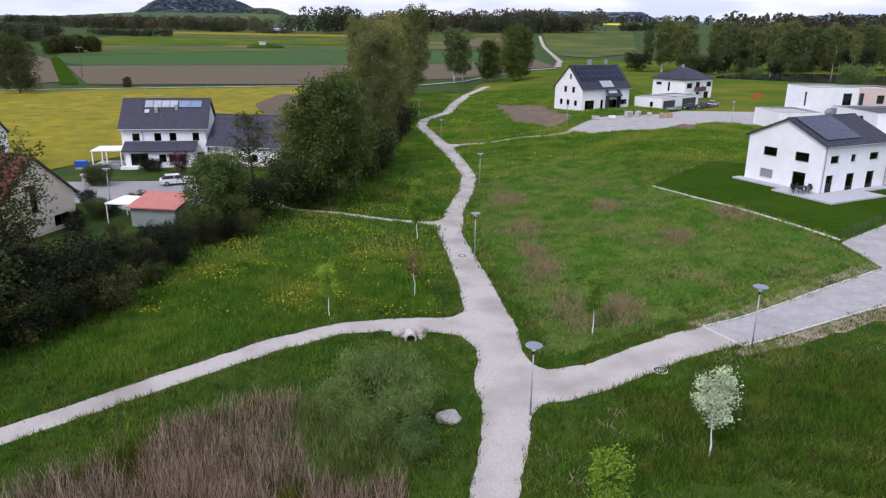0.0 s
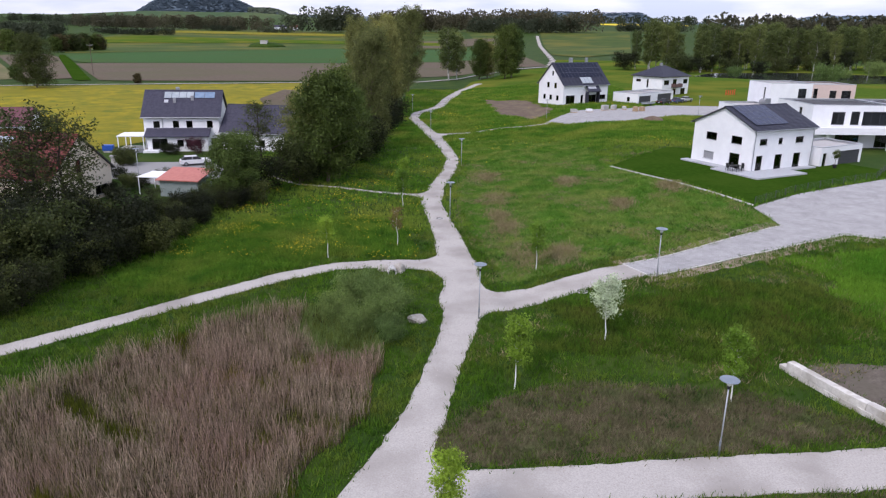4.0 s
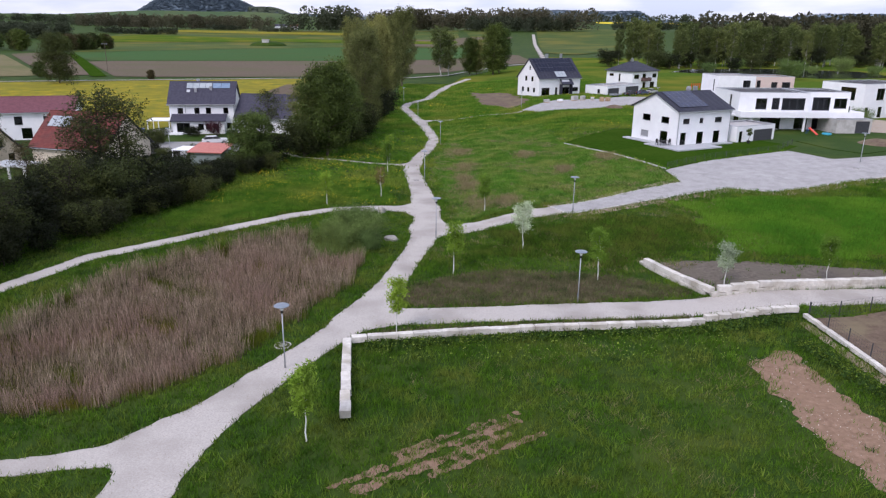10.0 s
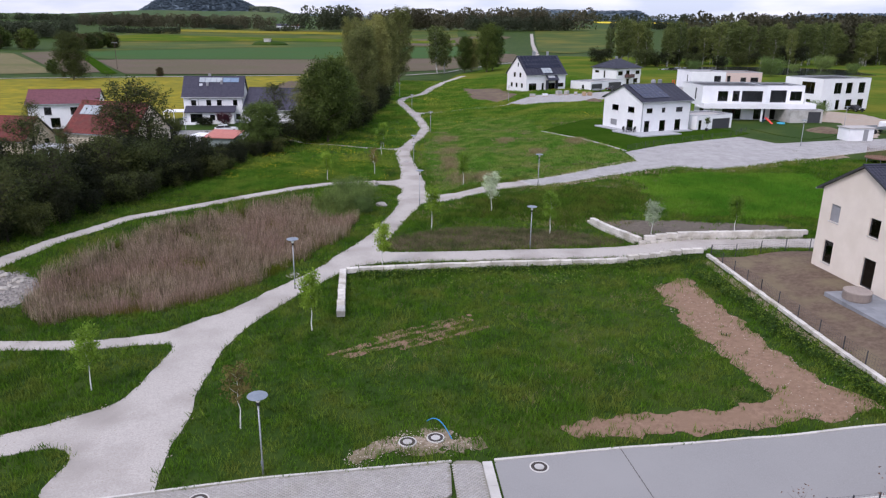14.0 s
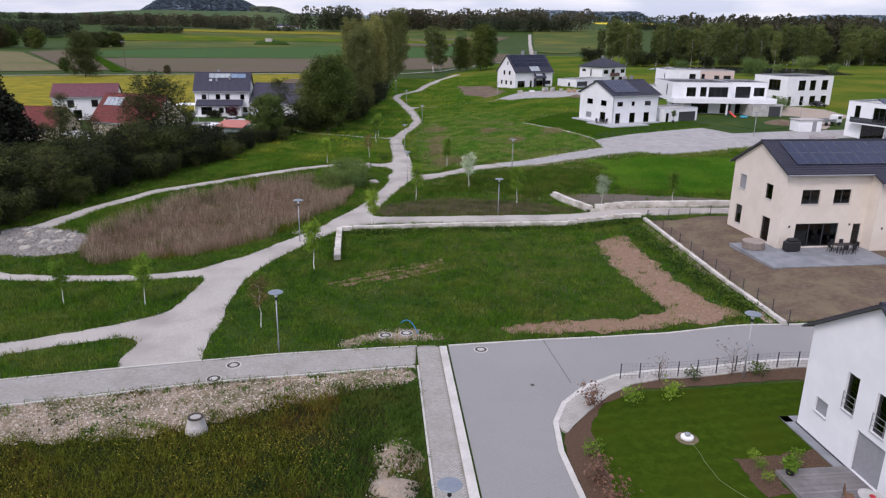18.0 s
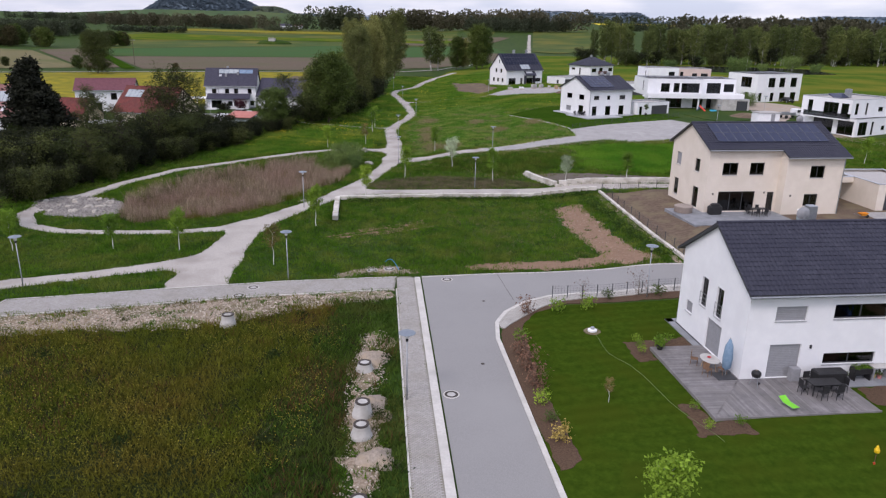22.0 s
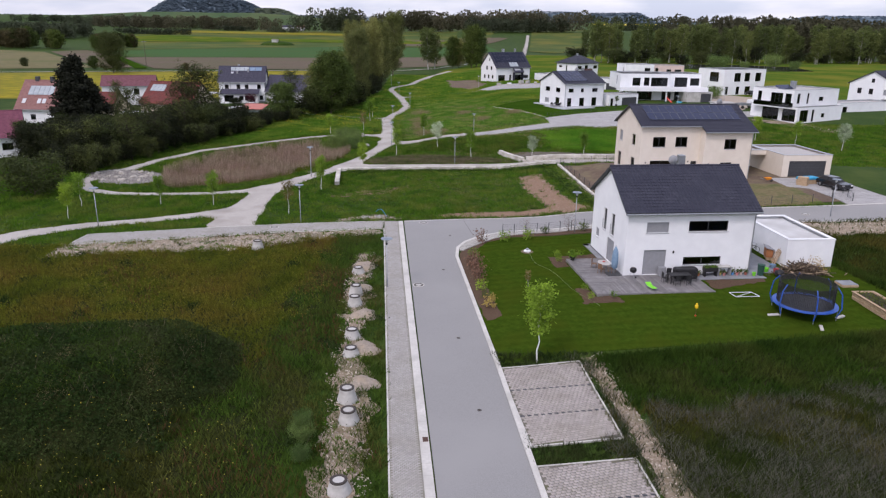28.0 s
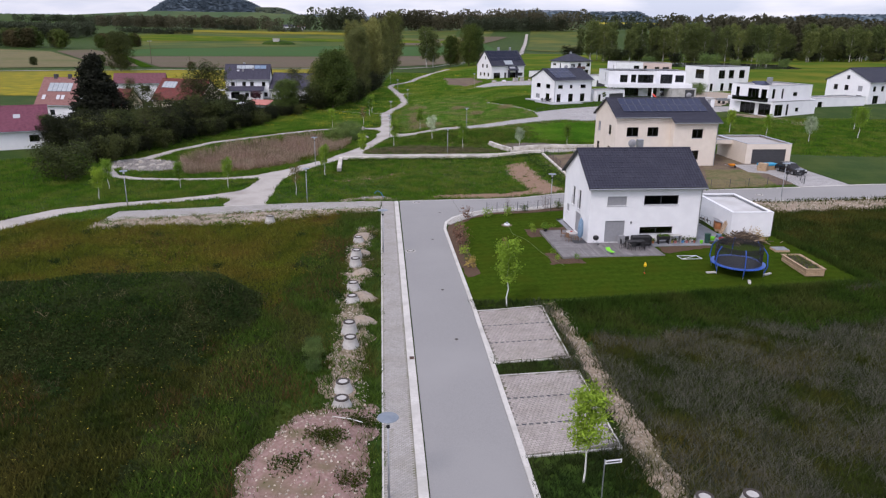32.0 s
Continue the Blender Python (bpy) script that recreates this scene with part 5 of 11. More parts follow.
# far hip-roofed house with its two garages
H2 = hip_house("house", pose(68.5, 205.0, 2.0, 0, 0, 38), 13.5, 11.0, 5.9, 9.0, M_WHITE, "white house with dark hip roof and small balcony", {
    "front": [(0.8, 3.6, 2.6, 1.4, "window", 2), (5.2, 3.0, 2.0, 2.2, "glazed_door", 2), (10.6, 3.8, 2.3, 1.3, "window", 2), (5.6, 0.1, 1.6, 2.3, "glazed_door"), (9.6, 0.1, 2.4, 2.3, "glazed_door", 2)],
    "left": [(1.2, 4.2, 1.8, 0.8, "window"), (5.2, 2.6, 0.7, 2.5, "window"), (3.0, 0.6, 0.9, 0.9, "window")]})
b_ = Build().box(4.6, -1.5, 2.75, 8.2, 0, 2.95)
part("balcony", b_, M_FRAME, H2, "dark balcony slab")
b_ = Build().box(4.6, -1.55, 2.95, 8.2, -1.45, 3.95, 0.01).box(4.6, -1.45, 2.95, 4.7, 0, 3.95, 0.01).box(8.1, -1.45, 2.95, 8.2, 0, 3.95, 0.01)
part("balcony_rail", b_, mat("brown_panel", (0.10, 0.055, 0.05), (0.13, 0.075, 0.065), 3.0, 0.6), H2, "dark brown balcony cladding")
part("chimney", Build().box(5.6, 5.0, 8.2, 6.3, 5.7, 9.9, 0.02), M_ZINC, H2)
box_house("garage", pose(54.3, 178.2, 2.0, 0, 0, 42), [(0, 0, 0, 9.5, 8.0, 3.1, {"front": [(0.5, 0.05, 5.6, 2.4, "garage")], "left": [(4.5, 0.9, 0.9, 1.2, "window")]}, M_WHITE), (9.6, 0.6, 0, 18.5, 8.0, 3.1, {"front": [(0.6, 0.05, 7.2, 2.5, "garage")]}, M_WHITE)],
          "white flat-roofed double garage with dark doors")
# dormer and chimneys of the steep-roofed house
b_ = Build().box(7.6, -1.2, 0.0, 7.8, 0.0, 3.2).box(11.4, -1.2, 0.0, 11.6, 0.0, 3.2)
b_.add([(7.4, -1.5, 3.1), (11.8, -1.5, 3.1), (11.8, 2.6, 7.4), (7.4, 2.6, 7.4), (7.4, -1.5, 3.3), (11.8, -1.5, 3.3), (11.8, 2.6, 7.6), (7.4, 2.6, 7.6)], [(3, 2, 1, 0), (4, 5, 6, 7), (0, 1, 5, 4), (1, 2, 6, 5), (3, 0, 4, 7), (2, 3, 7, 6)])
part("dormer", b_, M_ROOF, H1, "dark roof drawn down over the entrance")
b_ = Build()
k_ = 4.3 / 4.1
b_.add([(7.9, -0.9, 3.35 + 0.6 * k_ - 0.2), (10.6, -0.9, 3.35 + 0.6 * k_ - 0.2), (10.6, 2.0, 3.35 + 3.5 * k_ - 0.2), (7.9, 2.0, 3.35 + 3.5 * k_ - 0.2)] + [(7.9, -0.9, 3.45 + 0.6 * k_ - 0.1), (10.6, -0.9, 3.45 + 0.6 * k_ - 0.1), (10.6, 2.0, 3.45 + 3.5 * k_ - 0.1), (7.9, 2.0, 3.45 + 3.5 * k_ - 0.1)], [(4, 5, 6, 7), (0, 1, 5, 4), (1, 2, 6, 5), (2, 3, 7, 6), (3, 0, 4, 7)])
part("roof_window", b_, M_SILL, H1, "large pale roof glazing")
part("chimney", Build().box(6.2, 5.2, 9.8, 7.0, 6.0, 11.6, 0.03), M_ZINC, H1)
part("chimney", Build().box(12.0, 5.6, 9.8, 12.6, 6.2, 11.6, 0.03), M_ZINC, H1)
# garage beside the turning place and dish on the roof
box_house("garage", pose(57.2, 87.0, 2.3, 0, 0, 29), [(0.0, 0.5, 0, 9.8, 6.8, 3.0, {"front": [(4.3, 0.05, 5.0, 2.2, "garage"), (0.5, 0.05, 0.9, 2.1, "door")]}, M_WHITE)], "white flat-roofed garage with dark sectional door")
# large flat-roofed house with balconies
F2 = box_house("house", pose(63.4, 103.6, 2.5, 0, 0, 2), [
    (3.0, 2.2, 0, 18.0, 12.0, 3.1, {"front": [(2.4, 0.1, 4.2, 2.5, "glazed_door", 3), (9.4, 0.1, 2.6, 2.5, "glazed_door", 2), (13.0, 0.1, 1.6, 2.4, "glazed_door")], "left": [(3, 0.8, 2.5, 1.3, "window", 2)]}, M_WHITE),
    (0.0, 0.6, 3.1, 14.0, 12.5, 7.3, {"front": [(3.4, 1.0 + 3.1, 2.2, 2.1, "window", 2), (6.6, 1.0 + 3.1, 1.5, 2.2, "window"), (8.6, 0.9 + 3.1, 4.6, 2.3, "window", 3)], "left": [(7.5, 4.2, 1.0, 2.4, "window")]}, M_WHITE),
    (14.0, 3.0, 3.1, 23.5, 12.5, 7.3, {"front": [(2.0, 0.6 + 3.1, 3.6, 2.6, "window", 3), (6.4, 1.0 + 3.1, 2.6, 2.0, "window", 2)]}, M_WHITE)],
    "white modern flat-roofed house with long balcony and dark windows", M_BITUMEN)
part("balcony", Build().box(-0.4, -1.6, 2.75, 24.0, 3.0, 3.08), M_WHITE, F2, "white balcony slab")
part("balcony_rail", Build().box(-0.4, -1.6, 3.08, 24.0, -1.35, 3.9, 0.02).box(-0.4, -1.35, 3.08, -0.15, 0.6, 3.9, 0.02).box(23.75, -1.35, 3.08, 24.0, 3.0, 3.9, 0.02), M_WHITE, F2, "white balcony parapet")
for x_ in (2.0, 12.5, 18.5):
    part("pillar", Build().box(x_, -1.2, -0.2, x_ + 0.35, -0.85, 2.75, 0.02), M_WHITE, F2)
box_house("carport", pose(81.0, 100.2, 2.4, 0, 0, 4), [(0, 0, 0, 7.0, 6.5, 2.9, {"front": [(3.8, 0.05, 2.8, 2.5, "garage")]}, M_CONC)], "grey concrete garage wing with dark gate")
# flat-roofed houses farther back
box_house("house", pose(74.6, 145.5, 2.3, 0, 0, 4), [(0, 0, 0, 9.6, 10.0, 8.2, {"front": [(6.4, 4.6, 1.9, 2.5, "window", 2), (1.2, 1.0, 2.2, 1.8, "window", 2)], "left": [(7.0, 4.4, 0.8, 2.8, "window")]}, M_WHITE),
          (9.65, 0.6, 0, 20.0, 10.0, 8.0, {"front": [(0.6, 4.4, 1.0, 2.7, "window"), (4.4, 5.0, 1.6, 1.7, "window"), (7.2, 4.9, 2.2, 1.8, "window", 2)]}, M_PINK), (-8.6, -4.0, 0, -0.05, 6.0, 3.7, {"front": [(1.2, 0.05, 5.4, 2.3, "garage")]}, M_WHITE)], "white and rose flat-roofed house before the pond")
box_house("house", pose(99.8, 125.2, 2.6, 0, 0, 24), [
    (0, 0, 0, 17.0, 11.0, 7.6, {"front": [(4.2, 4.0, 2.6, 2.6, "window", 2), (8.4, 4.0, 2.2, 2.6, "window"), (12.8, 4.0, 2.4, 2.6, "window"), (1.0, 0.1, 1.2, 2.4, "door"), (5.4, 0.1, 1.4, 2.4, "glazed_door"), (9.0, 0.1, 2.2, 2.4, "glazed_door"), (13.2, 0.1, 2.2, 2.4, "glazed_door")],
                                "left": [(5.0, 3.9, 3.8, 2.8, "window", 3), (6.8, 0.1, 1.3, 2.4, "door")]}, M_WHITE)], "white cube-shaped flat-roofed house with tall dark windows", M_BITUMEN)
F4 = box_house("house", pose(92.6, 61.0, 2.1, 0, 0, 27), [
    (0, 0, 0, 15.0, 12.5, 3.3, {"front": [(0.9, 0.1, 2.7, 2.6, "glazed_door", 2), (8.0, 0.9, 1.2, 0.9, "window"), (4.8, 0.1, 0.8, 2.6, "window")], "left": [(3.2, 0.1, 4.4, 2.7, "glazed_door", 3), (8.6, 0.1, 3.4, 2.7, "glazed_door", 2)]}, M_WHITE),
    (0, 1.5, 3.3, 15.0, 12.5, 6.9, {"front": [(1.2, 4.0, 1.0, 2.2, "window"), (4.4, 3.9, 0.7, 2.3, "window"), (8.4, 4.4, 1.6, 0.9, "window")], "left": [(1.4, 4.0, 1.1, 2.2, "window"), (5.0, 3.5, 3.2, 2.6, "glazed_door", 3), (8.8, 3.5, 1.6, 2.6, "glazed_door")]}, M_WHITE)],
    "white flat-roofed house with glazed loggia and roof terrace")
part("balcony_rail", Build().box(-1.2, 1.6, 3.2, -1.1, 11.0, 4.2).box(-1.2, 1.5, 3.2, 0, 1.6, 4.2), M_GLASS, F4, "glass balcony rail")
part("balcony", Build().box(-1.3, 1.4, 3.0, 0, 11.2, 3.2), M_WHITE, F4)
part("chimney", Build().box(6.5, 7.0, 6.7, 7.5, 8.0, 8.4, 0.03), M_ZINC, F4)
part("solar_panel", Build().add([(1.5, 6.5, 6.8), (6.0, 6.5, 6.8), (6.0, 8.0, 7.6), (1.5, 8.0, 7.6), (1.5, 6.6, 6.7), (6.0, 6.6, 6.7), (6.0, 8.1, 7.5), (1.5, 8.1, 7.5)], [(0, 1, 2, 3), (7, 6, 5, 4), (0, 4, 5, 1), (1, 5, 6, 2), (2, 6, 7, 3), (3, 7, 4, 0)]), M_SOLAR, F4)
house_gable("house", pose(131.0, 89.6, 2.3, 0, 0, 27), 16.0, 13.0, 6.2, 6.2, 9.4, 6.5, None, M_WHITE, M_ROOF, "white gabled house with dark roof at the edge of the estate", {
    "left": [(2.4, 3.6, 1.2, 1.4, "window"), (5.6, 3.6, 1.2, 1.4, "window"), (5.9, 6.6, 0.9, 1.0, "window"), (9.6, 3.6, 1.3, 1.4, "shutter"), (9.4, 0.4, 1.6, 2.1, "glazed_door")], "front": [(1.5, 3.6, 1.3, 1.4, "window"), (5.0, 3.6, 1.3, 1.4, "window"), (9.0, 3.6, 1.3, 1.4, "window"), (2.0, 0.3, 2.4, 2.2, "glazed_door", 2), (8.0, 0.3, 2.4, 2.2, "glazed_door", 2)]})
box_house("garage", pose(112.0, 80.0, 1.8, 0, 0, 22), [(0, 0, 0, 18.0, 6.0, 3.0, {"front": [(1.0, 0.5, 1.6, 1.6, "window")]}, M_WHITE)], "long white flat-roofed garage")
# garages of the two near houses
box_house("garage", pose(46.95, -35.0, -0.05, 0, 0, 5), [(0, 0, 0, 4.5, 8.8, 2.95, {"back": [(0.6, 0.05, 3.3, 2.2, "garage")]}, M_WHITE)], "white rendered flat-roofed garage beside the lawn", M_SHEET, M_WHITE)
BG = box_house("garage", pose(60.2, 3.3, 1.1, 0, 0, 6), [(3.6, 0, 0, 11.0, 9.5, 3.2, {"front": [(1.0, 0.05, 5.6, 2.3, "garage")]}, M_BEIGE), (0, 4.5, 2.5, 3.55, 9.5, 3.2, {}, M_BEIGE)], "cream flat-roofed garage with dark sectional door")

# older houses across the stream
L1 = house_gable("house", pose(-50.3, 110.6, -0.4, 0, 0, 8), 12.9, 8.8, 6.1, 6.1, 9.9, 4.4, None, M_WHITE, M_ROOFMAT, "white house with broad dark blue-grey roof across the stream", {
    "front": [(1.6, 3.9, 1.1, 1.2, "window"), (4.9, 3.9, 1.05, 1.25, "window"), (7.2, 3.9, 1.05, 1.25, "window"), (10.7, 3.9, 1.0, 1.25, "window"), (11.2, 0.8, 1.0, 1.25, "window")], "left": [(3, 3.4, 1.0, 1.2, "window")]})
solar_field(L1, 3.2, 2.85, 6.1 + 2.85 * 3.8 / 4.4, 3.8 / 4.4, 4, 1, 1.25, 1.5, cell=M_COLLECTOR)
solar_field(L1, 8.4, 2.85, 6.1 + 2.85 * 3.8 / 4.4, 3.8 / 4.4, 2, 1, 1.75, 1.45, cell=M_COLLECTBLUE)
for x_, y_ in ((4.85, 2.0), (7.85, 2.5)):
    part("vent_stack", Build().box(x_, y_, 6.0 + y_ * 3.8 / 4.4, x_ + 0.5, y_ + 0.45, 7.15 + y_ * 3.8 / 4.4, 0.03), M_SHUTTER, L1, "grey roof ventilator")
ob_ = part("roof_window", Build().box(0, 0, 0, 0.7, 0.7, 0.06, 0.01), M_SILL, L1, "small roof window")
ob_.matrix_basis = pose(3.3, 2.0, 6.1 + 2.0 * 3.8 / 4.4 + 0.28, math.degrees(math.atan(3.8 / 4.4)))
part("porch_roof", Build().add([(12.95, -0.6, 2.5), (15.4, -0.6, 2.3), (15.4, 2.4, 3.6), (12.95, 2.4, 3.8), (12.95, -0.6, 2.68), (15.4, -0.6, 2.48), (15.4, 2.4, 3.78), (12.95, 2.4, 3.98)], [(3, 2, 1, 0), (4, 5, 6, 7), (0, 1, 5, 4), (1, 2, 6, 5), (3, 0, 4, 7), (2, 3, 7, 6)]), M_ROOFMAT, L1, "dark lean-to roof over the entrance")
part("porch_wall", Build().box(13.2, 1.6, -0.4, 15.1, 2.2, 3.0), M_WHITE, L1)
part("porch_door", Build().box(13.6, 1.53, -0.1, 14.6, 1.59, 2.0, 0.02), M_FRAME, L1)
part("downpipe", Build().tube((3.2, -0.12, 3.8), (3.2, -0.12, 6.0), 0.05, sides=8), M_ZINC, L1)
part("gutter", Build().tube((-0.4, -0.5, 5.72), (13.3, -0.5, 5.72), 0.08, sides=8), M_ZINC, L1)
part("plinth", Build().box(11.05, -0.06, -0.4, 12.9, -0.02, 0.5), M_SHUTTER, L1)
b_ = Build()
wall_mesh(b_, (0.8, -2.0), (11.0, -2.0), -0.4, [(0, 2.7), (10.2, 2.7)], [(0.8, 0.2, 2.6, 2.1), (5.0, 0.9, 1.1, 1.2), (6.5, 0.9, 1.1, 1.2), (8.0, 0.9, 1.1, 1.2)])
wall_mesh(b_, (0.8, 0.0), (0.8, -2.0), -0.4, [(0, 3.6), (2.0, 2.7)], [])
wall_mesh(b_, (11.0, -2.0), (11.0, 0.0), -0.4, [(0, 2.7), (2.0, 3.6)], [])
part("bay_wall", b_, M_WHITE, L1)
for h_ in ((0.8, 0.2, 2.6, 2.1, "glazed_door", 2), (5.0, 0.9, 1.1, 1.2, "window"), (6.5, 0.9, 1.1, 1.2, "window"), (8.0, 0.9, 1.1, 1.2, "window")):
    opening(L1, (0.8, -2.0), (11.0, -2.0), h_[:4], h_[4], h_[5] if len(h_) > 5 else 1)
part("bay_roof", Build().add([(0.4, -2.5, 2.6), (11.4, -2.5, 2.6), (11.4, 0.0, 3.7), (0.4, 0.0, 3.7), (0.4, -2.5, 2.75), (11.4, -2.5, 2.75), (11.4, 0.0, 3.9), (0.4, 0.0, 3.9)], [(3, 2, 1, 0), (4, 5, 6, 7), (0, 1, 5, 4), (1, 2, 6, 5), (3, 0, 4, 7)]), M_ROOFMAT, L1, "lean-to roof over the bay")
b_ = Build().box(-4.2, -2.2, 2.7, 0.4, 2.6, 2.85)
for x_, y_ in ((-4.1, -2.1), (-2.0, -2.1), (0.1, -2.1), (-4.1, 2.4)):
    b_.box(x_, y_, 0.4, x_ + 0.15, y_ + 0.15, 2.7)
part("veranda", b_, M_WHITE, L1, "white glazed veranda roof on posts")
part("terrace_wall", Build().box(-4.3, -2.9, -0.4, 0.2, -2.4, 0.75, 0.03), M_SLAB, L1, "dark stone terrace wall")
part("terrace_floor", Build().box(-4.3, -2.4, -0.4, 0.4, 2.6, 0.45), M_CONC, L1)
part("step_block", Build().box(0.3, -3.4, -0.4, 2.9, -2.15, 0.45, 0.02), M_WHITE, L1, "white terrace steps")
house_gable("house", pose(-37.2, 112.0, -0.5, 0, 0, -8), 12.0, 8.5, 3.6, 3.6, 7.6, 4.2, None, M_WHITE, M_ROOFMAT, "white annexe with dark blue-grey gable roof", {"front": [(2.0, 0.9, 1.0, 1.2, "window"), (7.0, 0.9, 1.0, 1.2, "window")]})
house_gable("house", pose(-78.0, 97.5, -0.5, 0, 0, 17), 13.4, 9.0, 5.4, 5.4, 7.7, 4.5, None, M_WHITE, M_MAUVE, "white house with weathered mauve-red roof", {
    "front": [(3.0, 3.0, 1.4, 1.6, "window"), (8.0, 3.0, 1.4, 1.6, "window"), (11.4, 3.0, 1.4, 1.6, "window"), (4.0, 0.4, 1.8, 2.0, "glazed_door")], "right": [(3, 3, 1.2, 1.4, "window")]})
L3 = house_gable("house", pose(-56.1, 70.1, -0.5, 0, 0, -15.7), 13.2, 10.0, 3.95, 3.95, 8.4, 5.0, None, mat("cream_house_render", (0.62, 0.55, 0.44), (0.70, 0.62, 0.50), 1.2, 0.9, 0.1), M_RED, "cream house with bright red clay tile roof", {
    "right": [(4.2, 2.6, 0.9, 3.0, "window"), (6.9, 0.6, 2.2, 1.2, "window", 2), (2.0, 0.3, 0.9, 2.0, "door")], "front": [(3, 0.9, 1.2, 1.2, "window"), (9, 0.9, 1.2, 1.2, "window")]})
# roof window glazing near the ridge, made of the solar panel parts
solar_field(L3, 0.9, 2.6, 3.95 + 2.6 * 4.45 / 5, 4.45 / 5, 4, 1, 0.95, 2.1, cell=M_COLLECTOR)
house_gable("house", pose(-70.0, 68.6, -0.5, 0, 0, -6.6), 8.0, 8.0, 2.6, 2.6, 5.9, 4.0, None, mat("sand_render", (0.62, 0.53, 0.40), (0.68, 0.59, 0.46), 1.2, 0.9, 0.1), M_RED, "small sand-coloured gabled house with red roof", {
    "right": [(3.5, 3.2, 0.9, 1.2, "window"), (1.2, 0.5, 1.6, 1.8, "window", 2), (5.2, 0.5, 1.4, 1.6, "window")], "front": [(2, 0.8, 1.2, 1.2, "window")]})
L4 = house_gable("house", pose(-79.6, 60.3, -0.5, 0, 0, -1), 9.2, 11.0, 3.45, 3.45, 8.9, 5.5, None, M_WHITE, mat("pink_red_tiles", (0.21, 0.105, 0.095), (0.27, 0.142, 0.128), 2.0, 0.8, 0.2), "house with pale red tile roof and roof windows", {"front": [(3, 0.9, 1.2, 1.2, "window")]})
solar_field(L4, 1.7, 2.4, 3.45 + 2.4 * 5.45 / 5.5, 5.45 / 5.5, 5, 1, 1.1, 2.6, cell=M_COLLECTOR)
for x_ in (1.0, 4.4, 5.5):
    ob_ = part("roof_window", Build().box(0, 0, 0, 0.8, 1.3, 0.06, 0.01), M_SILL, L4, "roof window")
    ob_.matrix_basis = pose(x_, 0.7, 3.45 + 0.7 * 5.45 / 5.5 + 0.28, math.degrees(math.atan(5.45 / 5.5)))
part("chimney", Build().box(2.2, 5.2, 8.0, 3.0, 6.0, 9.9, 0.03), M_FRAME, L4)
part("chimney", Build().box(5.6, 5.2, 8.0, 6.3, 5.9, 9.9, 0.03), M_FRAME, L4)
L5 = house_gable("house", pose(-66.8, 15.8, -0.5, 0, 0, 29), 12.5, 10.0, 3.1, 3.1, 6.75, 5.0, None, M_WHITE, mat("wine_red_tiles", (0.135, 0.042, 0.066), (0.195, 0.066, 0.095), 2.0, 0.75, 0.2), "low white house with wine-red roof behind the bushes", {"front": [(9.3, 0.9, 1.6, 1.2, "window", 2)], "right": [(4, 0.8, 1.4, 1.3, "window")]})
ob_ = part("roof_window", Build().box(0, 0, 0, 1.1, 1.0, 0.06, 0.01), M_SILL, L5, "roof window")
ob_.matrix_basis = pose(7.2, 2.2, 3.1 + 2.2 * 3.65 / 5 + 0.26, math.degrees(math.atan(3.65 / 5)))
part("chimney", Build().box(2.6, 4.2, 6.2, 3.3, 4.9, 7.7, 0.03), M_FRAME, L5)
house_gable("house", pose(-92.0, 40.0, -0.5, 0, 0, 4), 11.0, 9.0, 3.4, 3.4, 7.2, 4.5, None, M_WHITE, bpy.data.materials["pink_red_tiles"], "white house with pale red tile roof by the meadow", {"front": [(2.0, 0.9, 1.3, 1.2, "window"), (6.5, 0.9, 1.3, 1.2, "window")], "right": [(3.5, 3.4, 1.0, 1.2, "window")]})
# white pergola in the old garden
perg = thing("pergola", pose(-56.5, 60.5, -0.5, 0, 0, -8), "white garden pergola with flat open roof", "pergola")
for x_ in (0.0, 2.4, 4.8):
    for y_ in (0.0, 2.8):
        part("post", Build().box(x_, y_, 0, x_ + 0.22, y_ + 0.22, 2.5), M_WHITE, perg)
for y_ in (-0.1, 2.72):
    part("beam", Build().box(-0.3, y_, 2.5, 5.3, y_ + 0.3, 2.72), M_WHITE, perg)
for i in range(9):
    part("rafter", Build().box(-0.2 + i * 0.64, -0.4, 2.72, -0.06 + i * 0.64, 3.4, 2.86), M_WHITE, perg)
# garden shed with a red sheet roof and white carport beside it
shed = thing("garden_shed", pose(-34.2, 75.2, -0.4, 0, 0, -8), "grey-green garden shed with red sheet roof", "shed")
b_ = Build().box(0, 0, 0, 5.2, 4.0, 2.2)
part("wall", b_, mat("grey_boards", (0.20, 0.25, 0.24), (0.27, 0.31, 0.30), 2.0, 0.8), shed)
b_ = Build().add([(-0.3, -0.4, 2.2), (5.5, -0.4, 2.2), (5.5, 4.4, 3.0), (-0.3, 4.4, 3.0), (-0.3, -0.4, 2.32), (5.5, -0.4, 2.32), (5.5, 4.4, 3.12), (-0.3, 4.4, 3.12)], [(3, 2, 1, 0), (4, 5, 6, 7), (0, 1, 5, 4), (1, 2, 6, 5), (3, 0, 4, 7), (2, 3, 7, 6)])
part("roof", b_, mat("red_sheet", (0.42, 0.14, 0.11), (0.50, 0.19, 0.15), 2.0, 0.6), shed, "red corrugated sheet roof")
b_ = Build().box(-3.4, 0.5, 2.3, -0.1, 4.6, 2.4)
for x_, y_ in ((-3.3, 0.6), (-3.3, 4.4)):
    b_.box(x_, y_, 0, x_ + 0.1, y_ + 0.1, 2.3)
part("lean_to", b_, M_WHITE, shed, "pale lean-to roof on posts")
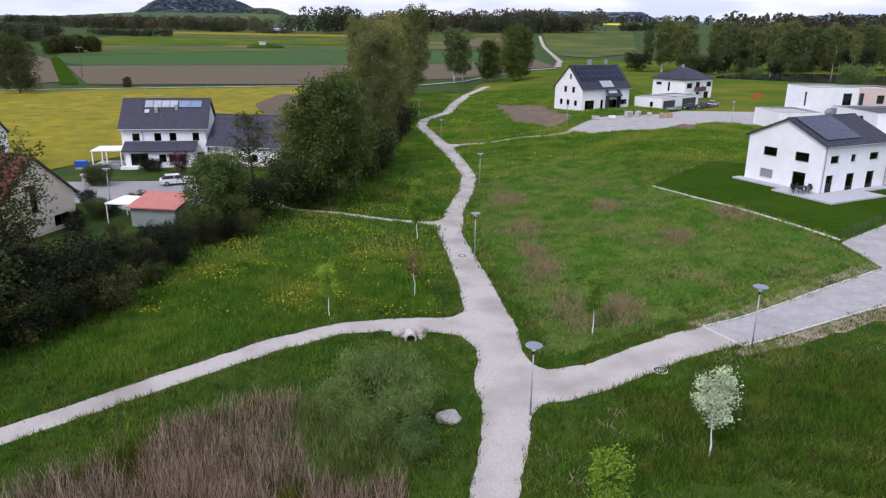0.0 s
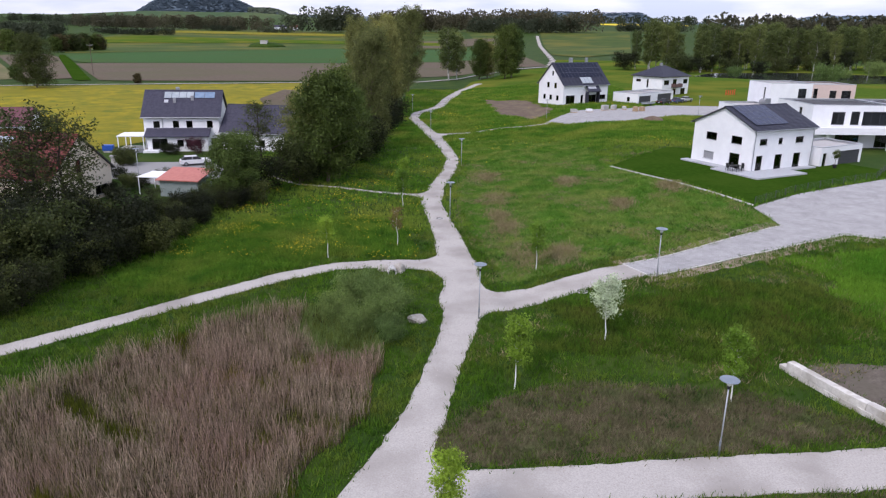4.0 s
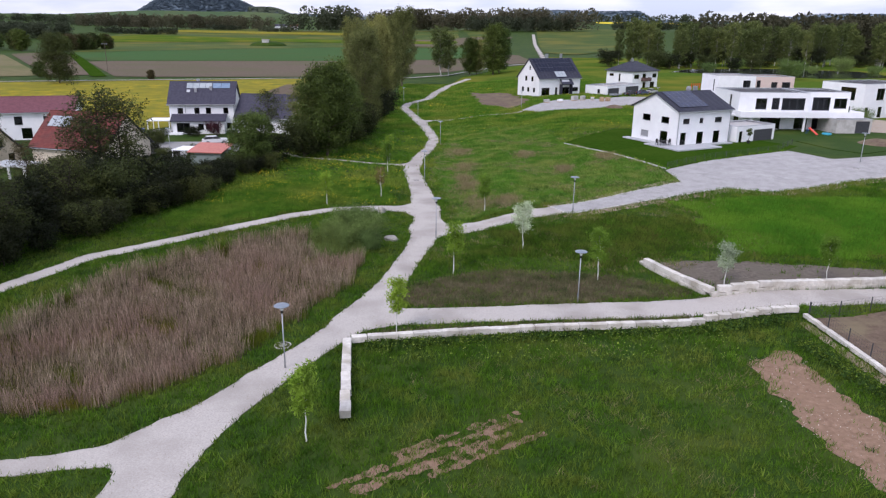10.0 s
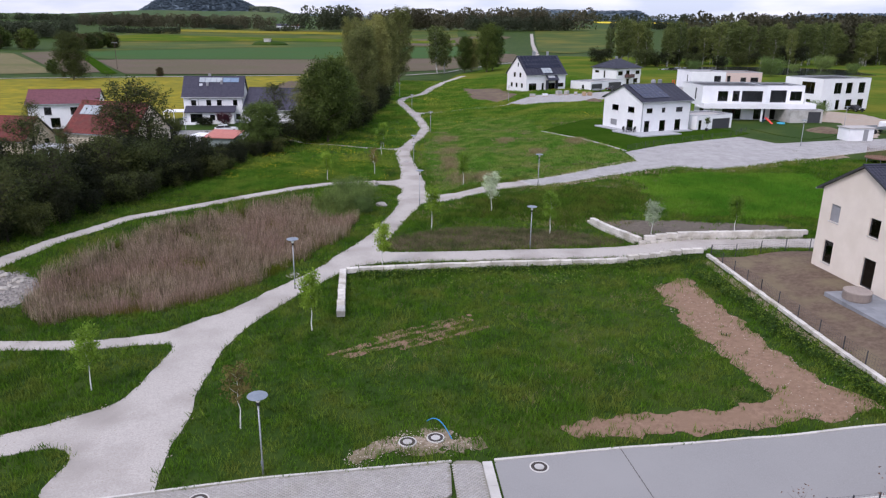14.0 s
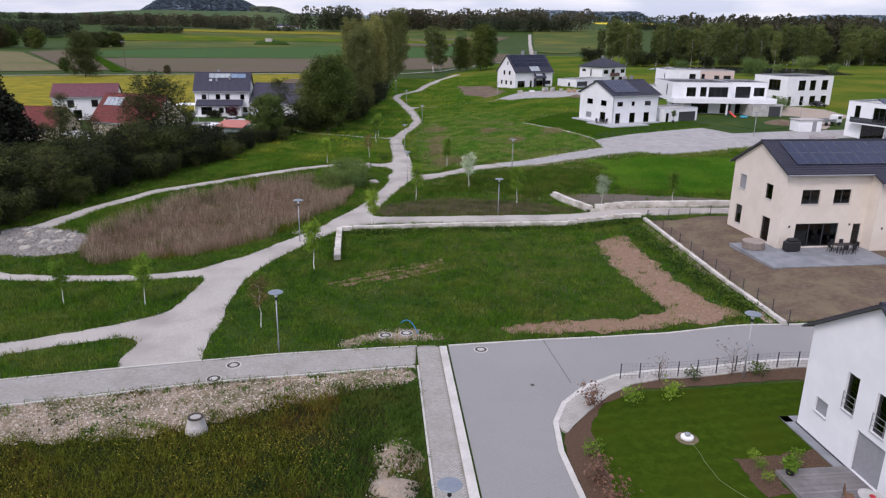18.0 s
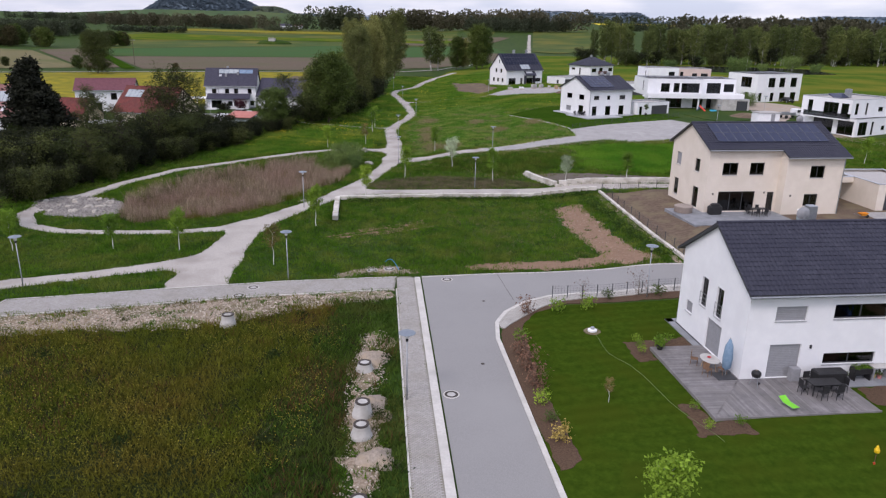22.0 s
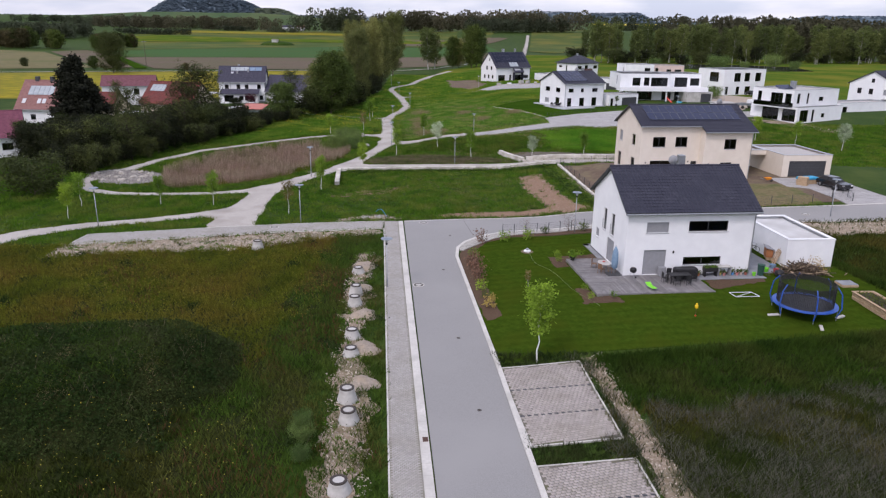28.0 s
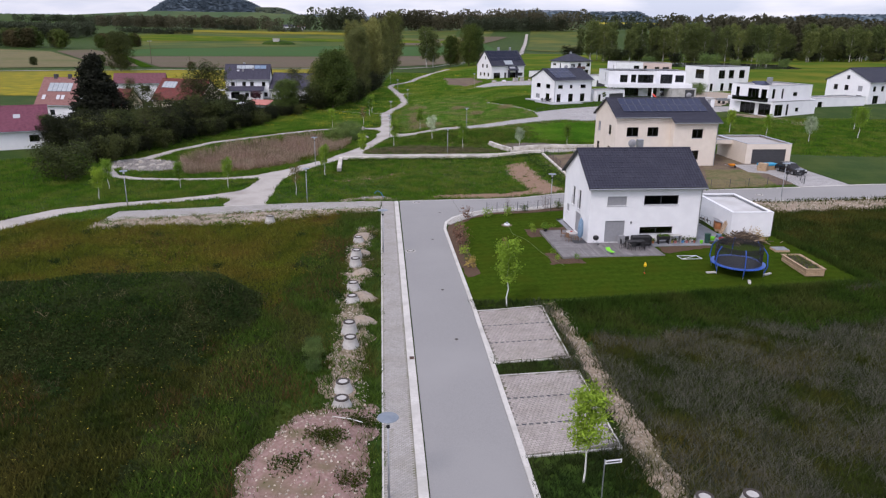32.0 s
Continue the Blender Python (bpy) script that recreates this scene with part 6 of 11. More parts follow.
sheet("paved_yard", lambda x, y: poly(x, y, [(-60, 84), (-44, 85.5), (-33.5, 80), (-30, 86), (-32, 96), (-36, 99.5), (-50, 98), (-62, 97)]), (-64, 78, -28, 101), 1.0, 0.08, M_ASPHALT, "pale asphalt lane between old houses", "road", 0.1)

# ---- trees ----
def limb_path(rng, a, b, n, bend):
    a, b = np.array(a, float), np.array(b, float)
    pts = [a + (b - a) * k / n for k in range(n + 1)]
    for k in range(1, n):
        pts[k] = pts[k] + rng.normal(0, bend, 3)
    return pts


def leaves(rng, centres, spread, count, size, droop=0.0, slim=1.0):
    """Small leaf clumps scattered round the centres; slim narrows each leaf."""
    c = centres[rng.integers(0, len(centres), count)]
    p = c + rng.normal(0, 1, (count, 3)) * spread
    u = rng.normal(0, 1, (count, 3))
    u[:, 2] -= droop
    u /= np.linalg.norm(u, axis=1)[:, None]
    w = np.cross(u, rng.normal(0, 1, (count, 3)))
    w /= np.linalg.norm(w, axis=1)[:, None]
    s = size * rng.uniform(0.6, 1.4, (count, 1))
    v = np.stack([p - u * s - w * s * 0.45 * slim, p - u * s * 0.3 + w * s * 0.75 * slim, p + u * s * 1.1], 1).reshape(-1, 3)
    return v, np.arange(3 * count).reshape(-1, 3)


def tree_proto(seed, height, crown_w, crown_low, trunk_r, leaf_n, leaf_size, leaf_m, bark, shape="round", limbs=9, droop=0.0, clump=0.35, slim=1.0, twigs=False):
    """Meshes of a tree: tapered trunk with limbs, and a crown of leaf cards with gaps."""
    rng = np.random.default_rng(seed)
    b = Build()
    lean = rng.normal(0, 0.02 * height, 2)
    spine = limb_path(rng, (0, 0, -0.15), (lean[0], lean[1], height * 0.93), 6, 0.012 * height)
    for k in range(6):
        b.tube(spine[k], spine[k + 1], trunk_r * (1 - k / 6.6), trunk_r * (1 - (k + 1) / 6.6), 7, False)
    tips = []
    for i in range(limbs):
        t = crown_low + (0.97 - crown_low) * (i + rng.uniform(0, 0.8)) / limbs
        k = min(5, int(t * 6))
        a = spine[k] + (spine[k + 1] - spine[k]) * (t * 6 - k)
        rel = (t - crown_low) / (1 - crown_low)
        if shape == "round":
            reach = crown_w * (0.55 + 0.9 * math.sin(math.pi * min(1, 0.18 + rel * 0.8))) * 0.62
        elif shape == "column":
            reach = crown_w * (0.55 + 0.45 * math.sin(math.pi * (0.15 + 0.8 * rel)))
        elif shape == "cone":
            reach = crown_w * (1.05 - rel)
        else:
            reach = crown_w * (0.75 + 0.3 * math.sin(math.pi * rel))
        ang = i * 2.4 + rng.uniform(-0.5, 0.5)
        up = {"cone": -0.08, "column": 0.9, "round": 0.45, "shrub": 0.7}[shape] * reach
        e = a + np.array([math.cos(ang) * reach, math.sin(ang) * reach, up])
        path = limb_path(rng, a, e, 3, 0.05 * reach)
        r = trunk_r * 0.42 * (1 - 0.6 * rel)
        for j in range(3):
            b.tube(path[j], path[j + 1], r * (1 - j / 3.4), r * (1 - (j + 1) / 3.4), 5, False)
        for f in (0.35, 0.55, 0.75, 0.95, 1.0):
            q = a + (e - a) * f
            for _ in range(2):
                tips.append(q + rng.normal(0, 0.13 * crown_w * (1.1 - rel if shape == "cone" else 1.0), 3))
                if twigs:
                    b.tube(q, tips[-1], 0.02, 0.008, 3, False)
    tips.append(spine[-1])
    v, f = leaves(rng, np.array(tips), np.array([clump, clump, clump * 0.8]) * crown_w, leaf_n, leaf_size, droop, slim)
    keep = v.reshape(-1, 3, 3)[:, :, 2].min(1) > height * crown_low * 0.55
    v = v.reshape(-1, 3, 3)[keep].reshape(-1, 3)
    return b.mesh("trunk", bark, True), fast_mesh("crown", v, np.arange(len(v)).reshape(-1, 3), leaf_m)


def plant(protos, x, y, scale, turn, name, label, category, group="", wide=1.0, z=None):
    t = thing(name, pose(x, y, float(land(x, y)) if z is None else z, 0, 0, turn) @ Matrix.Diagonal((scale * wide, scale * wide, scale, 1)), label, category, group)
    part("trunk", protos[0], None, t)
    part("crown", protos[1], None, t)
    return t


P_YOUNG = [tree_proto(10 + i, 4.2, 0.56, 0.40, 0.045, 3200, 0.066, M_LEAF_YOUNG, M_LIME, "column", 13, clump=0.30) for i in range(3)]
P_BARE = tree_proto(15, 4.0, 0.6, 0.42, 0.045, 800, 0.08, M_LEAF_RUSSET, M_LIME, "column", 11, clump=0.26)
P_SILVER = tree_proto(16, 4.2, 0.75, 0.42, 0.05, 2300, 0.075, M_LEAF_SILVER, M_LIME, "column", 12, clump=0.26)
P_BIG = [tree_proto(20 + i, 15, 4.6, 0.08, 0.26, 26000, 0.165, m_, M_BARK, "round", 36, clump=0.115) for i, m_ in enumerate((M_LEAF_DARK, M_LEAF_MID, M_LEAF_DARK, M_LEAF_OLIVE))]
P_TALL = [tree_proto(30 + i, 24, 4.2, 0.08, 0.34, 32000, 0.17, m_, M_BARK, "round" if i else "column", 48, 0.5, clump=0.14, twigs=True) for i, m_ in enumerate((M_LEAF_OLIVE, M_LEAF_OLIVE))]
P_BIRCH = [tree_proto(40 + i, 20, 3.0, 0.18, 0.26, 5200, 0.27, M_LEAF_BIRCH, M_BIRCH, "column", 28, 0.8, clump=0.17) for i in range(3)]
P_FIR = tree_proto(50, 15, 4.6, 0.03, 0.22, 26000, 0.20, M_LEAF_FIR, M_BARK, "cone", 90, 0.5, clump=0.065)
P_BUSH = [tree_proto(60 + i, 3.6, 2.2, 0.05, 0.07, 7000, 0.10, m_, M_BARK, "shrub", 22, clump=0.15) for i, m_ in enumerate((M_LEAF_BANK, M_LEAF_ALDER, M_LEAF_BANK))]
P_WILLOW = tree_proto(64, 3.0, 1.9, 0.03, 0.05, 5200, 0.17, M_WILLOW, M_BARK, "shrub", 26, -1.4, clump=0.2, slim=0.3)
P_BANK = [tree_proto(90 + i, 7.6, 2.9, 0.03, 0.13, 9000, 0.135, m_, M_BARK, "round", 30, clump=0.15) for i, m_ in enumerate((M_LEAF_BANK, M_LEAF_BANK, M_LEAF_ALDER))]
P_THIN = [tree_proto(66 + i, 13, 3.6, 0.24, 0.22, 4600, 0.125, m_, M_BARKDARK, "round", 40, clump=0.075, twigs=True) for i, m_ in enumerate((M_LEAF_ALDER, M_LEAF_ALDER, M_LEAF_BRONZE))]
P_DROOP = tree_proto(53, 18, 6.2, 0.04, 0.3, 26000, 0.24, M_LEAF_ALDER, M_BARK, "round", 44, 1.2, clump=0.11, slim=0.6)
P_COPSE = [tree_proto(70 + i, 15, 4.8, 0.05, 0.26, 4200, 0.42, m_, M_BARK, "round", 30, clump=0.15) for i, m_ in enumerate((M_LEAF_DARK, M_LEAF_BRONZE, M_LEAF_ALDER))]

YOUNG = [(-8.6, 50.5, 0, 1.0), (-2.6, 71.0, 1, 1.15), (-3.0, 80.5, 2, 1.1), (10.9, 46.8, 0, 1.1), (6.9, 25.0, 1, 1.15), (19.8, 23.7, 2, 1.15), (2.6, 11.6, 0, 1.05), (-1.3, -2.6, 1, 1.1), (-13.2, -11.6, 2, 1.0), (-19.9, -11.2, 0, 0.9),
         (38.6, 20.9, 1, 1.05), (22.0, -54.2, 2, 1.35), (24.0, -77.0, 0, 1.25), (-27.8, -18.4, 1, 1.0), (-29.5, -12.0, 2, 1.0), (75.3, 40.6, 0, 1.15), (81.5, 37.2, 2, 1.05), (98.9, 35.2, 1, 1.5), (104.0, 46.0, 0, 1.2)]
for i, (x, y, k, s) in enumerate(YOUNG):
    plant(P_YOUNG[k], x, y, s, i * 77, "young_tree", "young tree in fresh leaf with a whitewashed trunk", "tree", "young trees along the path")
plant(P_BARE, -2.2, 54.6, 1.05, 20, "young_tree", "young tree with sparse bronze leaves and white trunk", "tree", "young trees along the path")
plant(P_BARE, -2.9, -15.9, 1.0, 120, "young_tree", "young tree with sparse bronze leaves and white trunk", "tree", "young trees along the path")
plant(P_SILVER, 13.9, 31.6, 1.1, 0, "young_tree", "young whitebeam with silvery leaves and white trunk", "tree", "young trees along the path")
plant(P_SILVER, 87.3, 31.5, 1.15, 200, "young_tree", "young whitebeam with silvery leaves and white trunk", "tree", "young trees along the path")
plant(P_SILVER, 30.0, 20.9, 0.9, 90, "young_tree", "young whitebeam with silvery leaves and white trunk", "tree", "young trees along the path")

# trees and thicket along the stream
rng = np.random.default_rng(5)
BIGS = [(-10, 238, 1.15, "t"), (-12, 205, 1.05, "t"), (-14, 182, 1.0, "t"), (-11.5, 166, 0.95, "t"), (-17, 158, 0.95, "t"), (-14, 142, 0.9, "t"), (-17, 128, 0.95, "b"), (-20, 118, 0.85, "b"), (-10.5, 114, 0.85, "t"), (-13.5, 103, 0.85, "b"),
        (-14.2, 85.5, 1.04, "b"), (-18.5, 93, 0.8, "b"), (-14.5, 91, 0.75, "b"), (-24, 73, 0.57, "b"), (-43, 36, 0.34, "b"), (-41, 26, 0.36, "b"), (-55, 34, 0.4, "b"), (-57, 24, 0.38, "b")]
for i, (x, y, s, k) in enumerate(BIGS):
    pr = P_TALL[i % 2] if k == "t" else P_BIG[i % 4]
    plant(pr, x, y, s, i * 53, "stream_tree", "tall spring-green tree in the thicket along the stream" if k == "t" else "dense dark green tree in the thicket along the stream", "tree", "trees along the stream", 1.25 if s == 0.57 else 0.85 if k == "t" else 1.0)


def bank(n, line, depth, low, high, seed):
    """Bushes along the stream bank: front edge along line, filling back to the west."""
    r = np.random.default_rng(seed)
    for i in range(n):
        t = (i + r.uniform(0, 1)) / n * (len(line) - 1.001)
        k = int(t)
        x = line[k][0] + (line[k + 1][0] - line[k][0]) * (t - k) - r.uniform(0.15, 1) * depth
        y = line[k][1] + (line[k + 1][1] - line[k][1]) * (t - k) + r.normal(0, 0.8)
        plant(P_BUSH[i % 3], x, y, r.uniform(low, high), i * 41, "bush", "rounded dark green bush on the stream bank", "bush", "bushes on the stream bank", r.uniform(0.9, 1.2))


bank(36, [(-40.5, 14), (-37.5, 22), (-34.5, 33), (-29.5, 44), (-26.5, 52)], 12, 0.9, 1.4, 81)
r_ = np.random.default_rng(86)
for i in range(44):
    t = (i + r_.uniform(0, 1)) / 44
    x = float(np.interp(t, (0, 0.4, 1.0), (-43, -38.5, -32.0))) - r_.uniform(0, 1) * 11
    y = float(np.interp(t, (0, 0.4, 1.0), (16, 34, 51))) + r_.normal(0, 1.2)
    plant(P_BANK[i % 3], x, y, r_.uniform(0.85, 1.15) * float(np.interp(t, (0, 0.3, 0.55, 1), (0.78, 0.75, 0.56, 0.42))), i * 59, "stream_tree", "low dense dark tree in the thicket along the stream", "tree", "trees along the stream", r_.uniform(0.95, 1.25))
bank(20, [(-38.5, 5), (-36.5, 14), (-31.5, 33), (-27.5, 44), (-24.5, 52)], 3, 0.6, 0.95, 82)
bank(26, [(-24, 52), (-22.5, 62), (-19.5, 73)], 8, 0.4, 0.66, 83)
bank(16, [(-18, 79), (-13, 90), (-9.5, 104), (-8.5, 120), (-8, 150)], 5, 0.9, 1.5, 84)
plant(P_BUSH[1], -38.5, -6.3, 1.15, 30, "bush", "broad fresh green willow bush at the meadow's edge", "bush", "bushes on the stream bank", 1.35)
for x, y, s_, k, tu in ((-38.6, 55.0, 1.06, 0, 10), (-36.4, 56.6, 1.0, 1, 130), (-41.6, 57.5, 0.8, 2, 250)):
    plant(P_THIN[k], x, y, s_, tu, "stream_tree", "tall thin-stemmed alder with sparse bronze-green leaves", "tree", "trees along the stream", 1.15)
plant(P_THIN[2], -50, 58, 0.5, 210, "stream_tree", "thin tree with sparse bronze leaves by the gardens", "tree", "trees along the stream", 1.1)
plant(P_THIN[1], -26.5, 97, 0.8, 60, "stream_tree", "thin light green tree beside the old houses", "tree", "trees along the stream", 1.1)
plant(P_THIN[1], -61, 69, 0.7, 200, "garden_tree", "thin light green tree between the old gardens", "tree", "", 0.7)
plant(P_FIR, -53.6, 37.2, 1.13, 0, "fir_tree", "dark pointed fir tree beside the gardens", "tree", "", 1.3)
plant(P_DROOP, -137, 233, 1.0, 40, "field_tree", "broad drooping dark tree standing alone by the fields", "tree")
rc_ = np.random.default_rng(44)
COPSE = [(-158, 258, 0.42), (-112, 256, 0.26), (-200, 272, 0.3)]
COPSE += [(-299 + 1.2 * k + rc_.normal(0, 3), 546 + 5.5 * k + rc_.normal(0, 3), rc_.uniform(0.62, 0.92)) for k in range(12)]
COPSE += [(-330 - 5.5 * k + rc_.normal(0, 4), 532 + rc_.uniform(0, 1) * (14 + 5 * k), rc_.uniform(0.8, 1.25)) for k in range(24)]
for i, (x, y, s) in enumerate(COPSE):
    plant(P_COPSE[i % 3], x, y, s, i * 61, "field_tree", "dark rounded tree in a copse among the fields", "tree", "copse in the fields", 1.25)

for i, (x, y, s_) in enumerate([(-37, 20, 0.6), (-36, 29, 0.68), (-35, 40, 0.62), (-40, 44, 0.5), (-31, 50, 0.46), (-45.4, 39.9, 0.78), (-52, 46, 0.5), (-29, 60, 0.36), (-42, 54, 0.42)]):
    plant(P_THIN[1], x, y, s_, i * 83, "stream_tree", "slender airy tree among the bank bushes", "tree", "trees along the stream", 1.1)
for i, (x, y, s_) in enumerate([(-2.6, 37.5, 0.8), (-4.6, 38.6, 0.7), (-1.8, 34.6, 0.75), (-3.6, 33.4, 0.6), (-5.6, 36.0, 0.6), (-1.2, 31.6, 0.5)]):
    plant(P_WILLOW, x, y, s_, i * 67, "willow_shrub", "fresh grey-green willow shrub among the reeds", "shrub", "willow shrubs")

for i, (x, y, s_) in enumerate([(147.8, 261.5, 2.0), (199, 318, 1.8), (198, 289, 1.2), (157, 340, 1.3), (176, 300, 1.0), (128, 300, 1.2), (92.5, 112.5, 0.9)]):
    plant(P_WILLOW, x, y, s_, i * 47, "willow_shrub", "rounded light green willow bush near the pond", "bush", "bushes by the pond", 1.2)

# birch belt beyond the houses
for i in range(140):
    u = (i + rng.uniform(0, 0.8)) / 140
    x, y = 104 + u * 330 + rng.normal(0, 4), 362 + 130 * u + rng.normal(0, 13) - 30 * math.sin(u * 3)
    plant(P_BIRCH[i % 3], x, y, rng.uniform(0.86, 1.22), i * 71, "birch_tree", "tall birch in a belt of trees beyond the houses", "tree", "birch belt", rng.uniform(0.8, 1.1))
for i in range(34):
    x, y = 100 + i * 9.5 + rng.normal(0, 4), 330 + i * 3.0 + rng.normal(0, 8) + 18 * (i % 3 == 0)
    plant(P_BUSH[i % 3], x, y, rng.uniform(1.2, 2.4), i * 41, "bush", "rounded bush at the foot of the birch belt", "bush", "bushes by the pond", 1.3)
for i, (x, y, s) in enumerate([(4.5, 300, 1.1), (8, 304, 0.95), (17.5, 297, 0.85), (21, 299, 0.8), (27.5, 286, 1.1), (30.5, 290, 1.0)]):
    plant(P_BIRCH[i % 3] if i < 2 else P_BIG[i % 4], x, y, s if i < 2 else s * 1.3, i * 67, "field_tree", "tall tree in a row at the edge of the field", "tree", "trees at the field edge", 1.2 if i < 2 else 0.8)

# shrubs in the old garden and tall weeds by the manholes
P_PURPLE = tree_proto(77, 3.6, 2.2, 0.05, 0.07, 4000, 0.12, leaf_mat("purple_leaves", (0.045, 0.012, 0.018), (0.075, 0.02, 0.03)), M_BARK, "shrub", 20, clump=0.16)
for i, (x, y, s_) in enumerate([(-43.7, 84.6, 0.42), (-39.7, 78.9, 0.45), (-38.3, 79.8, 0.36), (-38.8, 72.2, 0.4), (-47.9, 96.1, 0.55), (-43.8, 106.5, 0.42), (-45.0, 106.3, 0.38), (-41.2, 81.5, 0.35), (-40.6, 75.2, 0.4), (-45.4, 82.0, 0.36), (-37.0, 84.0, 0.4)]):
    plant(P_BUSH[i % 3], x, y, s_, i * 59, "garden_shrub", "clipped green shrub in the old garden", "shrub", "shrubs in the old garden", 1.15)
plant(P_PURPLE, -40.2, 106.7, 0.62, 30, "garden_shrub", "rounded dark purple shrub before the house", "shrub", "shrubs in the old garden")
for i, (x, y, s_) in enumerate([(8.3, -64.0, 0.3), (8.0, -62.4, 0.24), (8.6, -65.8, 0.22)]):
    plant(P_WILLOW, x, y, s_, i * 90, "weed_clump", "tall grey-green weeds beside the manhole rings", "weeds", "weeds by the manholes")

# ---- lamps, block walls, fences, shafts ----
def street_lamp():
    lamp = thing("street_lamp", Matrix(), "grey steel post-top lamp with flat round canopy", "lamp", "lamps along the ways")
    part("pole", Build().lathe([(0.055, -0.3), (0.055, 0.9), (0.042, 1.0), (0.04, 3.95)], 12), M_ZINC, lamp, smooth=True)
    part("service_hatch", Build().box(-0.05, -0.062, 0.55, 0.05, -0.05, 0.85, 0.004), M_LAMPTOP, lamp)
    part("collar", Build().lathe([(0.05, 3.88), (0.085, 3.92), (0.085, 4.02), (0.05, 4.06)], 14), M_BLACK, lamp)
    part("lantern", Build().lathe([(0.05, 4.06), (0.12, 4.14), (0.11, 4.36), (0.04, 4.40)], 14), M_OPAL, lamp, "opal glass lantern", True)
    part("canopy", Build().lathe([(0.03, 4.38), (0.48, 4.40), (0.50, 4.42), (0.46, 4.45), (0.12, 4.50), (0.02, 4.52)], 28), M_LAMPTOP, lamp, "flat round blue-grey canopy")
    return lamp


LAMPS = [(5.2, 36.0), (20.9, 43.4), (-4.3, 5.9), (17.0, 18.1), (29.6, -23.6), (-22.3, -22.6), (-0.6, -20.1), (3.2, 65.5), (5.3, 99.5), (-0.4, 139), (-6.0, 178.0), (10.85, -40.5), (14.55, -78.6), (60.6, -16.6), (69.0, 70.3), (26.0, 150.0), (61.5, 152.0), (88.0, 92.0)]
first = None
for x, y in LAMPS:
    if first is None:
        first = street_lamp()
        first.matrix_basis = on(x, y)
    else:
        copy_thing(first, on(x, y, 40 * x))


def block_wall(pts, height, depth, lift, label, long=1.05, courses=1, seed=3):
    """A dry wall of rough limestone blocks, each block a part."""
    r = np.random.default_rng(seed)
    shapes = []
    for k in range(5):
        b = Build().box(-0.5, -0.5, 0, 0.5, 0.5, 1, 0.045)
        b.v = [tuple(np.array(p) + r.normal(0, 0.014, 3)) for p in b.v]
        shapes.append(b.mesh("block", M_STONE))
    w = thing("block_wall", Matrix(), label, "wall")
    for (ax, ay), (bx, by) in zip(pts, pts[1:]):
        length = math.hypot(bx - ax, by - ay)
        n = max(1, round(length / long))
        turn = math.degrees(math.atan2(by - ay, bx - ax))
        for c in range(courses):
            for i in range(n):
                t = (i + 0.5 + (0.25 if c % 2 else -0.25 if courses > 1 else 0)) / n
                x, y = ax + (bx - ax) * t, ay + (by - ay) * t
                o = part("block", shapes[int(r.integers(0, 5))], None, w)
                o.matrix_basis = pose(x + r.normal(0, 0.015), y + r.normal(0, 0.015), float(gz(x, y)) + lift + c * height, 0, 0, turn + r.normal(0, 1.0)) @ Matrix.Diagonal((length / n * 0.985, depth * r.uniform(0.94, 1.05), height * r.uniform(0.95, 1.03), 1))
    return w


block_wall([(25.0, 27.9), (26.6, 23.4), (28.2, 19.4)], 0.48, 0.55, -0.15, "two-course wall of rough white limestone blocks", 1.1, 2, 1)
block_wall([(28.5, 19.2), (38.8, 20.2), (46.0, 21.0)], 0.48, 0.55, -0.15, "two-course wall of rough white limestone blocks", 1.1, 2, 2)
block_wall([(0.5, -0.6), (-0.1, 4.2), (-0.65, 9.2)], 0.5, 0.62, 0.25, "low wall of white limestone blocks beside the meadow", 1.15, 1, 3)
block_wall([(-0.4, 9.6), (6.0, 10.8), (13.8, 12.0), (25.6, 13.3)], 0.46, 0.5, 0.25, "long low wall of white limestone blocks", 1.1, 1, 4)
block_wall([(25.8, 13.8), (33.0, 14.3)], 0.46, 0.5, 0.3, "low wall of white limestone blocks", 1.1, 1, 5)
block_wall([(33.3, 13.6), (33.9, 4.0), (34.7, -7.0), (35.6, -16.0)], 0.3, 0.35, 0.1, "row of pale stone blocks edging the raised garden", 1.0, 1, 6)


def mesh_fence(pts, height, label, step=2.5, rails=True, material=M_FRAME):
    """A steel fence: posts and welded mesh panels of thin bars."""
    f = thing("fence", Matrix(), label, "fence")
    post = Build().box(-0.03, -0.03, -0.2, 0.03, 0.03, height + 0.05, 0.004).mesh("post", material)
    for (ax, ay), (bx, by) in zip(pts, pts[1:]):
        length = math.hypot(bx - ax, by - ay)
        n = max(1, round(length / step))
        for i in range(n):
            x0, y0, x1, y1 = ax + (bx - ax) * i / n, ay + (by - ay) * i / n, ax + (bx - ax) * (i + 1) / n, ay + (by - ay) * (i + 1) / n
            z0, z1 = float(land(x0, y0)) + 0.03, float(land(x1, y1)) + 0.03
            o = part("post", post, None, f)
            o.matrix_basis = pose(x0, y0, z0)
            b = Build()
            for h in np.linspace(0.08, height, 6):
                b.tube((x0, y0, z0 + h), (x1, y1, z1 + h), 0.006, sides=4, caps=False)
            m = int(length / n / 0.25)
            for k in range(1, m):
                t = k / m
                x, y, z = x0 + (x1 - x0) * t, y0 + (y1 - y0) * t, z0 + (z1 - z0) * t
                b.tube((x, y, z + 0.08), (x, y, z + height), 0.004, sides=3, caps=False)
            if rails:
                part("mesh_panel", b, material, f)
        o = part("post", post, None, f)
        o.matrix_basis = pose(bx, by, float(land(bx, by)) + 0.03)
    return f


